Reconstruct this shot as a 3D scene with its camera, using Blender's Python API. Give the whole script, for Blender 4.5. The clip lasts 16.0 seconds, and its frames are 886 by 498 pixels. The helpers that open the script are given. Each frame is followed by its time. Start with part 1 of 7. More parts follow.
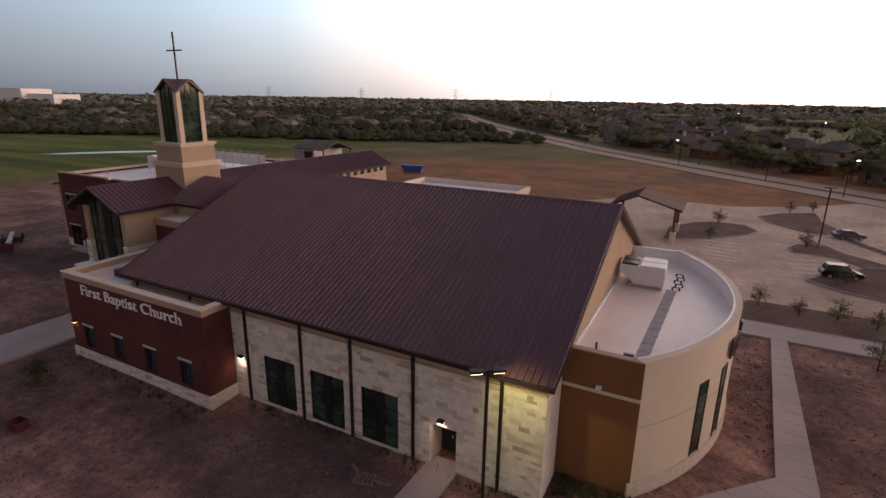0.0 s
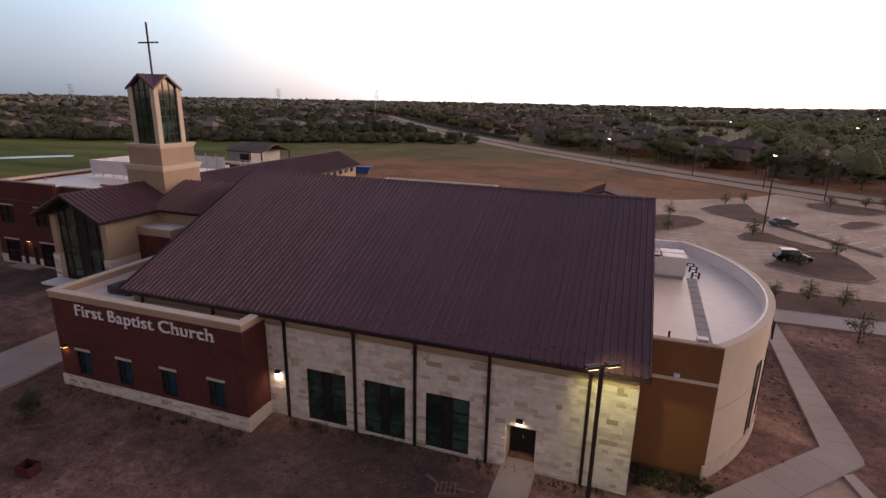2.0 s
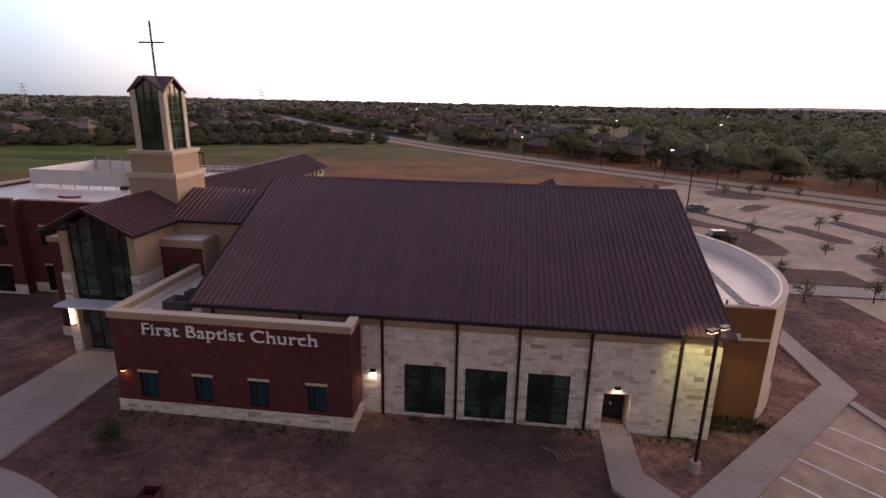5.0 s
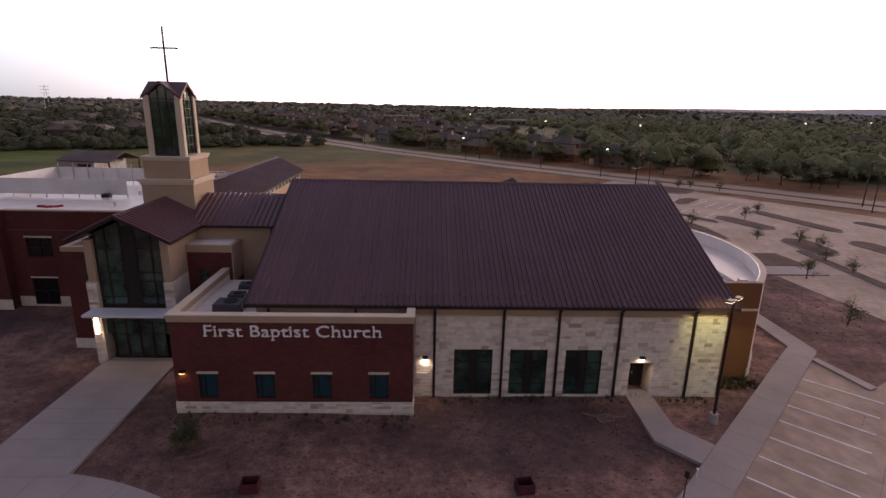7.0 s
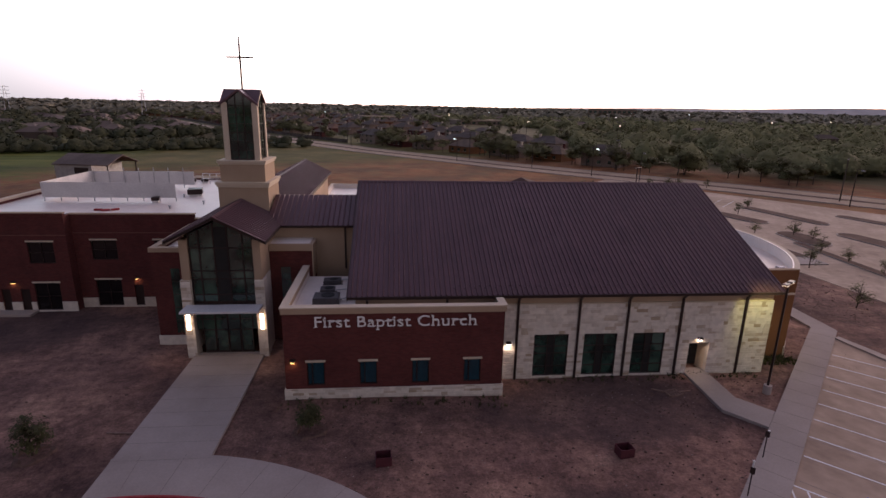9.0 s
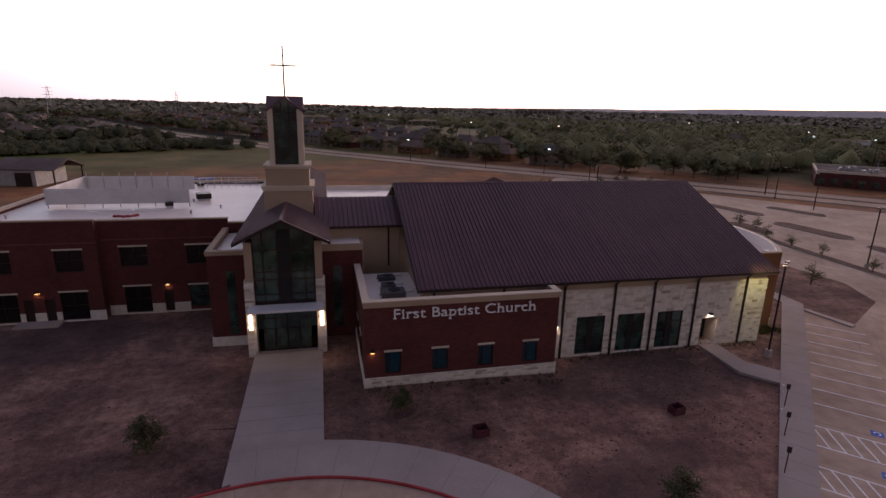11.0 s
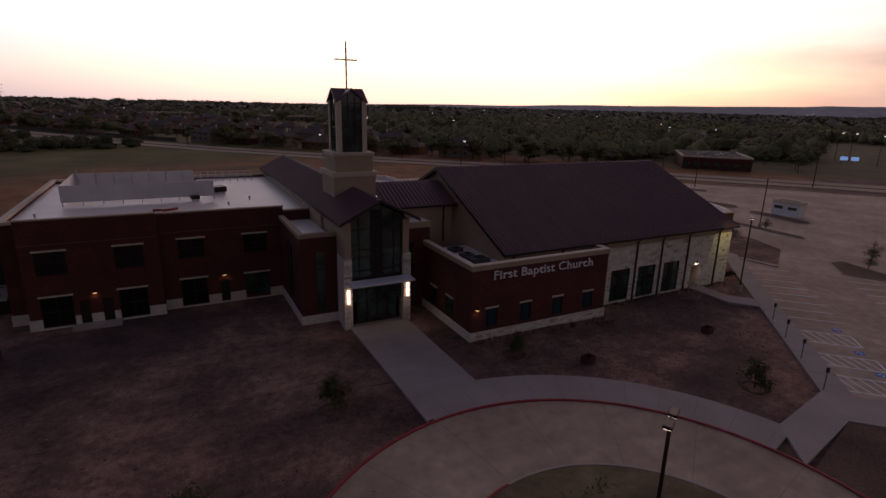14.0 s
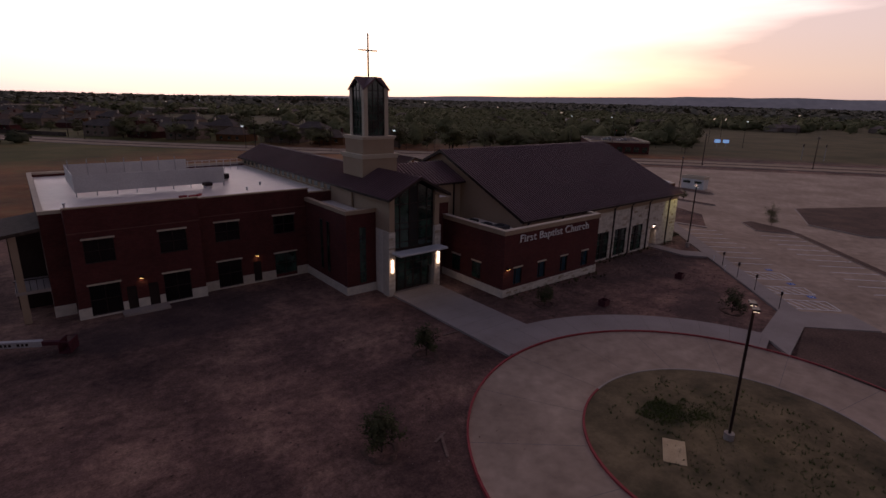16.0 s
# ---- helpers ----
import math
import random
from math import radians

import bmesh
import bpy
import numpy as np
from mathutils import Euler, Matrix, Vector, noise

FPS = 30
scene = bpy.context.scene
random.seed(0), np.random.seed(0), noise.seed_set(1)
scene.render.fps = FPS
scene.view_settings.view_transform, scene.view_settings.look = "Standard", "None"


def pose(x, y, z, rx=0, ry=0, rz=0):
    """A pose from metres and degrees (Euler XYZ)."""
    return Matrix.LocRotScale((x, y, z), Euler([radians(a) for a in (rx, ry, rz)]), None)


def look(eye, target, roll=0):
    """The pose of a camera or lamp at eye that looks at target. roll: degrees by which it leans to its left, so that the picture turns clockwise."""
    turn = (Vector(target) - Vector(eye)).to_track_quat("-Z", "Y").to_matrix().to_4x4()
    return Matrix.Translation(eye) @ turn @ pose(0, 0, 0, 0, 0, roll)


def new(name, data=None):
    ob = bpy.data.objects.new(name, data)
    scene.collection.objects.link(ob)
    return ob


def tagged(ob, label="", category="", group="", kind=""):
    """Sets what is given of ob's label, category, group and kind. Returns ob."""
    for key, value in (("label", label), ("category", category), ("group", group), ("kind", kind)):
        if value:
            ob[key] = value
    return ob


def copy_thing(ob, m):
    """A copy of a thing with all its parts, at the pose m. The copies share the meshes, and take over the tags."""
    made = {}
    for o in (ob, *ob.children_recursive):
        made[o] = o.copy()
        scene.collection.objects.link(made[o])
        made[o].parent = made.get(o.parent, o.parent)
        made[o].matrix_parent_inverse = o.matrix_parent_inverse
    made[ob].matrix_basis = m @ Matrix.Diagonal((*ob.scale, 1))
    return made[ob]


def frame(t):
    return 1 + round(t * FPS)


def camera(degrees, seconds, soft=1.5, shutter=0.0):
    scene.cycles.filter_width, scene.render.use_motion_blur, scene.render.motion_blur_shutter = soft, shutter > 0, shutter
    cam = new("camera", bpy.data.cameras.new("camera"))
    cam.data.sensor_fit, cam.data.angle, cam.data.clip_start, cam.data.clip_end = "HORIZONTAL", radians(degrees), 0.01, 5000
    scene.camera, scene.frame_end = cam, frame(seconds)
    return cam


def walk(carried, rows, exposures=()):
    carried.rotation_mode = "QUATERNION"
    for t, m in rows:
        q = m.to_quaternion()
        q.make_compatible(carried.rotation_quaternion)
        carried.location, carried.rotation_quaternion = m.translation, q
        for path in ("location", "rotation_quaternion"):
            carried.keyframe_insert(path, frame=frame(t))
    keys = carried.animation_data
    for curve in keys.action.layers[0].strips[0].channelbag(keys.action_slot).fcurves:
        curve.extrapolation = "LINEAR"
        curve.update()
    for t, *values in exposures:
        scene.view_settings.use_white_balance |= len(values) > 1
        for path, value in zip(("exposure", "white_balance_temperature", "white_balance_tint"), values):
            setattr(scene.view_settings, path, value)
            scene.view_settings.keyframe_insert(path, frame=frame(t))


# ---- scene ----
cam = camera(80.2, 16.0)
METRES, EYE, TILT, LEAN, TURN = 87.3, 21.05, 0.0, 0.0, 27.6
ROWS = [
    (0.0, 0.0, 0.0, 0.0, 0.26, -16.04, -0.9),
    (0.5, -0.025, 0.0038, -0.0018, -1.94, -15.96, -0.91),
    (1.0, -0.0488, 0.0074, -0.004, -4.2, -15.9, -0.94),
    (1.5, -0.0728, 0.0113, -0.0051, -6.62, -15.83, -1.01),
    (2.0, -0.0968, 0.0151, -0.0055, -8.54, -15.76, -1.04),
    (2.5, -0.1211, 0.0172, -0.0049, -10.31, -15.76, -1.01),
    (3.0, -0.1454, 0.0189, -0.0044, -12.07, -15.75, -1.02),
    (3.5, -0.1706, 0.02, -0.0045, -13.85, -15.74, -1.03),
    (4.0, -0.1961, 0.0213, -0.0045, -16.1, -15.73, -1.04),
    (6.5, -0.3263, 0.0306, 0.0001, -27.56, -15.44, -1.24),
    (7.0, -0.3518, 0.0314, 0.0002, -29.28, -15.38, -1.21),
    (7.5, -0.3771, 0.0328, 0.0003, -29.8, -15.36, -1.16),
    (8.0, -0.403, 0.0361, 0.0008, -29.97, -15.34, -1.15),
    (8.5, -0.4298, 0.0418, 0.0019, -30.83, -15.31, -1.14),
    (9.0, -0.4577, 0.0483, 0.0046, -32.58, -15.32, -1.13),
    (11.5, -0.6162, 0.0975, 0.0101, -42.52, -15.11, -1.42),
    (12.0, -0.6514, 0.1138, 0.0095, -44.66, -15.04, -1.44),
    (12.5, -0.6867, 0.1318, 0.0077, -46.45, -14.99, -1.42),
    (13.0, -0.7216, 0.1505, 0.0057, -48.48, -14.89, -1.43),
    (13.5, -0.7566, 0.1694, 0.0029, -51.51, -14.92, -1.39),
    (14.0, -0.7909, 0.1893, -0.0003, -54.8, -15.26, -1.38),
    (14.5, -0.8269, 0.2102, -0.0041, -57.62, -16.0, -1.32),
    (15.0, -0.8638, 0.2337, -0.006, -60.27, -16.12, -1.32),
    (15.5, -0.8996, 0.2581, -0.0075, -63.14, -15.99, -1.26),
    (16.0, -0.937, 0.2843, -0.0092, -66.22, -15.88, -1.24),
]
walk(cam, [(t, pose(0, 0, EYE, TILT, LEAN, TURN) @ pose(METRES * x, METRES * y, METRES * z, 90 + pitch, roll, yaw)) for t, x, y, z, yaw, pitch, roll in ROWS],
     exposures=[(0, -0.55, 7300, 28), (2, -0.38, 7100, 29), (4, -0.3, 7000, 30), (7, -0.4, 6750, 30), (9, -0.47, 6650, 31), (11.5, -1.12, 6650, 34), (12.5, -1.84, 6700, 34), (14, -1.9, 6700, 35), (16, -1.74, 6700, 36)])

# ---- world and light ----
SUNSET = 50.0                                   # heading of the afterglow, clockwise from +y
SUN_X, SUN_Y = math.sin(radians(SUNSET)), math.cos(radians(SUNSET))
world = bpy.data.worlds.new("dusk_sky")
scene.world = world
world.use_nodes = True
wt = world.node_tree
wt.nodes.clear()


def w_math(op, p, q, clamp=False):
    n = wt.nodes.new("ShaderNodeMath")
    n.operation, n.use_clamp = op, clamp
    for s, k in zip(n.inputs, (p, q)):
        if isinstance(k, (int, float)):
            s.default_value = k
        else:
            wt.links.new(k, s)
    return n.outputs[0]


def w_ramp(fac, stops):
    r = wt.nodes.new("ShaderNodeValToRGB")
    el = r.color_ramp.elements
    el[0].position, el[0].color = stops[0][0], (*stops[0][1], 1)
    el[1].position, el[1].color = stops[-1][0], (*stops[-1][1], 1)
    for p, c in stops[1:-1]:
        el.new(p).color = (*c, 1)
    wt.links.new(fac, r.inputs["Fac"])
    return r.outputs["Color"]


def w_mix(a_, b_, fac, mode="MIX"):
    x = wt.nodes.new("ShaderNodeMix")
    x.data_type, x.blend_type = "RGBA", mode
    for sock, v in (("A", a_), ("B", b_), ("Factor", fac)):
        if isinstance(v, tuple):
            x.inputs[sock].default_value = (*v, 1)
        elif isinstance(v, float):
            x.inputs[sock].default_value = v
        else:
            wt.links.new(v, x.inputs[sock])
    return x.outputs["Result"]


w_co, w_sep = wt.nodes.new("ShaderNodeTexCoord"), wt.nodes.new("ShaderNodeSeparateXYZ")
wt.links.new(w_co.outputs["Generated"], w_sep.inputs[0])
wx, wy, wz = w_sep.outputs
towards = w_math("ADD", w_math("MULTIPLY", wx, SUN_X), w_math("MULTIPLY", wy, SUN_Y))
aside = w_math("SUBTRACT", w_math("MULTIPLY", wx, SUN_Y), w_math("MULTIPLY", wy, SUN_X))
up_z = w_math("MAXIMUM", wz, 0.0)
# brightness round the horizon, in quarters of the real value
low = w_ramp(w_math("ADD", w_math("MULTIPLY", towards, 0.5), 0.5), ((0.0, (0.048, 0.043, 0.052)), (0.26, (0.080, 0.124, 0.158)), (0.38, (0.128, 0.186, 0.228)), (0.47, (0.19, 0.255, 0.29)), (0.56, (0.36, 0.39, 0.39)), (0.70, (0.76, 0.74, 0.73)), (0.85, (1.10, 1.03, 0.96)), (1.0, (1.25, 1.13, 1.0))))
high = (0.080, 0.068, 0.090)
sky = w_mix(low, high, w_ramp(up_z, ((0.20, (0, 0, 0)), (0.46, (1, 1, 1)))))
warm = w_ramp(up_z, ((0.0, (0.66, 0.56, 0.46)), (0.05, (0.98, 0.86, 0.60)), (0.11, (1.0, 0.95, 0.83)), (0.2, (1, 1, 1))))
cool = w_ramp(up_z, ((0.0, (0.45, 0.44, 0.44)), (0.06, (0.66, 0.66, 0.66)), (0.12, (0.84, 0.88, 0.89)), (0.17, (0.82, 1.02, 1.08)), (0.27, (0.78, 1.10, 1.20))))
sky = w_mix(sky, w_mix(cool, warm, w_math("MULTIPLY", w_math("SUBTRACT", towards, 0.25), 1.9, True)), 1.0, "MULTIPLY")
w_map, w_noise = wt.nodes.new("ShaderNodeMapping"), wt.nodes.new("ShaderNodeTexNoise")
w_map.inputs["Scale"].default_value, w_map.inputs["Rotation"].default_value = (1.3, 1.3, 9.0), (radians(14), radians(-11), 0)
w_noise.inputs["Scale"].default_value, w_noise.inputs["Detail"].default_value = 2.2, 6
wt.links.new(w_co.outputs["Generated"], w_map.inputs["Vector"])
wt.links.new(w_map.outputs["Vector"], w_noise.inputs["Vector"])
# a bank of grey-pink cloud to one side of the afterglow
bank = w_math("SUBTRACT", w_math("MULTIPLY", w_math("ADD", aside, 0.21), 0.62), up_z)
bank = w_math("ADD", bank, w_math("MULTIPLY", w_math("SUBTRACT", w_noise.outputs["Fac"], 0.52), 0.30))
bank = w_math("MULTIPLY", w_math("ADD", bank, 0.04), 3.6, True)
sky = w_mix(sky, (0.222, 0.208, 0.198), w_math("MULTIPLY", bank, 0.82))
# the sky behind the camera's back is dimmer, away from the afterglow
sky = w_mix(sky, w_ramp(w_math("ADD", w_math("MULTIPLY", wy, 0.5), 0.5), ((0.10, (0.52, 0.52, 0.53)), (0.62, (1, 1, 1)))), 1.0, "MULTIPLY")
w_sky = wt.nodes.new("ShaderNodeTexSky")
w_sky.sky_type, w_sky.sun_disc = "NISHITA", False
w_sky.sun_elevation, w_sky.sun_rotation = radians(2.0), radians(SUNSET)
glow_bg, sky_bg = wt.nodes.new("ShaderNodeBackground"), wt.nodes.new("ShaderNodeBackground")
wt.links.new(sky, glow_bg.inputs["Color"])
wt.links.new(w_sky.outputs["Color"], sky_bg.inputs["Color"])
glow_bg.inputs["Strength"].default_value, sky_bg.inputs["Strength"].default_value = 5.6, 0.05
w_add, w_out = wt.nodes.new("ShaderNodeAddShader"), wt.nodes.new("ShaderNodeOutputWorld")
wt.links.new(glow_bg.outputs[0], w_add.inputs[0])
wt.links.new(sky_bg.outputs[0], w_add.inputs[1])
wt.links.new(w_add.outputs[0], w_out.inputs["Surface"])

sun_data = bpy.data.lights.new("afterglow", "SUN")
sun_data.energy, sun_data.angle, sun_data.color = 0.78, radians(45), (1.0, 0.76, 0.60)
sun = new("afterglow", sun_data)
sun.matrix_world = look((60 * SUN_X, 60 * SUN_Y, 20), (0, 0, 0))


def lamp(x, y, z, watts, colour, size=0.12, aim=(0, 0, -1), spread=150):
    """A spot lamp in one of the fixtures that burn."""
    d = bpy.data.lights.new("fixture_light", "SPOT")
    d.energy, d.color, d.shadow_soft_size = watts, colour, size
    d.spot_size, d.spot_blend = radians(spread), 0.8
    o = new("fixture_light", d)
    o.matrix_world = look((x, y, z), (x + aim[0], y + aim[1] + 0.001, z + aim[2]))
    return o


# ---- materials ----
def node_mat(name, rough=0.8, metal=0.0, spec=0.3):
    m = bpy.data.materials.new(name)
    m.use_nodes = True
    nt = m.node_tree
    b = nt.nodes["Principled BSDF"]
    b.inputs["Roughness"].default_value, b.inputs["Metallic"].default_value = rough, metal
    b.inputs["Specular IOR Level"].default_value = spec
    return m, nt, b


def ramp(nt, fac, stops):
    r = nt.nodes.new("ShaderNodeValToRGB")
    el = r.color_ramp.elements
    el[0].position, el[0].color = stops[0][0], (*stops[0][1], 1)
    el[1].position, el[1].color = stops[-1][0], (*stops[-1][1], 1)
    for p, c in stops[1:-1]:
        e = el.new(p)
        e.color = (*c, 1)
    nt.links.new(fac, r.inputs["Fac"])
    return r.outputs["Color"]


def place(nt, scale=(1, 1, 1)):
    g = nt.nodes.new("ShaderNodeNewGeometry")
    mp = nt.nodes.new("ShaderNodeMapping")
    mp.inputs["Scale"].default_value = scale
    nt.links.new(g.outputs["Position"], mp.inputs["Vector"])
    return mp.outputs["Vector"]


def noise_tex(nt, vec, scale, detail=4, rough=0.6):
    n = nt.nodes.new("ShaderNodeTexNoise")
    n.inputs["Scale"].default_value, n.inputs["Detail"].default_value = scale, detail
    n.inputs["Roughness"].default_value = rough
    nt.links.new(vec, n.inputs["Vector"])
    return n.outputs["Fac"]


def blend(nt, a, b, fac, mode="MIX"):
    x = nt.nodes.new("ShaderNodeMix")
    x.data_type, x.blend_type = "RGBA", mode
    for sock, v in (("A", a), ("B", b)):
        if isinstance(v, tuple):
            x.inputs[sock].default_value = (*v, 1)
        else:
            nt.links.new(v, x.inputs[sock])
    if isinstance(fac, float):
        x.inputs["Factor"].default_value = fac
    else:
        nt.links.new(fac, x.inputs["Factor"])
    return x.outputs["Result"]


def bump(nt, b, height, strength, dist=0.02):
    n = nt.nodes.new("ShaderNodeBump")
    n.inputs["Strength"].default_value, n.inputs["Distance"].default_value = strength, dist
    nt.links.new(height, n.inputs["Height"])
    nt.links.new(n.outputs["Normal"], b.inputs["Normal"])


def surf(name, dark, light, scale=0.5, fine=12.0, rough=0.85, metal=0.0, relief=0.3, spec=0.3, vary=0.0, stretch=(1, 1, 1), grain=0.1):
    """Colour between dark and light by noise at two sizes; vary: how much each piece differs."""
    m, nt, b = node_mat(name, rough, metal, spec)
    v = place(nt, stretch)
    n1, n2 = noise_tex(nt, v, scale, 5), noise_tex(nt, v, fine, 3)
    mid = tuple((p + q) / 2 for p, q in zip(dark, light))
    col = ramp(nt, n1, ((0.3, dark), (0.5, mid), (0.7, light)))
    col = blend(nt, col, ramp(nt, n2, ((0.3, (1 - grain,) * 3), (0.7, (1 + grain,) * 3))), 1.0, "MULTIPLY")
    if vary:
        oi = nt.nodes.new("ShaderNodeObjectInfo")
        gm = nt.nodes.new("ShaderNodeNewGeometry")
        ad = nt.nodes.new("ShaderNodeMath")
        ad.operation = "ADD"
        fr = nt.nodes.new("ShaderNodeMath")
        fr.operation = "FRACT"
        nt.links.new(oi.outputs["Random"], ad.inputs[0])
        nt.links.new(gm.outputs["Random Per Island"], ad.inputs[1])
        nt.links.new(ad.outputs[0], fr.inputs[0])
        col = blend(nt, col, ramp(nt, fr.outputs[0], ((0.0, (1 - vary,) * 3), (1.0, (1 + vary,) * 3))), 1.0, "MULTIPLY")
    nt.links.new(col, b.inputs["Base Color"])
    if relief:
        bump(nt, b, n2, relief)
    return m


def glow(name, colour, strength):
    m, nt, b = node_mat(name, 0.5)
    b.inputs["Base Color"].default_value = (*colour, 1)
    b.inputs["Emission Color"].default_value = (*colour, 1)
    b.inputs["Emission Strength"].default_value = strength
    return m


def brick_mat(name, dark, light, joint):
    m, nt, b = node_mat(name, 0.9)
    g = nt.nodes.new("ShaderNodeNewGeometry")
    sp = nt.nodes.new("ShaderNodeSeparateXYZ")
    ad = nt.nodes.new("ShaderNodeMath")
    cb = nt.nodes.new("ShaderNodeCombineXYZ")
    nt.links.new(g.outputs["Position"], sp.inputs[0])
    nt.links.new(sp.outputs["X"], ad.inputs[0])
    nt.links.new(sp.outputs["Y"], ad.inputs[1])
    nt.links.new(ad.outputs[0], cb.inputs["X"])
    nt.links.new(sp.outputs["Z"], cb.inputs["Y"])
    t = nt.nodes.new("ShaderNodeTexBrick")
    t.inputs["Scale"].default_value = 1.0
    t.inputs["Brick Width"].default_value, t.inputs["Row Height"].default_value = 0.3, 0.1
    t.inputs["Mortar Size"].default_value = 0.006
    t.inputs["Color1"].default_value, t.inputs["Color2"].default_value = (*dark, 1), (*light, 1)
    t.inputs["Mortar"].default_value = (*joint, 1)
    nt.links.new(cb.outputs[0], t.inputs["Vector"])
    big = noise_tex(nt, g.outputs["Position"], 0.35, 5)
    col = blend(nt, t.outputs["Color"], ramp(nt, big, ((0.3, (0.8,) * 3), (0.7, (1.15,) * 3))), 1.0, "MULTIPLY")
    nt.links.new(col, b.inputs["Base Color"])
    bump(nt, b, t.outputs["Fac"], -0.3, 0.008)
    return m


ROOF = surf("brown_standing_seam_metal", (0.082, 0.036, 0.041), (0.108, 0.048, 0.054), 0.25, 3.0, 0.42, 0.2, 0.03, 0.48, 0.08)
TRIM = surf("dark_bronze_metal", (0.028, 0.017, 0.016), (0.042, 0.026, 0.024), 0.6, 8.0, 0.45, 0.4, 0.03)
MORTAR = surf("pale_mortar", (0.50, 0.45, 0.39), (0.60, 0.54, 0.47), 1.0, 20.0, 0.95, 0, 0.3)
BRICK = brick_mat("red_brick", (0.082, 0.019, 0.017), (0.115, 0.028, 0.024), (0.088, 0.040, 0.036))
EIFS = surf("tan_stucco", (0.335, 0.236, 0.162), (0.395, 0.284, 0.200), 0.3, 30.0, 0.92, 0, 0.15)
CREAM = surf("cream_stucco", (0.50, 0.41, 0.31), (0.58, 0.48, 0.375), 0.3, 30.0, 0.92, 0, 0.15)
BROWN = surf("brown_stucco", (0.165, 0.070, 0.028), (0.205, 0.088, 0.036), 0.3, 30.0, 0.92, 0, 0.15)
MEMBRANE = surf("white_roof_membrane", (0.64, 0.555, 0.49), (0.78, 0.69, 0.62), 0.18, 1.5, 0.48, 0, 0.03, 0.5, grain=0.04)
WHITE = surf("white_painted_metal", (0.58, 0.56, 0.56), (0.67, 0.65, 0.65), 0.5, 6.0, 0.5, 0.1, 0.03)
CONCRETE = surf("pale_concrete", (0.28, 0.230, 0.207), (0.37, 0.308, 0.280), 0.18, 7.0, 0.9, 0, 0.25, 0.2, 0.05, grain=0.06)
DRIVE = surf("drive_concrete", (0.275, 0.192, 0.142), (0.465, 0.342, 0.262), 0.11, 0.9, 0.9, 0, 0.15, 0.2, grain=0.16)
ASPHALT = surf("road_concrete", (0.285, 0.205, 0.145), (0.375, 0.275, 0.200), 0.08, 3.0, 0.95, 0, 0.2, 0.1)
REDPAINT = surf("red_kerb_paint", (0.26, 0.025, 0.03), (0.36, 0.05, 0.055), 0.8, 9.0, 0.7, 0, 0.1)
KERB = surf("kerb_concrete", (0.30, 0.24, 0.21), (0.40, 0.33, 0.29), 0.4, 7.0, 0.9, 0, 0.2)
LINE = surf("white_line_paint", (0.66, 0.65, 0.66), (0.82, 0.81, 0.82), 1.2, 9.0, 0.8, 0, 0.05)
BLUE = surf("blue_line_paint", (0.03, 0.11, 0.42), (0.05, 0.16, 0.52), 1.2, 9.0, 0.8, 0, 0.05)
SOIL = surf("bare_soil", (0.075, 0.045, 0.038), (0.15, 0.09, 0.07), 0.25, 5.0, 0.98, 0, 0.6, 0.1, grain=0.3)
LETTER = surf("white_letter", (0.72, 0.70, 0.68), (0.80, 0.78, 0.76), 1, 9, 0.5, 0, 0.02)
BARK = surf("bark", (0.05, 0.035, 0.028), (0.10, 0.07, 0.055), 3, 20, 0.95, 0, 0.5)
LEAF = surf("green_leaves", (0.055, 0.068, 0.022), (0.110, 0.120, 0.040), 0.8, 6.0, 0.8, 0, 0, 0.2, 0.3)
DRYLEAF = surf("dull_olive_leaves", (0.085, 0.080, 0.034), (0.155, 0.135, 0.060), 0.8, 6.0, 0.8, 0, 0, 0.2, 0.3)
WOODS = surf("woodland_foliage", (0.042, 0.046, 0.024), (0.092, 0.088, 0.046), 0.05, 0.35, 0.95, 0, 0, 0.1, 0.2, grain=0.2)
# Town and far foliage: distance haze is put into paler, greyer base colours.
HAZEWOODS = surf("haze_paled_town_foliage", (0.105, 0.108, 0.048), (0.200, 0.185, 0.088), 0.04, 0.35, 0.95, 0, 0, 0.1, 0.22, grain=0.2)
FARHAZEWOODS = surf("haze_paled_far_foliage", (0.125, 0.115, 0.080), (0.200, 0.178, 0.126), 0.006, 0.1, 0.95, 0, 0, 0.1, 0.22, grain=0.2)
SHRUBLEAF = surf("dusky_leaves", (0.040, 0.042, 0.018), (0.080, 0.074, 0.032), 0.8, 6.0, 0.85, 0, 0, 0.15, 0.3)
STEEL = surf("galvanised_steel", (0.30, 0.30, 0.31), (0.42, 0.42, 0.43), 1, 9, 0.45, 0.6, 0.03)
RUBBER = surf("black_rubber", (0.012, 0.012, 0.012), (0.025, 0.025, 0.025), 2, 20, 0.8, 0, 0.1)
GREY = surf("grey_walkpad", (0.26, 0.25, 0.25), (0.34, 0.33, 0.33), 1, 12, 0.9, 0, 0.1)
LIT_WARM = glow("warm_lamp_glass", (1.0, 0.80, 0.52), 9.0)
LIT_AMBER = glow("amber_lamp_glass", (1.0, 0.66, 0.20), 8.0)
LIT_WHITE = glow("bright_lamp_glass", (1.0, 0.93, 0.80), 14.0)

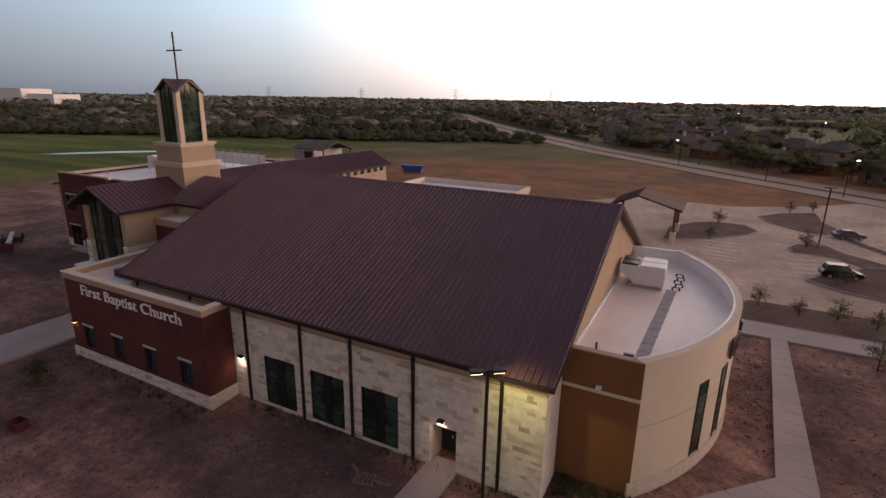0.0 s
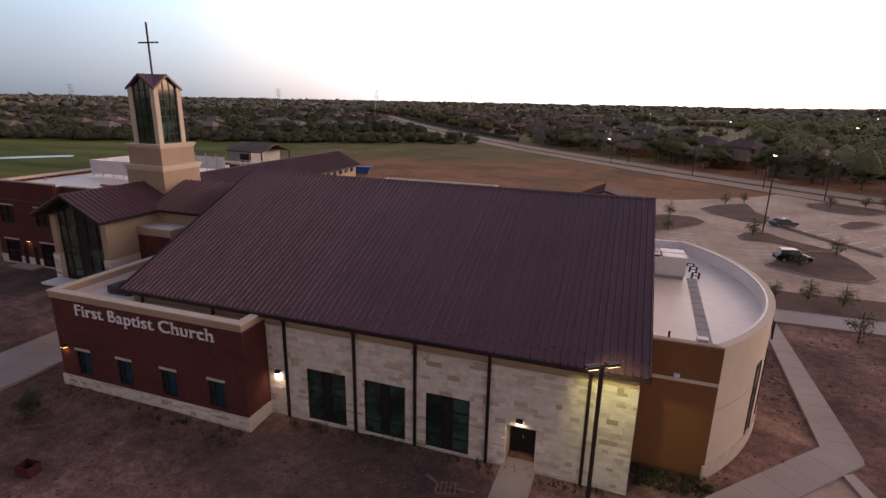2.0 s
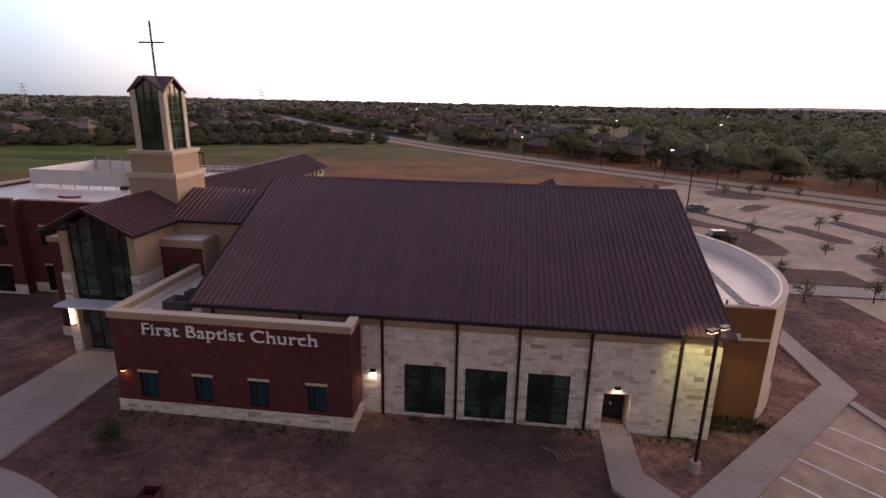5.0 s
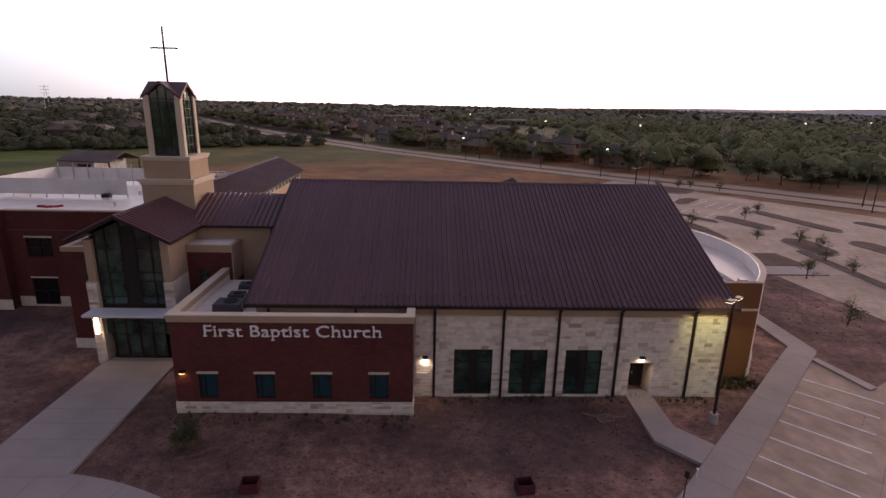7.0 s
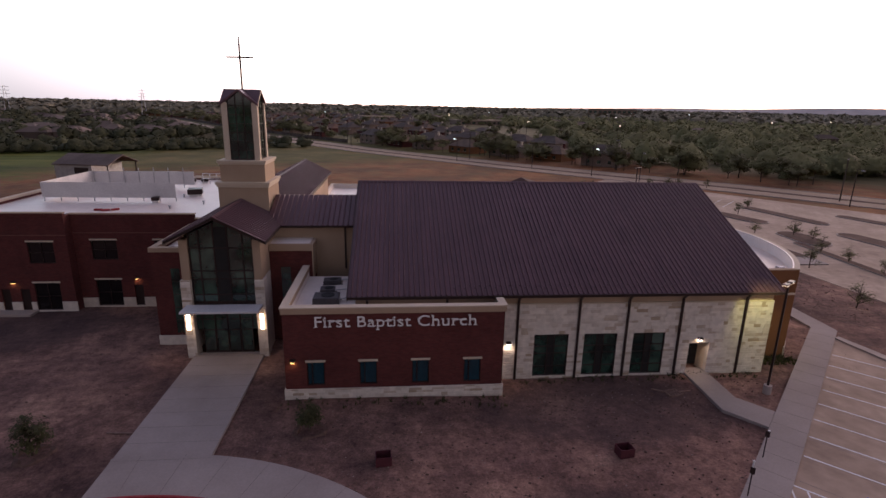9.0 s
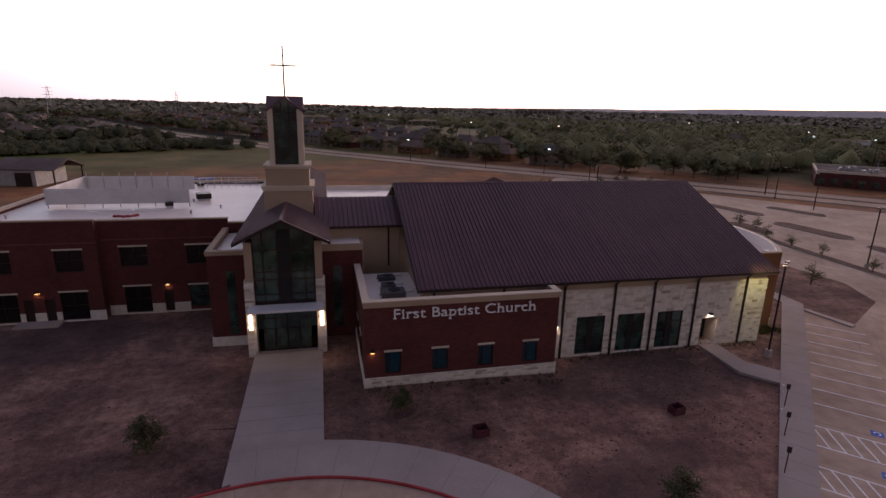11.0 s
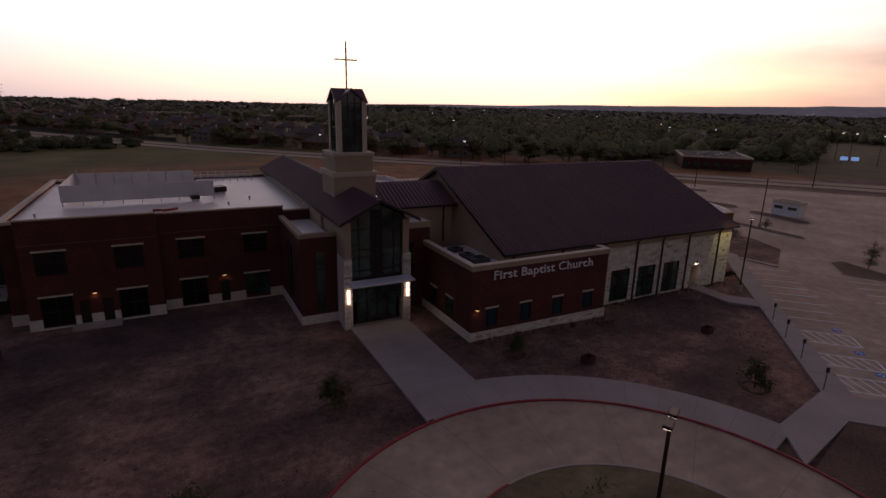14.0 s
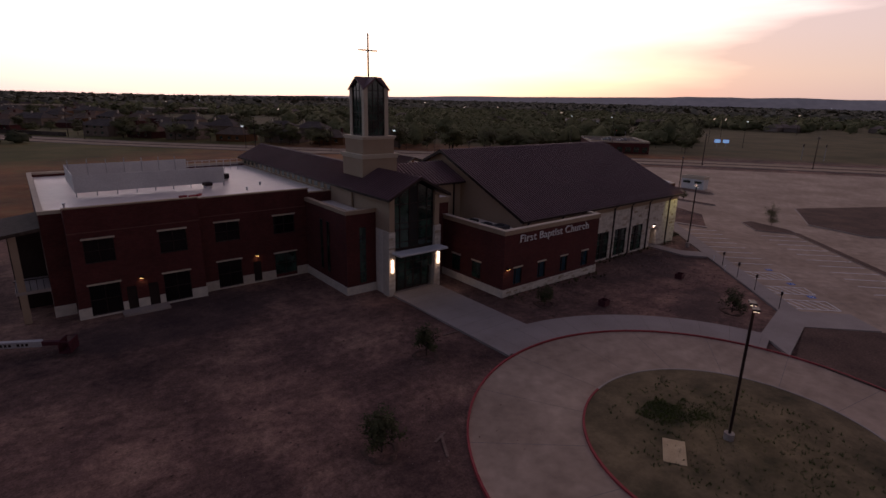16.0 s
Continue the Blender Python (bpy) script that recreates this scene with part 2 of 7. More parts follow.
def stone_mat():
    """Cream limestone; some blocks tan or brown."""
    m, nt, b = node_mat("cream_limestone", 0.9, 0, 0.2)
    v = place(nt)
    n1, n2 = noise_tex(nt, v, 2.2, 5), noise_tex(nt, v, 14.0, 4)
    oi, gm, ad, fr = nt.nodes.new("ShaderNodeObjectInfo"), nt.nodes.new("ShaderNodeNewGeometry"), nt.nodes.new("ShaderNodeMath"), nt.nodes.new("ShaderNodeMath")
    ad.operation, fr.operation = "ADD", "FRACT"
    nt.links.new(oi.outputs["Random"], ad.inputs[0])
    nt.links.new(gm.outputs["Random Per Island"], ad.inputs[1])
    nt.links.new(ad.outputs[0], fr.inputs[0])
    tone = ramp(nt, fr.outputs[0], ((0.0, (0.62, 0.545, 0.47)), (0.30, (0.68, 0.61, 0.53)), (0.66, (0.60, 0.53, 0.455)), (0.84, (0.54, 0.455, 0.375)), (0.95, (0.46, 0.37, 0.285)), (1.0, (0.37, 0.28, 0.20))))
    col = blend(nt, tone, ramp(nt, n1, ((0.3, (0.86,) * 3), (0.7, (1.1,) * 3))), 1.0, "MULTIPLY")
    nt.links.new(col, b.inputs["Base Color"])
    bump(nt, b, n2, 0.6)
    return m


STONE = stone_mat()
DARKPANEL = surf("black_bronze_panel", (0.010, 0.010, 0.010), (0.018, 0.017, 0.017), 1, 8, 0.6, 0, 0.03)
# Green tint; its brighter patches paint reflections and see-through light into the colour.
glass_m, glass_nt, glass_b = node_mat("tinted_glass_painted_reflections", 0.06, 0.0, 0.6)
gv = place(glass_nt)
glass_nt.links.new(ramp(glass_nt, noise_tex(glass_nt, gv, 0.6, 3), ((0.38, (0.005, 0.014, 0.012)), (0.52, (0.016, 0.042, 0.032)), (0.64, (0.036, 0.078, 0.058)))), glass_b.inputs["Base Color"])
bump(glass_nt, glass_b, noise_tex(glass_nt, gv, 0.8, 2), 0.04, 0.05)
glass_b.inputs["IOR"].default_value = 1.65
GLASS = glass_m
BLUEGLASS = surf("blue_tinted_glass", (0.006, 0.030, 0.044), (0.010, 0.050, 0.072), 0.7, 3.0, 0.06, 0.0, 0.0, 0.7)
BLACKGLASS = surf("unlit_black_glass", (0.006, 0.005, 0.006), (0.012, 0.010, 0.010), 0.7, 3.0, 0.08, 0.0, 0.0, 0.5)


# ---- mesh helpers ----
def box(bm, x0, y0, z0, x1, y1, z1):
    v = [bm.verts.new(p) for p in ((x0, y0, z0), (x1, y0, z0), (x1, y1, z0), (x0, y1, z0), (x0, y0, z1), (x1, y0, z1), (x1, y1, z1), (x0, y1, z1))]
    for f in ((3, 2, 1, 0), (4, 5, 6, 7), (0, 1, 5, 4), (1, 2, 6, 5), (2, 3, 7, 6), (3, 0, 4, 7)):
        bm.faces.new([v[i] for i in f])
    return bm


def boxes(*dims):
    bm = bmesh.new()
    for d in dims:
        box(bm, *d)
    return bm


def soft_box(x0, y0, z0, x1, y1, z1, r=0.03, seg=2):
    bm = boxes((x0, y0, z0, x1, y1, z1))
    bmesh.ops.bevel(bm, geom=list(bm.edges), offset=r, segments=seg, affect="EDGES", profile=0.5)
    return bm


def prism(bm, poly, z0, z1):
    """Extrude a counter-clockwise outline in plan from z0 to z1."""
    lo, hi = [bm.verts.new((x, y, z0)) for x, y in poly], [bm.verts.new((x, y, z1)) for x, y in poly]
    n = len(poly)
    bm.faces.new(lo[::-1])
    bm.faces.new(hi)
    for i in range(n):
        bm.faces.new((lo[i], lo[(i + 1) % n], hi[(i + 1) % n], hi[i]))
    return bm


def slab(poly, z0, z1):
    area = sum(p[0] * q[1] - q[0] * p[1] for p, q in zip(poly, poly[1:] + poly[:1]))
    return prism(bmesh.new(), poly if area > 0 else poly[::-1], z0, z1)


def upright(poly, axis, a0, a1, bm=None):
    """Extrude an outline (u, z) along x or y from a0 to a1; u is the other horizontal axis."""
    bm = bm or bmesh.new()
    put = (lambda u, z, k: (k, u, z)) if axis == "x" else (lambda u, z, k: (u, k, z))
    lo, hi = [bm.verts.new(put(u, z, a0)) for u, z in poly], [bm.verts.new(put(u, z, a1)) for u, z in poly]
    n = len(poly)
    bm.faces.new(lo[::-1])
    bm.faces.new(hi)
    for i in range(n):
        bm.faces.new((lo[i], lo[(i + 1) % n], hi[(i + 1) % n], hi[i]))
    bmesh.ops.recalc_face_normals(bm, faces=bm.faces)
    return bm


def tube(bm, p, q, r0, r1=None, n=10):
    p, q = Vector(p), Vector(q)
    d = q - p
    m = Matrix.Translation((p + q) / 2) @ d.to_track_quat("Z", "Y").to_matrix().to_4x4()
    bmesh.ops.create_cone(bm, cap_ends=True, segments=n, radius1=r0, radius2=r0 if r1 is None else r1, depth=d.length, matrix=m)
    return bm


def mesh_of(name, bm, material):
    me = bpy.data.meshes.new(name)
    bm.normal_update()
    bm.to_mesh(me)
    bm.free()
    for m in material if isinstance(material, (list, tuple)) else (material,):
        me.materials.append(m)
    return me


def part(name, bm, material, parent, label=""):
    o = new(name, mesh_of(name, bm, material) if isinstance(bm, bmesh.types.BMesh) else bm)
    o.parent = parent
    return tagged(o, label)


def thing(name, label, category, at=(0, 0, 0), turn=0, group="", kind=""):
    o = new(name)
    o.matrix_world = pose(*at, 0, 0, turn)
    o.empty_display_size = 0.3
    return tagged(o, label, category, group, kind)


def piece(name, me, m, parent):
    """One repeat of a shared mesh, placed in the parent's frame."""
    o = new(name, me)
    o.parent, o.matrix_basis = parent, m
    return o


def smooth(ob):
    for p in ob.data.polygons:
        p.use_smooth = True
    return ob

# ---- ground, drives and walks ----
SQ = math.sqrt(0.5)


def uv(u, v):
    """The car park lies at 45 degrees: u runs along its first row, v away from the church."""
    return ((u + v) * SQ, (u - v) * SQ)


def arc(cx, cy, r, a0, a1, n=48):
    return [(cx + r * math.cos(radians(a0 + (a1 - a0) * i / n)), cy + r * math.sin(radians(a0 + (a1 - a0) * i / n))) for i in range(n + 1)]


def ribbon(points, w0, w1, z0, z1):
    left, right = [], []
    for i, p in enumerate(points):
        a_, b_ = Vector(points[max(i - 1, 0)]), Vector(points[min(i + 1, len(points) - 1)])
        d = (b_ - a_).normalized()
        n = Vector((d.y, -d.x))
        left.append(tuple(Vector(p) + n * w0))
        right.append(tuple(Vector(p) + n * w1))
    return slab(left + right[::-1], z0, z1)


def ground_height(x, y):
    near = math.exp(-((x + 30) ** 2 + (y - 6) ** 2) / 3000)
    dip = 0.35 * math.exp(-((x + 27) / 9) ** 2 - ((y - 16.5) / 5) ** 2)
    return -0.16 - dip + near * 0.10 * (noise.noise((x * 0.16, y * 0.16, 0)) + 0.5 * noise.noise((x * 0.6, y * 0.6, 4)))


def ground_mesh():
    xs = [-4600, -2500, -1200, -600, -300, -160] + [-110 + 1.25 * i for i in range(113)] + [60, 120, 300, 600, 1200, 2500, 4600]
    ys = [-4600, -1500, -400, -120, -50] + [-25 + 1.25 * i for i in range(57)] + [60, 90, 150, 300, 600, 1200, 2500, 4600]
    bm = bmesh.new()
    grid = [[bm.verts.new((x, y, ground_height(x, y))) for x in xs] for y in ys]
    for j in range(len(ys) - 1):
        for i in range(len(xs) - 1):
            bm.faces.new((grid[j][i], grid[j][i + 1], grid[j + 1][i + 1], grid[j + 1][i]))
    return bm


def ground_mat():
    m, nt, b = node_mat("soil_and_grass", 0.98, 0, 0.1)
    v = place(nt)
    sp = nt.nodes.new("ShaderNodeSeparateXYZ")
    nt.links.new(v, sp.inputs[0])
    n_big, n_mid, n_fine = noise_tex(nt, v, 0.05, 6), noise_tex(nt, v, 0.17, 9, 0.68), noise_tex(nt, v, 6.0, 4, 0.7)

    def calc(op, p, q):
        n = nt.nodes.new("ShaderNodeMath")
        n.operation, n.use_clamp = op, False
        for s, k in zip(n.inputs, (p, q)):
            if isinstance(k, (int, float)):
                s.default_value = k
            else:
                nt.links.new(k, s)
        return n.outputs[0]

    def side(ax, ay, c, soft, rag):
        """1 where ax*x + ay*y > c, with a ragged soft edge."""
        d = calc("ADD", calc("MULTIPLY", sp.outputs["X"], ax), calc("MULTIPLY", sp.outputs["Y"], ay))
        d = calc("ADD", calc("SUBTRACT", d, c), calc("MULTIPLY", calc("SUBTRACT", n_mid, 0.5), rag))
        s = calc("ADD", calc("DIVIDE", d, soft), 0.5)
        nt.nodes[-1].use_clamp = True
        return s

    def patch(cx, cy, rx, ry, turn):
        """1 inside a ragged oval, fading to 0 at its edge."""
        c, w = math.cos(radians(turn)), math.sin(radians(turn))
        dx, dy = calc("SUBTRACT", sp.outputs["X"], cx), calc("SUBTRACT", sp.outputs["Y"], cy)
        p = calc("DIVIDE", calc("ADD", calc("MULTIPLY", dx, c), calc("MULTIPLY", dy, w)), rx)
        q = calc("DIVIDE", calc("SUBTRACT", calc("MULTIPLY", dy, c), calc("MULTIPLY", dx, w)), ry)
        d = calc("ADD", calc("MULTIPLY", p, p), calc("MULTIPLY", q, q))
        d = calc("ADD", d, calc("MULTIPLY", calc("SUBTRACT", n_mid, 0.5), 2.2))
        s = calc("MULTIPLY", calc("SUBTRACT", 1.25, d), 2.0)
        nt.nodes[-1].use_clamp = True
        return s

    n_clod = noise_tex(nt, v, 1.7, 7, 0.72)
    wheel = nt.nodes.new("ShaderNodeMapping")
    wheel.inputs["Rotation"].default_value, wheel.inputs["Scale"].default_value = (0, 0, radians(38)), (0.10, 1.1, 1)
    nt.links.new(v, wheel.inputs["Vector"])
    n_track = noise_tex(nt, wheel.outputs["Vector"], 1.0, 5, 0.6)
    soil = ramp(nt, n_mid, ((0.28, (0.090, 0.054, 0.050)), (0.44, (0.140, 0.082, 0.069)), (0.56, (0.212, 0.124, 0.098)), (0.66, (0.30, 0.182, 0.138)), (0.78, (0.38, 0.243, 0.186))))
    soil = blend(nt, soil, ramp(nt, n_big, ((0.35, (0.58, 0.57, 0.60)), (0.65, (1.42, 1.34, 1.27)))), 1.0, "MULTIPLY")
    soil = blend(nt, soil, ramp(nt, n_track, ((0.34, (0.88,) * 3), (0.5, (1.0,) * 3), (0.66, (1.1,) * 3))), 1.0, "MULTIPLY")
    soil = blend(nt, soil, ramp(nt, n_clod, ((0.32, (0.62,) * 3), (0.5, (1.0,) * 3), (0.68, (1.36,) * 3))), 1.0, "MULTIPLY")
    soil = blend(nt, soil, ramp(nt, n_fine, ((0.3, (0.68,) * 3), (0.7, (1.32,) * 3))), 1.0, "MULTIPLY")
    # Darker soil within three ragged ovals of the yard.
    dark_soil = blend(nt, (0.068, 0.047, 0.046), soil, 0.5)
    for oval in ((-74, 35.5, 9.5, 5.0, 8), (-21, 19.0, 9.5, 4.2, 0), (-30, 7.5, 6.0, 2.6, 20)):
        soil = blend(nt, soil, dark_soil, patch(*oval))
    dry = ramp(nt, n_mid, ((0.3, (0.145, 0.062, 0.027)), (0.5, (0.22, 0.098, 0.045)), (0.72, (0.22, 0.145, 0.06))))
    dry = blend(nt, dry, ramp(nt, n_big, ((0.35, (0.62, 0.72, 0.85)), (0.62, (1.2, 1.1, 1.05)))), 1.0, "MULTIPLY")
    dry = blend(nt, dry, ramp(nt, n_fine, ((0.3, (0.75,) * 3), (0.7, (1.25,) * 3))), 1.0, "MULTIPLY")
    stripe = nt.nodes.new("ShaderNodeMapping")
    stripe.inputs["Rotation"].default_value, stripe.inputs["Scale"].default_value = (0, 0, radians(-50)), (0.012, 0.07, 1)
    nt.links.new(v, stripe.inputs["Vector"])
    green = ramp(nt, noise_tex(nt, stripe.outputs["Vector"], 1.0, 6, 0.6), ((0.32, (0.036, 0.048, 0.011)), (0.46, (0.070, 0.088, 0.015)), (0.58, (0.118, 0.122, 0.026)), (0.72, (0.175, 0.135, 0.046))))
    olive = ramp(nt, n_big, ((0.3, (0.062, 0.058, 0.018)), (0.52, (0.108, 0.092, 0.030)), (0.72, (0.185, 0.125, 0.050))))
    col = blend(nt, soil, dry, side(0.0, 1.0, 84, 12, 25))
    col = blend(nt, col, olive, side(-0.42, 0.9, 190, 30, 60))
    col = blend(nt, col, green, side(-1.0, 0.02, 150, 24, 50))
    far = ramp(nt, n_big, ((0.3, (0.060, 0.055, 0.024)), (0.7, (0.140, 0.110, 0.056))))
    col = blend(nt, col, far, side(0.83, 0.55, 160, 20, 10))
    col = blend(nt, col, far, side(-0.47, 0.88, 330, 40, 10))
    nt.links.new(col, b.inputs["Base Color"])
    bump(nt, b, n_fine, 0.5, 0.06)
    return m


ground = tagged(new("ground", mesh_of("ground", ground_mesh(), ground_mat())), "bare brown soil running out into dry grass fields", "ground", kind="structure")


def sheet(name, poly, z0, z1, material, label, category):
    return tagged(new(name, mesh_of(name, slab(poly, z0, z1), material)), label, category, kind="structure")


# car park with its aisles, and the lots behind
sheet("parking_lot", [uv(-60, -16.7), uv(24.9, -16.7), uv(22.0, -12.4), uv(34.0, -9.0), (20.6, 37), (18.5, 53.8), (26, 53.8), (26, 57.9), (26, 58.5), (25.5, 64.6), (-5, 64.2), (-20, 72), (-24, 90), (-22, 112), (-16, 124), (-5.5, 126), (3.2, 125.2), (13.4, 131.6), (22.6, 139), (29, 146), (45, 124), (57, 108), (70, 91), (84, 76), (130, 20), (140, -60), (30, -110)], -0.35, -0.10, DRIVE, "pale concrete car park with worn joints", "car park")
sheet("pavement", [uv(-16.4, -18.9), uv(26.5, -18.9), uv(27.2, -16.7), uv(-16.4, -16.7)], -0.3, 0.02, CONCRETE, "light concrete pavement along the car park", "pavement")
sheet("pavement", [uv(26.5, -18.88), (6.35, 54.0), (7.65, 54.0), (7.5, 31.5), uv(27.2, -16.72)], -0.3, 0.024, CONCRETE, "narrow light concrete path beside the round wing", "pavement")
sheet("pavement", [(1.5, 54.02), (26, 54.02), (26, 57.8), (1.5, 57.8)], -0.3, 0.028, CONCRETE, "light concrete path behind the round wing", "pavement")
sheet("pavement", [uv(24.9, -16.72), uv(22.0, -12.4), uv(22.9, -12.0), uv(25.6, -16.5)], -0.3, 0.03, KERB, "concrete kerb at the end of the bays", "kerb")
sheet("pavement", [(-13.1, 24.25), (-13.25, 17.8), uv(3.0, -18.92), uv(5.6, -18.92), (-11.2, 19.4), (-11.1, 24.25)], -0.3, 0.03, CONCRETE, "concrete path from the side door", "pavement")
sheet("pavement", [(-54.8, 28.6), (-54.8, 11.2), (-48.9, 13.6), (-48.9, 28.6)], -0.3, 0.03, CONCRETE, "broad concrete walk to the entrance", "pavement")


ISLANDS = []


def island(poly, label="raised kerbed island of brown soil"):
    """A planted island in the car park: kerb with soil inside."""
    cx, cy = sum(p[0] for p in poly) / len(poly), sum(p[1] for p in poly) / len(poly)
    o = tagged(new("island", mesh_of("island", slab(poly, -0.3, 0.03 + 0.004 * len(ISLANDS)), KERB)), label, "island", kind="structure")
    inner = []
    for x, y in poly:
        d = math.hypot(x - cx, y - cy)
        k = max(0.2, (d - 0.22) / d)
        inner.append((cx + (x - cx) * k, cy + (y - cy) * k))
    part("soil", slab(inner, 0.0, 0.05 + 0.005 * len(ISLANDS)), SOIL, o)
    ISLANDS.append(o)
    return o


def blob(x0, y0, x1, y1, w, n=9):
    """A long outline with round ends from one point to another."""
    a_ = math.atan2(y1 - y0, x1 - x0)
    return [(x1 + w * math.cos(a_ - math.pi / 2 + math.pi * i / n), y1 + w * math.sin(a_ - math.pi / 2 + math.pi * i / n)) for i in range(n + 1)] + \
        [(x0 + w * math.cos(a_ + math.pi / 2 + math.pi * i / n), y0 + w * math.sin(a_ + math.pi / 2 + math.pi * i / n)) for i in range(n + 1)]


island([uv(27.9, -4.3), uv(29.3, -2.2), uv(22.7, 1.7), uv(19.7, 1.4), uv(21.5, -4.7)])
mx0, my0 = uv(-40, 1.5)
mx1, my1 = uv(20.5, 1.3)
island(blob(mx0, my0, mx1, my1, 0.55), "long narrow kerbed strip of soil")
island(blob(46.5, 60, 44.8, 71, 2.2))
island(blob(62, 79, 58.5, 88, 1.6))
island(blob(43.8, 42, 45, 52, 1.6))
island(blob(29.3, 34, 30.6, 66, 0.75), "long narrow kerbed strip of soil")
island(blob(34, 66.6, 34.2, 72, 2.6))
island(blob(32.4, 91.2, 35.4, 83.2, 2.0))
island(blob(47.5, 81.5, 43.5, 98, 1.6))
island([(7.7, 116.4), (11.6, 122.1), (17.9, 126.2), (18.1, 121.4), (18.0, 116.8), (19.6, 111.5), (17.7, 105.8), (14.0, 106.2), (9.0, 111.9)])
island([(-6.6, 88), (-6.8, 97.5), (-3, 104), (0.5, 106.5), (5.4, 106.0), (7.2, 102.2), (5.7, 98.6), (1.0, 93.4)])
island([(10.7, 92.8), (12.0, 95.5), (15.8, 97.0), (18.0, 92.6), (20.6, 90.0), (22.9, 87.4), (19.0, 86.0), (16.7, 89.6), (14.4, 90.4), (11.0, 90.1)])
island([(22.7, 87.1), (23.7, 81.4), (23.4, 73.8), (21.5, 71.7), (18.4, 71.5), (14.4, 73.0), (11.3, 75.9), (12.6, 77.8), (15.2, 81.2), (17.3, 83.6), (19.2, 85.9)])
island([(30.6, 132.2), (36.2, 136.1), (40.0, 133.9), (43.9, 130.0), (45.1, 127.8), (39.9, 122.6), (35.8, 122.2), (32.5, 124.4), (30.1, 128.4)])
island([(30.1, 109.2), (33.2, 113.6), (36.4, 114.9), (38.4, 113.6), (32.8, 107.4), (30.5, 106.9)])
island(blob(18.6, 105.0, 28.4, 87.6, 0.5), "long narrow kerbed strip of soil")
island([(4.6, 64.1), (25.4, 64.4), (26, 58), (1.5, 58)], "brown soil strip planted with young trees")
island([(24.8, 14.8), (40, 22), (60, 11.3), (56, -4), (36, -4), (22.9, 5.5)], "broad island of dry grass and soil")
sheet("soil_bed", [(-27.6, -1.5), (-35.2, -3.4), (-36.3, -12), (-30, -24), (-14, -14), (-22.9, -6.5)], -0.3, 0.0, SOIL, "bed of dark brown soil beside the drive", "ground")

# turning circle
CX, CY, R_IN, R_OUT = -51.8, -5.2, 9.6, 16.4


IX, IY = -51.6, -5.8                              # the island lies a little off the middle


def ring(r0, r1, a0, a1, z0, z1, n=72, inner=None):
    bm = bmesh.new()
    rows = []
    for x in range(n + 1):
        t = radians(a0 + (a1 - a0) * x / n)
        c, s = math.cos(t), math.sin(t)
        ox, oy = inner or (CX, CY)
        rows.append([bm.verts.new(((ox if k in (0, 3) else CX) + r * c, (oy if k in (0, 3) else CY) + r * s, z)) for k, (r, z) in enumerate(((r0, z0), (r1, z0), (r1, z1), (r0, z1)))])
    for p, q in zip(rows, rows[1:]):
        for i in range(4):
            bm.faces.new((p[i], p[(i + 1) % 4], q[(i + 1) % 4], q[i]))
    if abs(a1 - a0) < 359:
        bm.faces.new(rows[0])
        bm.faces.new(rows[-1])
    bmesh.ops.recalc_face_normals(bm, faces=bm.faces)
    return bm


tagged(new("driveway", mesh_of("driveway", ring(R_IN, R_OUT, 0, 360, -0.3, -0.09, 72, (IX, IY)), DRIVE)), "round concrete drive before the entrance", "driveway", kind="structure")
tagged(new("pavement", mesh_of("pavement", ring(R_OUT + 0.14, 20.1, 14, 98.8, -0.3, 0.034), CONCRETE)), "curved light concrete pavement round the drive", "pavement", kind="structure")
sheet("pavement", [(-35.6, -3.0), (-32.7, 0.4), uv(-16.42, -18.9), uv(-16.42, -11.9), uv(-20.5, -11.5), (-27.6, -1.5)], -0.3, 0.038, CONCRETE, "light concrete link between drive and car park", "pavement")
def island_ring(a0, a1):
    bm = ring(R_IN - 0.15, R_IN, a0, a1, -0.3, 0.05)
    bmesh.ops.translate(bm, verts=bm.verts, vec=(IX - CX, IY - CY, 0))
    return bm


kerb_out = tagged(new("kerb", mesh_of("kerb", ring(R_OUT, R_OUT + 0.14, -60, 235, -0.3, 0.045), REDPAINT)), "red painted concrete fire lane kerb", "kerb", kind="structure")
kerb_in = tagged(new("kerb", mesh_of("kerb", island_ring(100, 290), REDPAINT)), "red painted kerb round the island", "kerb", kind="structure")
tagged(new("kerb", mesh_of("kerb", island_ring(-70, 100), KERB)), "plain concrete kerb round the island", "kerb", kind="structure")


def island_ground():
    bm = bmesh.new()
    n, rings = 60, 9
    top = bm.verts.new((IX, IY, 0.18))
    prev = None
    for k in range(1, rings + 1):
        r = (R_IN - 0.16) * k / rings
        row = []
        for i in range(n):
            t = 2 * math.pi * i / n
            x, y = IX + r * math.cos(t), IY + r * math.sin(t)
            row.append(bm.verts.new((x, y, 0.02 + 0.16 * (1 - (k / rings) ** 2) + (0.07 * noise.noise((x * 0.7, y * 0.7, 9)) if k < rings else 0))))
        for i in range(n):
            j = (i + 1) % n
            bm.faces.new((top, row[i], row[j]) if prev is None else (prev[i], row[i], row[j], prev[j]))
        prev = row
    return bm


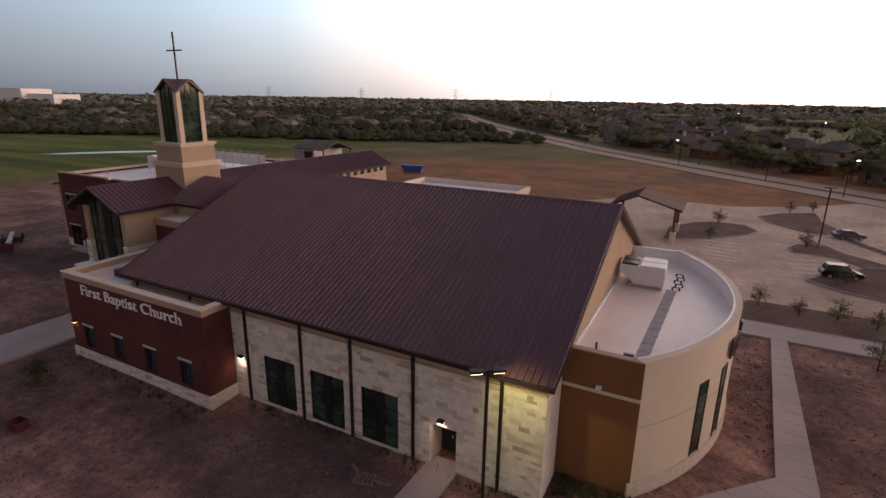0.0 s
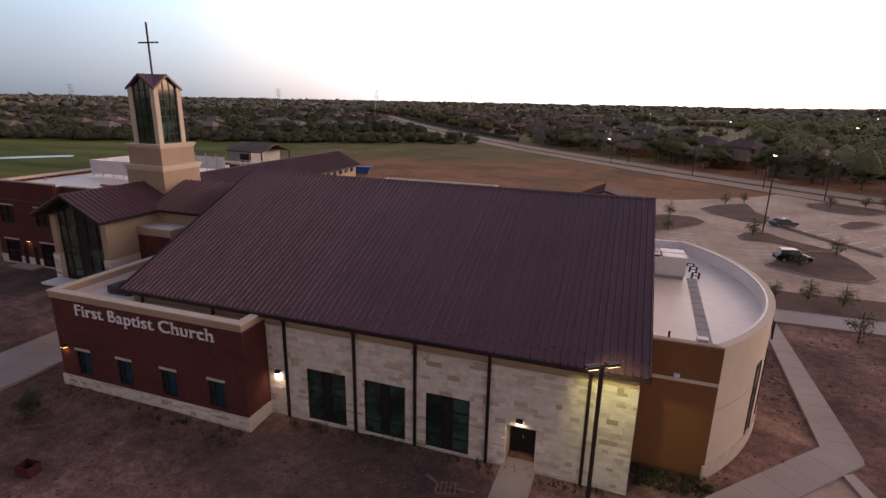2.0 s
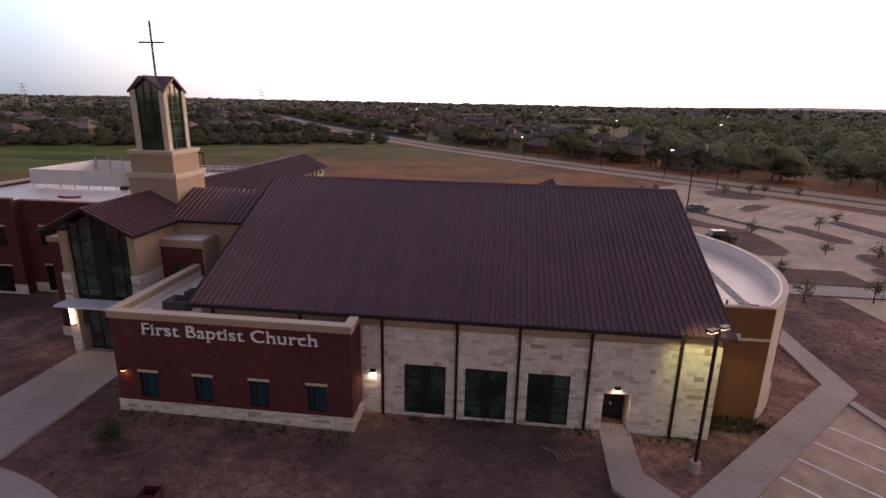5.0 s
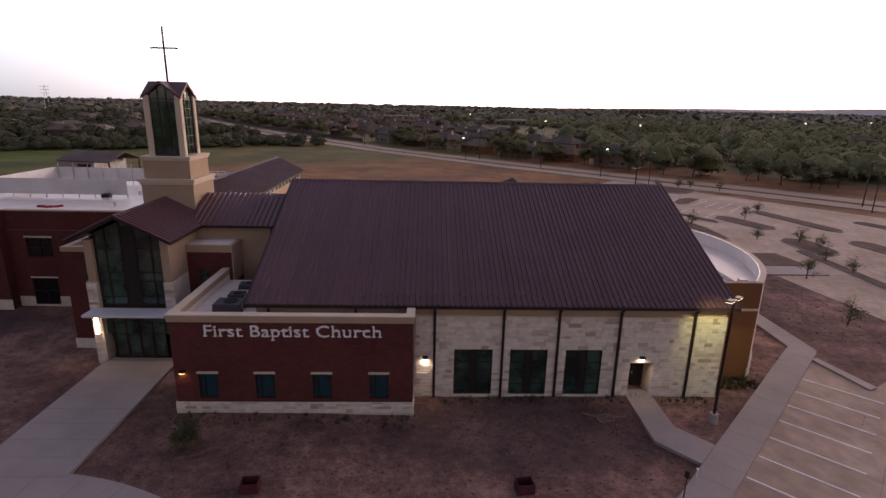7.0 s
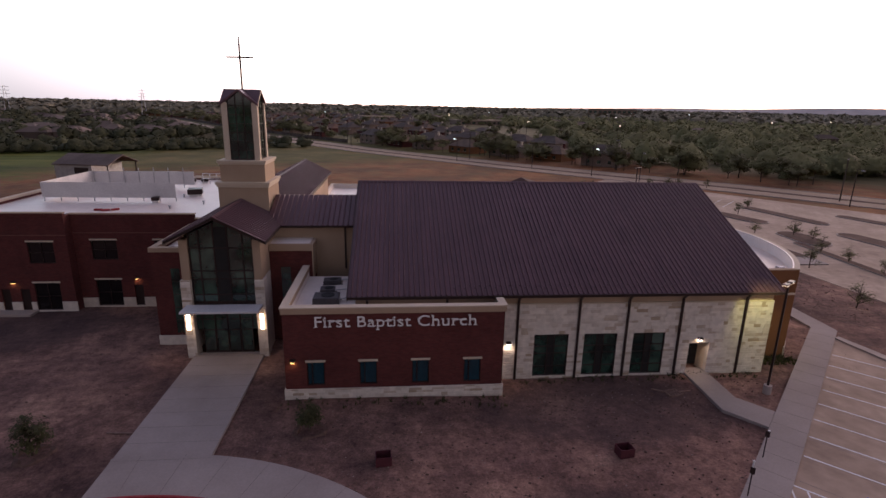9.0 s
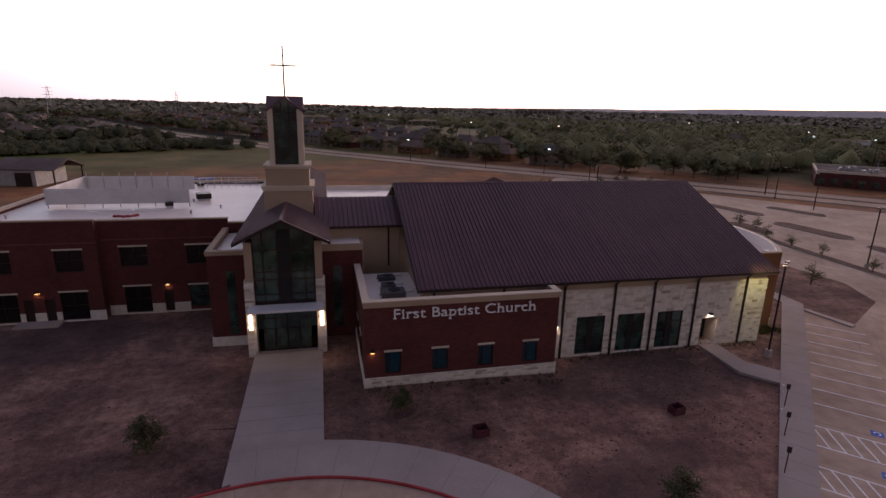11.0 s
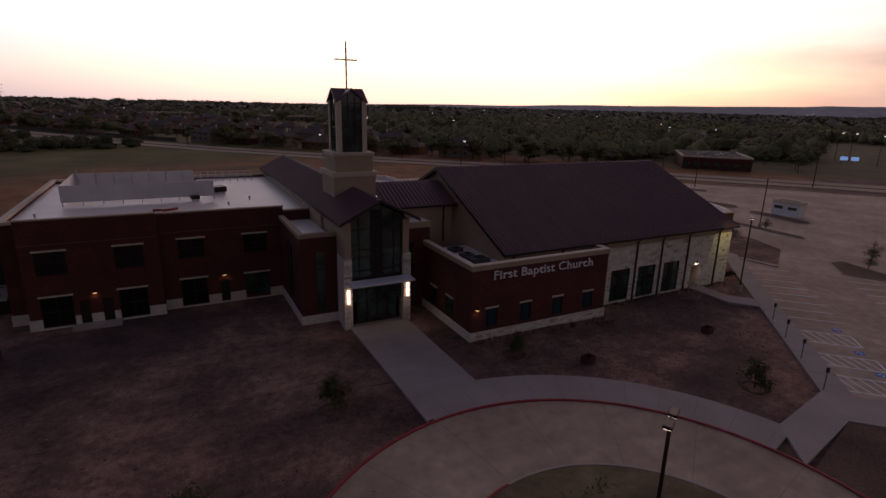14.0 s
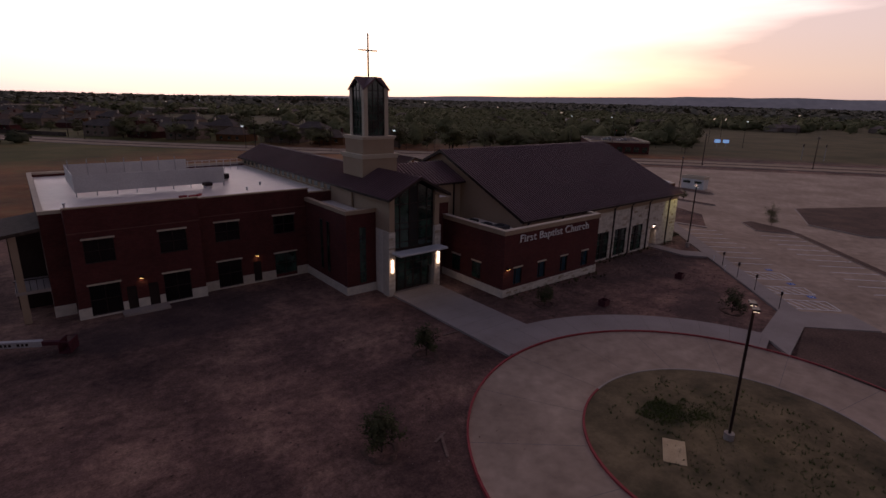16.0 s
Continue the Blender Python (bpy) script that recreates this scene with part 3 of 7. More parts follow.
JOINT = surf("joint_shadow_line", (0.19, 0.155, 0.138), (0.25, 0.205, 0.185), 1, 9, 0.95, 0, 0)
drive = bpy.data.objects["driveway"]
for i in range(16):
    t = radians(22.5 * i + 8)
    p, q = (IX + (R_IN + 0.03) * math.cos(t), IY + (R_IN + 0.03) * math.sin(t)), (CX + (R_OUT - 0.03) * math.cos(t), CY + (R_OUT - 0.03) * math.sin(t))
    part("joint", ribbon([p, q], -0.02, 0.02, -0.1, -0.086), JOINT, drive)
walk_obs = [o for o in scene.objects if o.name.startswith("pavement")]
for i in range(9):
    part("joint", boxes((-54.78, 14.4 + 1.75 * i, 0.0, -48.92, 14.43 + 1.75 * i, 0.034)), JOINT, walk_obs[5])
for i in range(20):
    part("joint", ribbon([uv(-15 + 2.1 * i, -18.88), uv(-15 + 2.1 * i, -16.72)], -0.015, 0.015, 0.0, 0.024), JOINT, walk_obs[0])
for i in range(14):
    part("joint", boxes((6.2, 33 + 1.5 * i, 0.0, 7.5, 33.03 + 1.5 * i, 0.028)), JOINT, walk_obs[1])
for i in range(11):
    t = radians(16 + 7.8 * i)
    part("joint", ribbon([(CX + (R_OUT + 0.16) * math.cos(t), CY + (R_OUT + 0.16) * math.sin(t)), (CX + 20.08 * math.cos(t), CY + 20.08 * math.sin(t))], -0.015, 0.015, 0.0, 0.038), JOINT, drive)
lot = bpy.data.objects["parking_lot"]
for i in range(16):
    part("joint", ribbon([uv(-24 + 5.5 * i, -16.5), uv(-24 + 5.5 * i, 0.6)], -0.02, 0.02, -0.11, -0.0965), JOINT, lot)
for v_ in (-10.6, -5.8):
    part("joint", ribbon([uv(-30, v_), uv(22, v_)], -0.02, 0.02, -0.11, -0.0965), JOINT, lot)


ISLAND = surf("island_soil_with_weeds", (0.055, 0.047, 0.027), (0.23, 0.165, 0.098), 0.30, 4.0, 0.98, 0, 0.7, 0.1)
tagged(smooth(new("island", mesh_of("island", island_ground(), ISLAND))), "round island of soil with sparse weeds", "ground", kind="structure")


def bay_lines(name, u0, step, count, v0, v1, group):
    me = mesh_of("bay_line", boxes((-0.06, 0, -0.005, 0.06, v1 - v0, 0.006)), LINE)
    for i in range(count):
        u = u0 + step * i
        x, y = uv(u, v0)
        o = new(name, me)
        o.matrix_world = pose(x, y, -0.093, 0, 0, -135)
        tagged(o, "white painted parking bay line", "road marking", group, "structure")


bay_lines("road_marking", 1.05, 2.77, 8, -16.6, -11.4, "first row of bay lines")
bay_lines("road_marking", -20.3, 2.75, 15, -5.2, 0.6, "second row of bay lines")
me = mesh_of("bay_line", boxes((-2.6, -0.05, -0.005, 2.6, 0.05, 0.006)), LINE)
for u_, v0, n_ in ((88.0, -58.6, 6), (99.9, -57.0, 7), (105.1, -57.0, 7)):
    far_row = thing("road_marking", "white bay lines on the far concrete lot", "road marking", (0, 0, 0), 0, "far bay lines", "structure")
    for i in range(n_):
        x, y = uv(u_, v0 + 2.75 * i)
        piece("line", me, pose(x, y, -0.088, 0, 0, 45), far_row)
me = mesh_of("bay_line", boxes((-1.8, -0.05, -0.005, 1.8, 0.05, 0.006)), LINE)
near_row = thing("road_marking", "white bay lines beside the curved wall", "road marking", (0, 0, 0), 0, "far bay lines", "structure")
for i in range(4):
    piece("line", me, pose(12.0, 79.6 + 2.2 * i, -0.088, 0, 0, 20), near_row)
me = mesh_of("bay_line", boxes((-2.2, -0.05, -0.005, 2.2, 0.05, 0.006)), LINE)
rear_row = thing("road_marking", "white bay lines behind the round wing", "road marking", (0, 0, 0), 0, "far bay lines", "structure")
for i in range(6):
    piece("line", me, pose(1.4, 80.6 + 2.1 * i, -0.088, 0, 0, -4), rear_row)
for u0, u1 in ((-5.5, -2.7), (-10.6, -8.2), (-15.3, -12.6)):
    hatch = thing("road_marking", "white hatched access aisle with blue wheelchair bay mark", "road marking", (0, 0, 0), 0, "accessible bays", "structure")
    for k in range(2):
        (xa, ya), (xb, yb) = uv((u0, u1)[k], -17.2), uv((u0, u1)[k], -12.1)
        part("edge_line", ribbon([(xa, ya), (xb, yb)], -0.06, 0.06, -0.096, -0.088), LINE, hatch)
    (xa, ya), (xb, yb) = uv(u0, -12.1), uv(u1, -12.1)
    part("edge_line", ribbon([(xa, ya), (xb, yb)], -0.06, 0.06, -0.096, -0.087), LINE, hatch)
    for k in range(5):
        v0 = -16.9 + k * 0.9
        part("hatch_line", ribbon([uv(u1 - 0.05, v0), uv(u0 + 0.05, v0 + 1.0)], -0.05, 0.05, -0.096, -0.0865), LINE, hatch)
    sx, sy = uv(u1 + 1.3, -12.9)
    part("bay_mark", slab([(sx - 0.55, sy), (sx, sy - 0.55), (sx + 0.55, sy), (sx, sy + 0.55)], -0.097, -0.086), BLUE, hatch, "blue wheelchair bay square")
    wheel = bmesh.new()
    for k in range(14):
        t0, t1 = 2 * math.pi * k / 18 - 2.4, 2 * math.pi * (k + 1) / 18 - 2.4
        q = [(sx + r_ * math.cos(t_), sy + r_ * math.sin(t_)) for r_, t_ in ((0.16, t0), (0.24, t0), (0.24, t1), (0.16, t1))]
        prism(wheel, q, -0.09, -0.083)
    part("wheel_mark", wheel, LINE, hatch)

# ---- main hall ----
HX0, HX1, HY0, HY1 = -40.5, -6.2, 23.55, 52.9     # walls
EX0, EX1, EY, EZ = -41.1, -5.7, 23.0, 7.32        # roof edges and eave
RY, RZ = 38.2, 13.95                              # ridge
SLOPE = math.atan2(RZ - EZ, RY - EY)
hall = thing("church_hall", "large hall with brown standing-seam roof and limestone front", "church building")


def gable(u0, u1, um, z0, ze, zr):
    return [(u0, z0), (u1, z0), (u1, ze), (um, zr), (u0, ze)]


def wall_with_holes(x0, x1, z0, z1, y0, y1, holes):
    """A wall along x with rectangular openings (x0, x1, z0, z1) right through it."""
    bm = bmesh.new()
    xs = sorted({x0, x1, *[h[0] for h in holes], *[h[1] for h in holes]})
    for a_, b_ in zip(xs, xs[1:]):
        cuts = sorted((h[2], h[3]) for h in holes if h[0] <= a_ and h[1] >= b_)
        z = z0
        for c0, c1 in cuts:
            if c0 > z:
                box(bm, a_, y0, z, b_, y1, c0)
            z = c1
        if z < z1:
            box(bm, a_, y0, z, b_, y1, z1)
    bmesh.ops.remove_doubles(bm, verts=bm.verts, dist=0.0005)
    return bm


HALL_WIN = [(-26.25, -23.4), (-22.1, -19.3), (-17.95, -15.2)]
HALL_DOOR = (-13.0, -11.25)
part("front_wall", wall_with_holes(HX0 + 0.36, HX1 - 0.36, -0.8, 6.3, HY0 + 0.06, HY0 + 0.4, [(p, q, 0.0, 3.68) for p, q in HALL_WIN] + [(*HALL_DOOR, 0.0, 2.62)]), MORTAR, hall, "pale mortar behind limestone blocks")
part("upper_band", boxes((HX0 + 0.355, HY0 + 0.1, 6.3, HX1 - 0.355, HY0 + 0.4, 7.2)), EIFS, hall, "tan stucco band under the eave")
part("ledge", boxes((HX0, HY0 - 0.05, 6.3, HX1 + 0.05, HY0 + 0.095, 6.38)), CREAM, hall)
part("end_wall", upright(gable(HY0 + 0.1, HY1, RY, -0.8, EZ - 0.02, RZ - 0.2), "x", HX1 - 0.35, HX1), EIFS, hall, "tan stucco gable wall")
part("end_wall", upright(gable(HY0 + 0.1, HY1, RY, -0.8, EZ - 0.02, RZ - 0.2), "x", HX0, HX0 + 0.35), EIFS, hall, "tan stucco gable wall")
part("back_wall", boxes((HX0, HY1 - 0.35, -0.8, HX1, HY1, 7.2)), EIFS, hall)
part("corner_return", boxes((HX1, HY0 + 0.05, -0.8, HX1 + 0.06, HY0 + 2.7, 6.3)), STONE, hall, "limestone corner return")


def roof_slab(x0, x1, y0, z0, y1, z1, thick):
    return upright([(y0, z0 - thick), (y1, z1 - thick), (y1, z1), (y0, z0)], "x", x0, x1)


def seam_panels(parent, origin, along, up, count, width, length, skip=()):
    """Standing-seam panels laid side by side: along is the eave's direction, up the slope's."""
    along, up = Vector(along).normalized(), Vector(up).normalized()
    nrm = along.cross(up)
    bm = bmesh.new()
    prof = [(0, 0), (width - 0.125, 0), (width - 0.080, 0.09), (width - 0.046, 0.09), (width, 0)]
    lo, hi = [bm.verts.new((x, 0, z + 0.012)) for x, z in prof], [bm.verts.new((x, length, z + 0.012)) for x, z in prof]
    for i in range(len(prof) - 1):
        bm.faces.new((lo[i], lo[i + 1], hi[i + 1], hi[i]))
    bm.faces.new((lo[1], lo[4], lo[3], lo[2]))
    me = mesh_of("roof_panel", bm, ROOF)
    base = Matrix((along, up, nrm)).transposed().to_4x4()
    for i in range(count):
        if i not in skip:
            piece("roof_panel", me, Matrix.Translation(Vector(origin) + along * width * i) @ base, parent)


hall_roof = part("roof", roof_slab(EX0, EX1, EY, EZ, RY, RZ, 0.22), TRIM, hall, "brown standing-seam metal roof")
part("roof_back", roof_slab(EX0, EX1, 2 * RY - EY, EZ, RY, RZ, 0.22), ROOF, hall)
part("ridge_cap", upright([(RY - 0.25, RZ - 0.04), (RY, RZ + 0.09), (RY + 0.25, RZ - 0.04)], "x", EX0 - 0.02, EX1 + 0.02), ROOF, hall)
N_PAN = 88
seam_panels(hall_roof, (EX0, EY, EZ), (1, 0, 0), (0, RY - EY, RZ - EZ), N_PAN, (EX1 - EX0) / N_PAN, math.hypot(RY - EY, RZ - EZ))
part("gutter", upright([(EY - 0.16, EZ - 0.2), (EY, EZ - 0.2), (EY, EZ + 0.0), (EY - 0.16, EZ + 0.02)], "x", EX0, EX1), TRIM, hall)
part("soffit", boxes((EX0 + 0.05, EY, 7.06, EX1 - 0.05, HY0 + 0.1, 7.1)), TRIM, hall)
for gx in (EX0, EX1 - 0.05):
    for s in (1, -1):
        part("verge_trim", upright([(RY - s * (RY - EY), EZ - 0.3), (RY, RZ - 0.3), (RY, RZ + 0.07), (RY - s * (RY - EY), EZ + 0.07)], "x", gx - 0.02, gx + 0.07), TRIM, hall)

guard = mesh_of("snow_guard", boxes((-0.04, -0.03, 0.0, 0.04, 0.03, 0.10)), surf("dull_guard_metal", (0.14, 0.10, 0.10), (0.20, 0.15, 0.15), 2, 9, 0.6, 0.3, 0.03))
rise = (RZ - EZ) / (RY - EY)
for i in range(20, N_PAN):
    x, yy = EX0 + (i + 0.5) * (EX1 - EX0) / N_PAN, (0.75, 1.0)[i % 2]
    piece("snow_guard", guard, Matrix.Translation((x, EY + yy, EZ + yy * rise + 0.01)) @ Matrix.Rotation(SLOPE, 4, "X"), hall_roof)


def downspout(parent, x, z0, z1, y):
    bm = boxes((x - 0.09, y - 0.14, z0, x + 0.09, y - 0.01, z1))
    upright([(y - 0.14, z1), (y - 0.01, z1), (EY + 0.02, EZ - 0.12), (EY - 0.12, EZ - 0.12)], "x", x - 0.09, x + 0.09, bm)
    return part("downspout", bm, TRIM, parent)


for x in (-27.72, -22.7, -18.63, -14.1, -8.6):
    downspout(hall, x, -0.3, 6.7, HY0 - 0.02)
for x in (-39.6, -33.4):
    downspout(hall, x, 6.3, 6.8, HY0 + 0.08)


def window(parent, x0, x1, z0, z1, y, bars_x=(), bars_z=(), bar=0.07, name="window", label="dark bronze framed window", glass_y=0.14, glass=GLASS):
    """A framed window in a wall along x that faces -y at y."""
    f = bmesh.new()
    for b_ in ((x0, z0, x0 + bar, z1), (x1 - bar, z0, x1, z1), (x0 + bar, z0, x1 - bar, z0 + bar), (x0 + bar, z1 - bar, x1 - bar, z1)):
        box(f, b_[0], y + 0.06, b_[1], b_[2], y + 0.2, b_[3])
    w = part(name, f, TRIM, parent, label)
    xs, zs = [x0, *bars_x, x1], [z0, *bars_z, z1]
    for b_ in bars_x:
        part("mullion", boxes((b_ - bar / 2, y + 0.07, z0 + bar, b_ + bar / 2, y + 0.19, z1 - bar)), TRIM, w)
    for b_ in bars_z:
        part("transom", boxes((x0 + bar, y + 0.075, b_ - bar / 2, x1 - bar, y + 0.185, b_ + bar / 2)), TRIM, w)
    for p, q in zip(xs, xs[1:]):
        for r, s in zip(zs, zs[1:]):
            part("pane", boxes((p + 0.02, y + glass_y, r + 0.02, q - 0.02, y + glass_y + 0.02, s - 0.02)), glass, w)
    return w


for p, q in HALL_WIN:
    xa, xb = p + (q - p) * 0.40, p + (q - p) * 0.60
    w = window(hall, p, q, 0.0, 3.68, HY0, (xa, xb), (0.85, 2.0, 2.62), 0.08)
    part("centre_panel", boxes((xa + 0.04, HY0 + 0.1, 0.08, xb - 0.04, HY0 + 0.13, 3.6)), DARKPANEL, w)
    part("spandrel", boxes((p + 0.08, HY0 + 0.11, 2.04, xa - 0.04, HY0 + 0.13, 2.58)), GLASS, w)
    part("spandrel", boxes((xb + 0.04, HY0 + 0.11, 2.04, q - 0.08, HY0 + 0.13, 2.58)), GLASS, w)
recess = part("door_recess", boxes((HALL_DOOR[0] - 0.15, HY0 + 0.4, -0.2, HALL_DOOR[0], HY0 + 1.6, 2.8), (HALL_DOOR[1], HY0 + 0.4, -0.2, HALL_DOOR[1] + 0.15, HY0 + 1.6, 2.8), (HALL_DOOR[0], HY0 + 0.4, 2.62, HALL_DOOR[1], HY0 + 1.6, 2.8), (HALL_DOOR[0], HY0 + 1.55, 0.0, HALL_DOOR[1], HY0 + 1.65, 2.62)), CREAM, hall)
side_door = part("door", soft_box(HALL_DOOR[0] + 0.04, HY0 + 1.46, 0.03, HALL_DOOR[1] - 0.04, HY0 + 1.54, 2.55, 0.015, 1), DARKPANEL, hall, "dark bronze side door")
part("door_handle", soft_box(HALL_DOOR[0] + 0.8, HY0 + 1.40, 1.0, HALL_DOOR[0] + 0.86, HY0 + 1.46, 1.2, 0.01, 1), STEEL, side_door)


def wall_light(parent, x, y, z, watts=40.0, colour=(1.0, 0.86, 0.62)):
    """A hooded wall lamp that shines down the wall (wall along x)."""
    s = part("wall_light", soft_box(x - 0.2, y - 0.3, z, x + 0.2, y, z + 0.2, 0.04, 2), TRIM, parent, "bronze hooded wall light, lit")
    part("lens", boxes((x - 0.16, y - 0.26, z - 0.03, x + 0.16, y - 0.04, z)), LIT_WHITE if colour[2] > 0.5 else LIT_AMBER, s)
    lamp(x, y - 0.16, z - 0.06, watts, colour, 0.1, (0, 0.12, -1), 160)
    return s


wall_light(hall, -28.38, HY0 - 0.03, 3.0, 110)
wall_light(hall, -12.2, HY0 - 0.03, 3.05, 110)
flood = part("flood_light", soft_box(-4.3, 26.2, 6.05, -4.0, 26.45, 6.25, 0.03, 1), WHITE, hall, "small white flood light")

# ---- brick front wing ----
FX0, FX1, FY0, FY1, FZ = -45.6, -29.25, 21.3, 31.6, 7.15
front = thing("brick_wing", "single-storey red brick wing with pale stone base and parapet", "building")
FWIN = [(-44.0, -42.7), (-40.12, -38.82), (-36.2, -34.9), (-32.25, -30.95)]
part("front_wall", wall_with_holes(FX0, FX1, -0.8, 6.7, FY0, FY0 + 0.35, [(p, q, 0.95, 2.85) for p, q in FWIN]), BRICK, front)
part("side_wall", boxes((FX1 - 0.35, FY0 + 0.35, -0.8, FX1, HY0 + 0.05, 6.7)), BRICK, front)
part("side_wall", boxes((FX0, FY0 + 0.35, -0.8, FX0 + 0.35, FY1, 6.7)), BRICK, front)
part("parapet_cap", boxes((FX0 - 0.09, FY0 - 0.09, 6.7, FX1 + 0.09, FY0 + 0.42, FZ), (FX1 - 0.42, FY0 + 0.42, 6.7, FX1 + 0.09, HY0 + 0.04, FZ), (FX0 - 0.09, FY0 + 0.42, 6.7, FX0 + 0.42, FY1, FZ)), EIFS, front, "tan stucco parapet cap")
part("coping", boxes((FX0 - 0.14, FY0 - 0.14, FZ, FX1 + 0.14, FY0 + 0.46, FZ + 0.08), (FX1 - 0.46, FY0 + 0.46, FZ, FX1 + 0.14, HY0 + 0.03, FZ + 0.08), (FX0 - 0.14, FY0 + 0.46, FZ, FX0 + 0.46, FY1, FZ + 0.08)), CREAM, front)
part("flat_roof", boxes((FX0 + 0.35, FY0 + 0.35, 6.0, HX0, FY1, 6.15), (HX0, FY0 + 0.35, 6.0, FX1 - 0.35, HY0 + 0.1, 6.15)), MEMBRANE, front, "white membrane flat roof")
part("parapet_lining", boxes((FX0 + 0.35, FY0 + 0.35, 6.15, FX0 + 0.39, FY1, 6.72), (FX0 + 0.39, FY0 + 0.35, 6.15, FX1 - 0.35, FY0 + 0.39, 6.72)), MEMBRANE, front)
part("stone_base", boxes((FX0 - 0.1, FY0 - 0.1, -0.8, FX1 + 0.1, FY0, 0.68), (FX1, FY0, -0.8, FX1 + 0.1, HY0 + 0.04, 0.68), (FX0 - 0.1, FY0, -0.8, FX0, FY1, 0.68)), STONE, front, "cream limestone base course")
for p, q in FWIN:
    w = window(front, p, q, 0.95, 2.85, FY0, (p + 0.38,), (), 0.07, glass=BLUEGLASS)
    part("lintel", boxes((p - 0.08, FY0 - 0.05, 2.85, q + 0.08, FY0 + 0.2, 3.02)), CREAM, w, "white stone lintel")
wall_light(front, -45.0, FY0, 2.95, 16, (1.0, 0.7, 0.32))


def words(parent, text, x, z, size, y, depth=0.08):
    """Raised letters on a wall that faces -y, x is where they begin."""
    c = bpy.data.curves.new("lettering", "FONT")
    c.body, c.size, c.extrude, c.space_character = text, size, depth / 2, 1.05
    c.offset = -0.003
    c.materials.append(LETTER)
    o = new("lettering", c)
    o.parent = parent
    o.matrix_basis = pose(x, y - depth / 2 - 0.01, z, 90, 0, 0)
    return o


def serifs(parent, o, y, depth=0.08, size=1.2, thick=0.05, reach=0.075):
    """Short bars at the feet and heads of the stems of a line of lettering."""
    bpy.context.view_layer.update()
    ev = o.evaluated_get(bpy.context.evaluated_depsgraph_get())
    me = ev.to_mesh()
    pts = [(v.co.x, v.co.y) for v in me.vertices]
    ev.to_mesh_clear()
    k, x_at, z_at = o.scale.x, o.matrix_basis.translation.x, o.matrix_basis.translation.z
    caps = max(p[1] for p in pts)
    lines = sorted({round(p[1], 2) for p in pts})
    for line in lines:
        xs = sorted(p[0] for p in pts if abs(p[1] - line) < 0.006)
        foot = line < 0.05 * size
        if not foot and abs(line - caps) > 0.02 and not 0.36 * size < line < 0.56 * size:
            continue
        runs = []
        for x in xs:
            if runs and x - runs[-1][1] < 0.16 * size:
                runs[-1][1] = x
            else:
                runs.append([x, x])
        for x0, x1 in runs:
            wide = x1 - x0
            if not 0.07 * size < wide < 0.6 * size:
                continue
            a_, b_ = x_at + k * x0, x_at + k * x1
            right = reach if foot and wide < 0.19 * size else 0.0
            z0, z1 = (z_at + line, z_at + line + thick) if foot else (z_at + line - thick, z_at + line)
            part("serif", boxes((a_ - reach, y - depth - 0.006, z0, b_ + right, y - 0.012, z1)), LETTER, parent)


sign = thing("wall_sign", "white raised serif lettering on the red brick parapet", "sign")
for text, x0, x1 in (("First", -43.38, -40.85), ("Baptist", -40.3, -36.4), ("Church", -35.85, -31.5)):
    c = words(sign, text, x0, 5.66, 1.2, FY0)
    bpy.context.view_layer.update()
    c.scale.x = (x1 - x0) / c.dimensions.x
    serifs(sign, c, FY0)

# ---- round wing ----
AX, AY, AR, AZ = -15.5, 38.5, 18.05, 8.15
BY0 = 26.45
A_END = math.degrees(math.asin((AY - BY0) / AR))
apse = thing("round_wing", "curved cream stucco wing with white parapet roof", "building")


def curved(r0, r1, a0, a1, z0, z1, n=48):
    bm = bmesh.new()
    rows = []
    for i in range(n + 1):
        t = radians(a0 + (a1 - a0) * i / n)
        rows.append([bm.verts.new((AX + r * math.cos(t), AY + r * math.sin(t), z)) for r, z in ((r0, z0), (r1, z0), (r1, z1), (r0, z1))])
    for p, q in zip(rows, rows[1:]):
        for i in range(4):
            bm.faces.new((p[i], q[i], q[(i + 1) % 4], p[(i + 1) % 4]))
    bm.faces.new(rows[0])
    bm.faces.new(rows[-1][::-1])
    bmesh.ops.recalc_face_normals(bm, faces=bm.faces)
    return bm


part("curved_wall", curved(AR - 0.35, AR, -A_END, A_END, -0.8, AZ - 0.07), CREAM, apse)
part("coping", curved(AR - 0.40, AR + 0.03, -A_END - 0.2, A_END + 0.2, AZ - 0.07, AZ), CREAM, apse)
part("coping_edge", curved(AR - 0.52, AR - 0.40, -A_END - 0.2, A_END + 0.2, AZ - 0.12, AZ + 0.01), WHITE, apse, "thin white metal edge")
LINING = surf("pale_parapet_membrane", (0.70, 0.685, 0.70), (0.79, 0.77, 0.78), 0.3, 3.0, 0.7, 0, 0.03, grain=0.04)
part("parapet_lining", curved(AR - 0.47, AR - 0.352, -A_END, A_END, 7.0, AZ - 0.12), LINING, apse, "pale membrane lining")
part("flashing", boxes((HX1, BY0 + 0.3, 7.05, HX1 + 0.14, 2 * AY - BY0 - 0.3, 7.32)), WHITE, apse, "white metal flashing")
part("stone_base", curved(AR, AR + 0.12, -A_END - 0.4, A_END, -0.8, 0.75), STONE, apse, "cream limestone base course")
part("joint_band", curved(AR, AR + 0.012, -A_END, A_END, 4.2, 4.24), EIFS, apse)
x_end = AX + (AR - 0.35) * math.cos(radians(A_END))
part("flank_wall", boxes((HX1, BY0, -0.8, x_end + 0.34, BY0 + 0.3, AZ - 0.1)), BROWN, apse, "brown stucco flank wall")
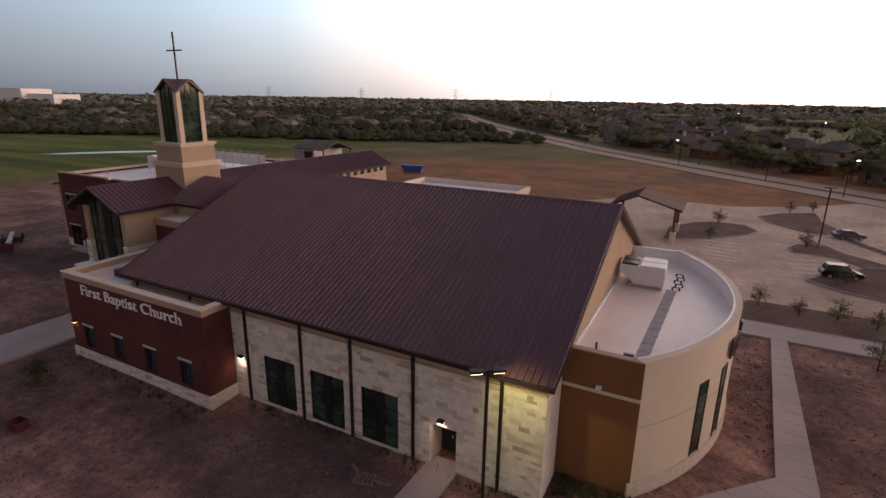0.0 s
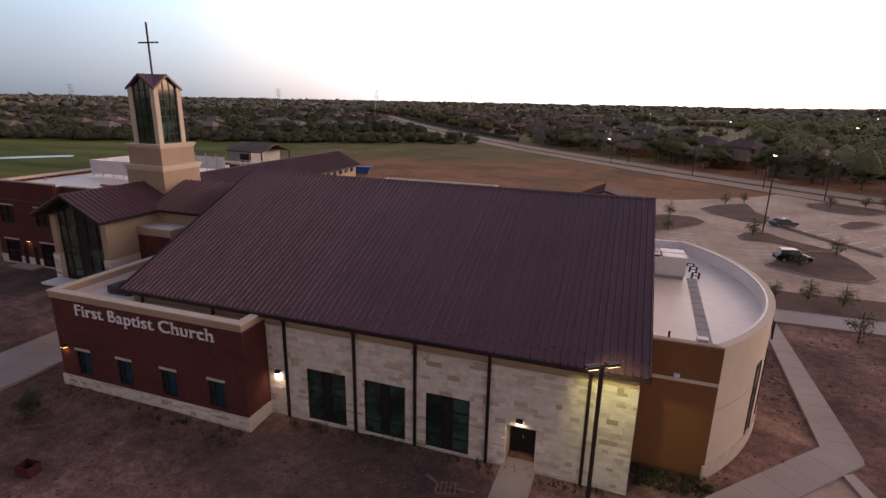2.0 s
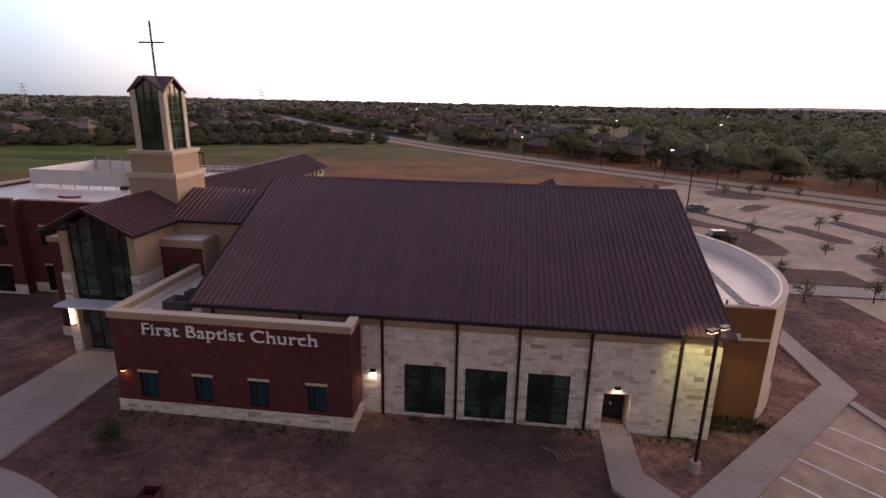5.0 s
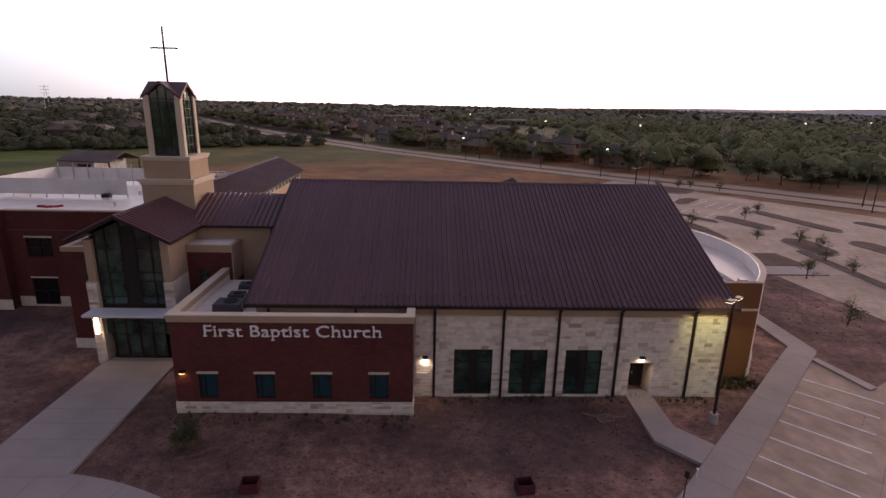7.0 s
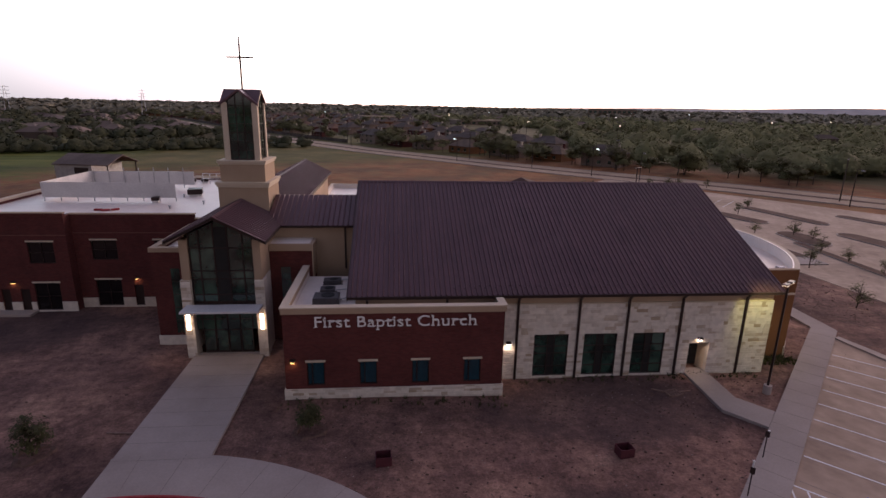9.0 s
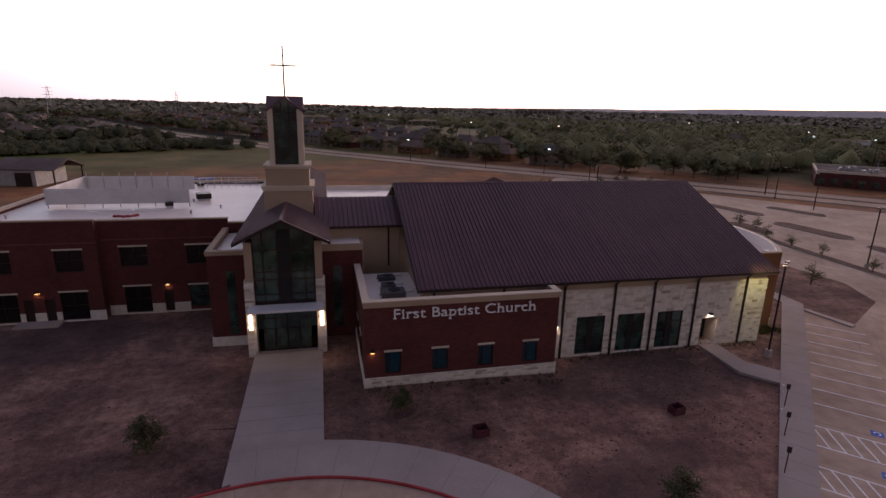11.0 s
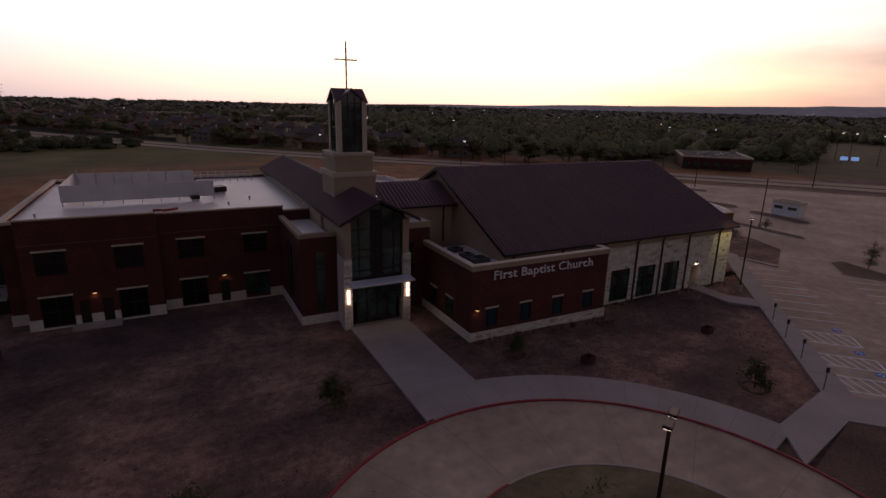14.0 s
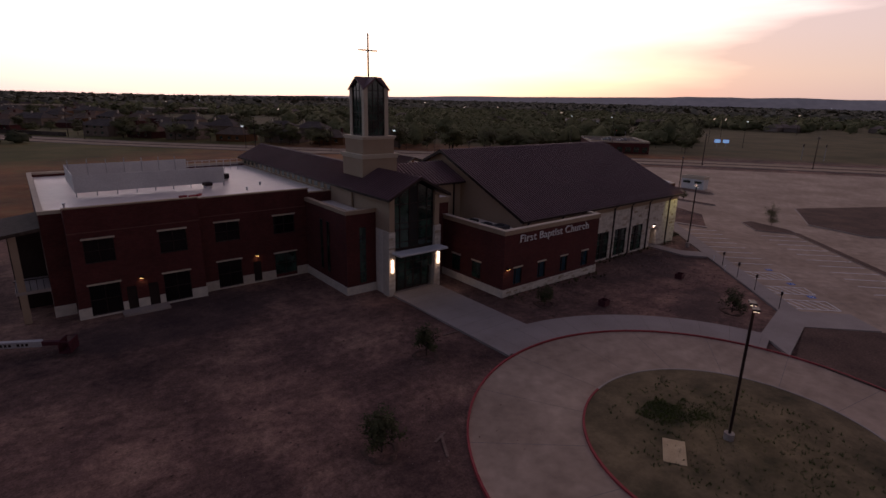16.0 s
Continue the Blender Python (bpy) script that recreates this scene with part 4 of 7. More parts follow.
part("flank_band", boxes((HX1, BY0 - 0.04, 5.75, x_end + 0.34, BY0, 5.95)), CREAM, apse)
part("flank_coping", boxes((HX1, BY0 - 0.05, AZ - 0.1, x_end + 0.3, BY0 + 0.36, AZ - 0.02)), EIFS, apse)
part("flank_wall", boxes((HX1, 2 * AY - BY0 - 0.3, -0.8, x_end + 0.3, 2 * AY - BY0, AZ - 0.1)), LINING, apse)
roof_poly = [(HX1, 2 * AY - BY0 - 0.3), (HX1, BY0 + 0.3)] + arc(AX, AY, AR - 0.38, -A_END, A_END)
part("flat_roof", slab(roof_poly, 6.9, 7.05), MEMBRANE, apse, "white membrane flat roof")

# ---- bell tower ----
TX, TY = -51.65, 38.15
tower = thing("bell_tower", "tan stucco bell tower with tall glazed lantern and metal gables", "tower")


def sq(h, z0, z1, bm=None):
    return box(bm or bmesh.new(), TX - h, TY - h, z0, TX + h, TY + h, z1)


part("lower_stage", sq(2.28, 9, 13.6), EIFS, tower)
bm = sq(2.38, 13.6, 13.85)
sq(2.48, 13.85, 14.1, bm)
part("lower_cornice", bm, CREAM, tower)
part("upper_stage", sq(2.04, 14.1, 15.7), EIFS, tower)
bm = sq(2.12, 15.7, 15.88)
sq(2.22, 15.88, 16.08, bm)
part("upper_cornice", bm, CREAM, tower)
H, PW = 1.60, 0.50
for sx in (-1, 1):
    for sy in (-1, 1):
        xs, ys = sorted((TX + sx * H, TX + sx * (H - PW))), sorted((TY + sy * H, TY + sy * (H - PW)))
        part("corner_pier", boxes((xs[0], ys[0], 16.08, xs[1], ys[1], 21.3)), CREAM, tower)
PZ, TZ, E2 = 21.2, 22.5, 1.72
for k in range(4):
    g = part("lantern_window", bmesh.new(), TRIM, tower)
    g.matrix_basis = Matrix.Translation((TX, TY, 0)) @ Matrix.Rotation(math.pi / 2 * k, 4, "Z")
    w2 = H - PW
    slope_z = lambda x: TZ - 0.15 - (TZ - PZ) * abs(x) / E2
    fb = bmesh.new()
    box(fb, -w2, -H + 0.12, 16.08, -w2 + 0.08, -H + 0.26, slope_z(w2))
    box(fb, w2 - 0.08, -H + 0.12, 16.08, w2, -H + 0.26, slope_z(w2))
    box(fb, -w2 + 0.08, -H + 0.12, 16.08, w2 - 0.08, -H + 0.26, 16.2)
    fb.to_mesh(g.data)
    fb.free()
    for x in (-0.36, 0.36):
        part("mullion", boxes((x - 0.04, -H + 0.13, 16.2, x + 0.04, -H + 0.25, slope_z(x))), TRIM, g)
    for i in range(1, 7):
        z = 16.2 + i * 0.8
        part("transom", boxes((-w2 + 0.08, -H + 0.14, z - 0.03, w2 - 0.08, -H + 0.24, z + 0.03)), TRIM, g)
    part("pane", upright([(-w2, 16.1), (w2, 16.1), (w2, slope_z(w2)), (0, TZ - 0.2), (-w2, slope_z(w2))], "y", -H + 0.18, -H + 0.2), GLASS, g)
    rf = part("roof_gable", bmesh.new(), ROOF, tower)
    rf.matrix_basis = g.matrix_basis.copy()
    rb = bmesh.new()
    for s in (1, -1):
        v = [rb.verts.new(p) for p in ((0, -E2, TZ), (s * E2, -E2, PZ), (0, 0, TZ), (0, -E2, TZ - 0.22), (s * E2, -E2, PZ - 0.22), (0, 0, TZ - 0.22))]
        rb.faces.new((v[0], v[1], v[2]))
        rb.faces.new((v[3], v[5], v[4]))
        rb.faces.new((v[0], v[3], v[4], v[1]))
        rb.faces.new((v[1], v[4], v[5], v[2]))
    bmesh.ops.recalc_face_normals(rb, faces=rb.faces)
    rb.to_mesh(rf.data)
    rb.free()
cross = thing("roof_cross", "slender dark metal cross on the tower roof", "cross")
part("upright", soft_box(TX - 0.07, TY - 0.07, 22.4, TX + 0.07, TY + 0.07, 27.1, 0.015, 1), TRIM, cross)
part("crossbar", soft_box(TX - 1.2, TY - 0.065, 25.25, TX + 1.2, TY + 0.065, 25.38, 0.015, 1), TRIM, cross)

# ---- entrance portal ----
PX, PY0 = -51.9, 28.6
portal = thing("entrance_portal", "gabled entrance porch with tall glazing and stone piers", "porch")
P_E, P_R, P_HALF = 10.5, 12.5, 4.0
for s in (1, -1):
    bm = bmesh.new()
    upright(sorted([(PX, P_R - 0.25), (PX + s * P_HALF, P_E - 0.25), (PX + s * P_HALF, P_E), (PX, P_R)], key=lambda p: 0) if s > 0 else [(PX, P_R), (PX - P_HALF, P_E), (PX - P_HALF, P_E - 0.25), (PX, P_R - 0.25)], "y", 27.5, 36.2, bm)
    r = part("roof_slope", bm, TRIM, portal, "brown standing-seam metal roof slope")
    L = math.hypot(P_HALF, P_R - P_E)
    if s > 0:
        seam_panels(r, (PX + P_HALF, 27.5, P_E), (0, 1, 0), (-P_HALF, 0, P_R - P_E), 19, 8.7 / 19, L)
    else:
        seam_panels(r, (PX - P_HALF, 36.2, P_E), (0, -1, 0), (P_HALF, 0, P_R - P_E), 19, 8.7 / 19, L)
for s in (1, -1):
    x0, x1 = sorted((PX + s * 2.62, PX + s * 3.25))
    part("pier", boxes((x0, PY0, 6.9, x1, PY0 + 0.9, 10.35)), EIFS, portal, "tan stucco upper pier")
    x0, x1 = sorted((PX + s * 2.62, PX + s * 3.42))
    part("stone_pier", boxes((x0, PY0 - 0.12, -0.6, x1, PY0 + 1.0, 6.9)), STONE, portal, "cream limestone pier")
    x0, x1 = sorted((PX + s * 3.1, PX + s * 3.25))
    part("side_wall", boxes((x0, PY0 + 0.9, 6.9, x1, 36, 10.9)), EIFS, portal)
    part("side_wall", boxes((x0, PY0 + 0.9, -0.6, x1, 34, 6.9)), STONE, portal)
gz = boxes((PX - 2.62, PY0 + 0.3, 4.3, PX + 2.62, PY0 + 0.42, 4.9))
glz = part("glazing", gz, TRIM, portal, "dark framed entrance glazing")
for x in (-2.55, -1.75, -0.55, 0.55, 1.75, 2.55):
    part("mullion", boxes((PX + x - 0.06, PY0 + 0.28, 4.9, PX + x + 0.06, PY0 + 0.44, 12.05 - abs(x) * 0.5)), TRIM, glz)
part("centre_panel", boxes((PX - 0.5, PY0 + 0.31, 4.95, PX + 0.5, PY0 + 0.345, 11.4)), DARKPANEL, glz)
part("spandrel", boxes((PX - 2.5, PY0 + 0.31, 6.95, PX - 0.6, PY0 + 0.345, 7.55)), GLASS, glz)
part("spandrel", boxes((PX + 0.6, PY0 + 0.31, 6.95, PX + 2.5, PY0 + 0.345, 7.55)), GLASS, glz)
for z in (5.5, 6.9, 7.6, 9.6):
    part("transom", boxes((PX - 2.58, PY0 + 0.29, z - 0.05, PX + 2.58, PY0 + 0.43, z + 0.05)), TRIM, glz)
part("pane", upright([(PX - 2.62, 4.9), (PX + 2.62, 4.9), (PX + 2.62, 10.75), (PX, 12.0), (PX - 2.62, 10.75)], "y", PY0 + 0.35, PY0 + 0.37), GLASS, glz)
for i in range(4):
    x0 = PX - 2.1 + i * 1.05
    d = part("door", boxes((x0 + 0.02, PY0 + 0.31, 0.1, x0 + 0.1, PY0 + 0.41, 2.3), (x0 + 0.95, PY0 + 0.31, 0.1, x0 + 1.03, PY0 + 0.41, 2.3), (x0 + 0.1, PY0 + 0.31, 0.1, x0 + 0.95, PY0 + 0.41, 0.3), (x0 + 0.1, PY0 + 0.31, 2.2, x0 + 0.95, PY0 + 0.41, 2.3)), TRIM, portal, "dark framed glass entrance door")
    part("pane", boxes((x0 + 0.1, PY0 + 0.35, 0.3, x0 + 0.95, PY0 + 0.37, 2.2)), GLASS, d)
part("threshold", boxes((PX - 2.62, PY0 + 0.25, -0.1, PX + 2.62, PY0 + 0.45, 0.1)), CONCRETE, portal)
for x in (-2.1, -1.05, 0, 1.05, 2.1):
    part("mullion", boxes((PX + x - 0.05, PY0 + 0.3, 2.3, PX + x + 0.05, PY0 + 0.42, 4.3)), TRIM, portal)
part("transom", boxes((PX - 2.58, PY0 + 0.31, 3.2, PX + 2.58, PY0 + 0.41, 3.28)), TRIM, portal)
part("fanlight", boxes((PX - 2.58, PY0 + 0.35, 2.3, PX + 2.58, PY0 + 0.37, 4.3)), GLASS, portal)
part("canopy", soft_box(-55.0, 26.8, 4.55, -48.7, PY0 - 0.12, 4.75, 0.03, 1), WHITE, portal, "white flat metal canopy")
for s in (1, -1):
    x = PX + s * 3.05
    sc = part("wall_sconce", soft_box(x - 0.14, PY0 - 0.34, 2.5, x + 0.14, PY0 - 0.145, 3.9, 0.05, 2), LIT_WARM, portal, "tall glowing wall sconce")
    lamp(x, PY0 - 0.6, 3.2, 60, (1.0, 0.82, 0.55), 0.3, (0, -0.35, -1), 170)

# ---- nave, link and two-storey wing ----
nave = thing("nave_wing", "long clerestory wing with brown standing-seam gable roof", "building")
NX, N_R, N_E, N_H = -51.9, 12.5, 10.5, 4.0
for s in (1, -1):
    poly = [(NX, N_R - 0.2), (NX + s * N_H, N_E - 0.2), (NX + s * N_H, N_E), (NX, N_R)]
    r = part("roof_slope", upright(poly, "y", 36.2, 72.8), TRIM, nave, "brown standing-seam metal roof slope")
    L = math.hypot(N_H, N_R - N_E)
    if s > 0:
        seam_panels(r, (NX + N_H, 36.2, N_E), (0, 1, 0), (-N_H, 0, N_R - N_E), 80, 36.6 / 80, L)
    else:
        seam_panels(r, (NX - N_H, 72.8, N_E), (0, -1, 0), (N_H, 0, N_R - N_E), 80, 36.6 / 80, L)
    x0, x1 = sorted((NX + s * 3.5, NX + s * 3.3))
    part("clerestory_wall", boxes((x0, 36, 0, x1, 72.2, 10.7)), EIFS, nave)
    for i in range(18):
        y = 41 + i * 1.72
        xw = NX + s * 3.5
        w = part("clerestory_window", boxes((min(xw, xw + s * 0.04), y, 9.6, max(xw, xw + s * 0.04), y + 0.9, 10.5)), GLASS, nave)
        part("sill", boxes((min(xw, xw + s * 0.1), y - 0.05, 9.52, max(xw, xw + s * 0.1), y + 0.95, 9.6)), CREAM, w)
part("gable_wall", upright(gable(NX - 3.5, NX + 3.5, NX, 0, 10.6, 12.3), "y", 72.0, 72.2), EIFS, nave)
part("ridge_cap", upright([(NX - 0.22, N_R - 0.04), (NX, N_R + 0.08), (NX + 0.22, N_R - 0.04)], "y", 27.45, 72.85), ROOF, nave)

link = thing("link_block", "tan stucco link with metal roof between tower and hall", "building")
r = part("roof_slope", upright([(33.3, 10.3), (38.2, 12.35), (43.1, 10.3), (43.1, 10.5), (38.2, 12.55), (33.3, 10.5)], "x", -49.2, -40.8), TRIM, link, "brown standing-seam metal roof")
seam_panels(r, (-49.2, 33.3, 10.5), (1, 0, 0), (0, 4.9, 2.05), 18, 8.4 / 18, math.hypot(4.9, 2.05))
part("wall", boxes((-49.0, 34.0, 0, -41, 34.3, 10.4)), EIFS, link, "tan stucco wall")
part("downspout", boxes((-42.2, 33.86, 6.2, -42.04, 33.99, 10.3)), TRIM, link)
part("brick_block", boxes((-49.0, 31.6, 0, -44.9, 34, 8.6)), BRICK, link)
part("block_flank", boxes((-44.9, 31.6, 6.0, -44.82, 34, 8.6)), EIFS, link, "tan stucco flank")
part("brick_block_cap", boxes((-49.1, 31.5, 8.6, -44.8, 34, 9.2)), EIFS, link)
part("brick_block_roof", boxes((-48.8, 31.8, 9.2, -45.1, 33.95, 9.22)), MEMBRANE, link)

school = thing("two_storey_wing", "two-storey red brick wing with white flat roof", "building")
LY0, LY1 = 39.9, 41.0
LX0, LXS, LX1 = -81.7, -70.6, -58.3
LZ = 9.9


def school_front(x0, x1, y, holes, cap):
    part("front_wall", wall_with_holes(x0, x1, -0.8, cap - 0.12, y, y + 0.35, holes), BRICK, school)
    part("coping", boxes((x0 - 0.06, y - 0.06, cap - 0.12, x1 + 0.06, y + 0.4, cap)), EIFS, school)


H1 = [(-80.75, -78.2, 0, 2.95), (-80.65, -78.2, 5.05, 7.3), (-77.75, -76.9, 0, 2.3), (-75.9, -75.0, 0, 2.3), (-74.5, -72.0, 0, 2.95), (-74.45, -71.95, 5.05, 7.3)]
H2 = [(-69.0, -66.45, 0, 2.9), (-68.95, -66.4, 5.1, 7.2), (-65.2, -64.3, 0, 2.3), (-62.7, -60.1, 0.3, 2.8), (-62.65, -60.15, 5.1, 7.2)]
school_front(LX0, LXS, LY0, H1, LZ + 0.45)
school_front(LXS, LX1, LY1, H2, LZ + 0.15)
for hs, y in ((H1, LY0), (H2, LY1)):
    for x0, x1, z0, z1 in hs:
        if x1 - x0 < 1:
            d = part("door", boxes((x0, y + 0.12, z0, x1, y + 0.18, z1)), TRIM, school, "dark bronze metal door")
        else:
            w = window(school, x0, x1, z0, z1, y, ((x0 + x1) / 2,), ((z0 + z1) / 2,), 0.07, glass=GLASS if z0 == 0.3 else BLACKGLASS)
            part("lintel", boxes((x0 - 0.1, y - 0.05, z1, x1 + 0.1, y + 0.2, z1 + 0.16)), CREAM, w, "white stone lintel")
part("stone_base", wall_with_holes(LX0 - 0.08, LXS + 0.08, -0.8, 0.9, LY0 - 0.09, LY0, [(h[0], h[1], 0, 0.9) for h in H1 if h[2] < 1]), STONE, school, "cream limestone base course")
part("stone_base", wall_with_holes(LXS + 0.08, LX1, -0.8, 0.9, LY1 - 0.09, LY1, [(h[0], h[1], 0, 0.9) for h in H2 if h[2] < 1]), STONE, school, "cream limestone base course")
part("stone_base", boxes((-83.48, 41.91, -0.8, LX0 - 0.08, 42.0, 0.9)), STONE, school)
part("door_step", boxes((-78.4, LY0 - 1.5, -0.3, -74.4, LY0 - 0.1, 0.06)), CONCRETE, school, "pale concrete door step")
part("step_wall", boxes((LXS - 0.35, LY0 + 0.35, -0.8, LXS, LY1 + 0.3, LZ + 0.1)), BRICK, school)
part("end_wall", boxes((-83.4, 42.0, -0.8, -83.0, 71.4, LZ - 0.3), (-83.0, 42.0, -0.8, LX0, 42.3, LZ - 0.3), (LX0, LY0 + 0.35, -0.8, LX0 + 0.35, 42.0, LZ + 0.1)), BRICK, school)
part("back_wall", boxes((-83.0, 71.1, -0.8, -55.5, 71.4, LZ - 0.3)), BRICK, school)
part("coping", boxes((-83.45, 41.95, LZ - 0.3, -82.95, 71.45, LZ), (-82.95, 71.05, LZ - 0.3, -55.5, 71.45, LZ), (-82.95, 41.95, LZ - 0.3, LX0, 42.35, LZ)), CREAM, school)
part("flat_roof", boxes((-83.0, 42.3, 9.1, -55.4, 71.1, 9.3), (LX0 + 0.3, LY0 + 0.35, 9.1, LXS - 0.35, 42.3, 9.3), (LXS - 0.35, LY1 + 0.35, 9.1, -55.4, 42.3, 9.3)), MEMBRANE, school, "white membrane flat roof")
# short wing beside the porch
part("side_block", boxes((-58.7, 31.3, -0.8, -58.35, 41.0, 8.6), (-58.35, 31.3, -0.8, -54.9, 31.65, 8.6)), BRICK, school)
part("side_block_coping", boxes((-58.8, 31.2, 8.6, -58.25, 41.0, 9.0), (-58.25, 31.2, 8.6, -54.9, 31.75, 9.0)), EIFS, school)
part("side_block_roof", boxes((-58.35, 31.65, 8.2, -55.4, 41, 8.35)), MEMBRANE, school)
part("upper_wall", boxes((-58.3, 41.0, 8.0, -55.4, 41.35, 9.45)), BRICK, school)
part("upper_coping", boxes((-58.3, 40.95, 9.45, -55.4, 41.4, 9.57)), EIFS, school)
part("side_block_base", boxes((-58.8, 31.2, -0.8, -54.9, 31.3, 0.75), (-58.8, 31.3, -0.8, -58.7, 41, 0.75)), STONE, school)


def side_window(parent, x, s, y0, y1, z0, z1, lintel=True):
    """A window in a wall along y; s is the side that it faces."""
    w = part("window", boxes((min(x, x + s * 0.03), y0, z0, max(x, x + s * 0.03), y1, z1)), GLASS, parent, "dark bronze framed window")
    for ya, yb, za, zb in ((y0, y0 + 0.07, z0, z1), (y1 - 0.07, y1, z0, z1), (y0 + 0.07, y1 - 0.07, z0, z0 + 0.07), (y0 + 0.07, y1 - 0.07, z1 - 0.07, z1)):
        part("frame", boxes((min(x, x + s * 0.06), ya, za, max(x, x + s * 0.06), yb, zb)), TRIM, w)
    if lintel:
        part("lintel", boxes((min(x, x + s * 0.07), y0 - 0.08, z1, max(x, x + s * 0.07), y1 + 0.08, z1 + 0.17)), CREAM, w, "white stone lintel")


for y in (24.8, 28.3):
    side_window(front, FX0, -1, y, y + 1.45, 0.95, 2.85)
for y in (35.1, 36.65):
    side_window(school, -58.7, -1, y, y + 0.6, 1.5, 7.2, False)
for x0, x1, y, par in ((-57.15, -56.4, 31.3, school), (-47.7, -46.85, 31.6, link)):
    w = part("slit_window", boxes((x0, y - 0.03, 1.0, x1, y, 7.1)), GLASS, par, "tall narrow dark window")
    for k in range(1, 5):
        part("transom", boxes((x0, y - 0.05, 1.0 + k * 1.22, x1, y - 0.03, 1.06 + k * 1.22)), TRIM, w)
SOLDIER = surf("pale_brick_course", (0.13, 0.05, 0.042), (0.17, 0.07, 0.058), 1, 9, 0.9, 0, 0.1)
part("string_course", boxes((LX0 - 0.03, LY0 - 0.03, 7.95, LXS + 0.03, LY0, 8.05)), SOLDIER, school)
part("string_course", boxes((LXS + 0.03, LY1 - 0.03, 7.95, LX1, LY1, 8.05)), SOLDIER, school)
wall_light(school, -76.4, LY0, 3.0, 16, (1.0, 0.72, 0.35))
wall_light(school, -64.75, LY1, 3.0, 16, (1.0, 0.72, 0.35))

SCREEN = surf("grey_white_screen_panel", (0.50, 0.48, 0.48), (0.60, 0.58, 0.57), 0.6, 6, 0.6, 0, 0.05)
screen = thing("roof_screen", "white metal equipment screen on the flat roof", "screen")
part("panel", boxes((-79.8, 52.0, 9.75, -64.3, 52.06, 11.6)), SCREEN, screen)
part("panel", boxes((-79.8, 52.06, 9.75, -79.74, 63, 11.6)), SCREEN, screen)
part("panel", boxes((-79.8, 63, 9.75, -66, 63.06, 11.6)), SCREEN, screen)
for i in range(9):
    part("post", boxes((-79.7 + i * 1.91, 52.08, 9.28, -79.62 + i * 1.91, 52.16, 11.5)), STEEL, screen)

rail = thing("roof_railing", "white tubular guard rail on the flat roof", "railing")
for i in range(9):
    part("post", tube(bmesh.new(), (-66 + i * 1.0, 66.5, 9.28), (-66 + i * 1.0, 66.5, 10.9), 0.04, n=6), WHITE, rail)
for z in (10.1, 10.85):
    part("bar", boxes((-66, 66.47, z, -58, 66.53, z + 0.05)), WHITE, rail)
for i in range(7):
    part("post", tube(bmesh.new(), (-79.4 + 2.0 * i, 62.9, 9.28), (-79.4 + 2.0 * i, 62.9, 12.1), 0.05, n=6), STEEL, rail)
for k, (x, y) in enumerate(((-70.5, 46.2), (-69.6, 46.0), (-68.8, 46.4))):
    o = thing("red_toolbox", "red bundle of tools lying on the white roof", "tools", (x, y, 9.3), 25 * k, "roof tools")
    part("crate", soft_box(-0.42, -0.16, 0, 0.42, 0.16, 0.22, 0.03, 1), REDPAINT, o)
for x, y in ((-63.2, 47.2), (-64.5, 55.0), (-60.5, 50.3), (-81.2, 46.4)):
    o = thing("roof_vent", "small dark vent on the flat roof", "vent", (x, y, 9.3), 0, "flat roof vents")
    part("stack", tube(bmesh.new(), (0, 0, 0), (0, 0, 0.32), 0.09, n=10), STEEL, o)
    part("cap", tube(bmesh.new(), (0, 0, 0.32), (0, 0, 0.42), 0.15, n=10), STEEL, o)

for x, y, w_ in ((-63.6, 56.5, 0.9), (-66.5, 51.4, 0.45), (-68.0, 67.5, 0.6), (-66.2, 67.8, 0.5)):
    o = thing("roof_fan", "dark exhaust fan on the flat roof", "fan", (x, y, 9.3), 15, "flat roof fans")
    part("curb", boxes((-w_ * 0.8, -w_ * 0.8, 0, w_ * 0.8, w_ * 0.8, 0.25)), WHITE, o)
    part("hood", soft_box(-w_, -w_, 0.25, w_, w_, 0.4 + 0.6 * w_, 0.08, 2), TRIM, o, "dark rounded fan hood")
# ---- roads and field ----
ROAD = [(-620, 1000), (-300, 625), (-200, 455), (-120, 335), (-50, 240), (5, 180), (60, 128), (112, 72), (160, 10), (260, -130), (500, -500)]
tagged(new("road", mesh_of("road", ribbon(ROAD, -9, 9, -0.35, -0.04), ASPHALT)), "pale concrete road past the field", "road", kind="structure")


def lamp_post(x, y, head_turn, height=9.2, lit=0.0, heads=2, group="car park lamps"):
    o = thing("lamp_post", "dark square lamp post on a concrete base", "lamp post", (x, y, -0.15), head_turn, group)
    part("base", tube(bmesh.new(), (0, 0, -0.3), (0, 0, 0.75), 0.3, n=20), CONCRETE, o, "round concrete base")
    part("pole", boxes((-0.075, -0.075, 0.75, 0.075, 0.075, height)), TRIM, o)
    for s in ((1, -1) if heads == 2 else (1,)):
        h = part("lamp_head", soft_box(min(s * 0.2, s * 0.85), -0.2, height - 0.02, max(s * 0.2, s * 0.85), 0.2, height + 0.12, 0.03, 1), TRIM, o)
        part("arm", boxes((min(0, s * 0.2), -0.04, height, max(0, s * 0.2), 0.04, height + 0.08)), TRIM, h)
        part("lens", boxes((min(s * 0.25, s * 0.8), -0.16, height - 0.04, max(s * 0.25, s * 0.8), 0.16, height - 0.02)), LIT_WARM if lit else STEEL, h)
    return o


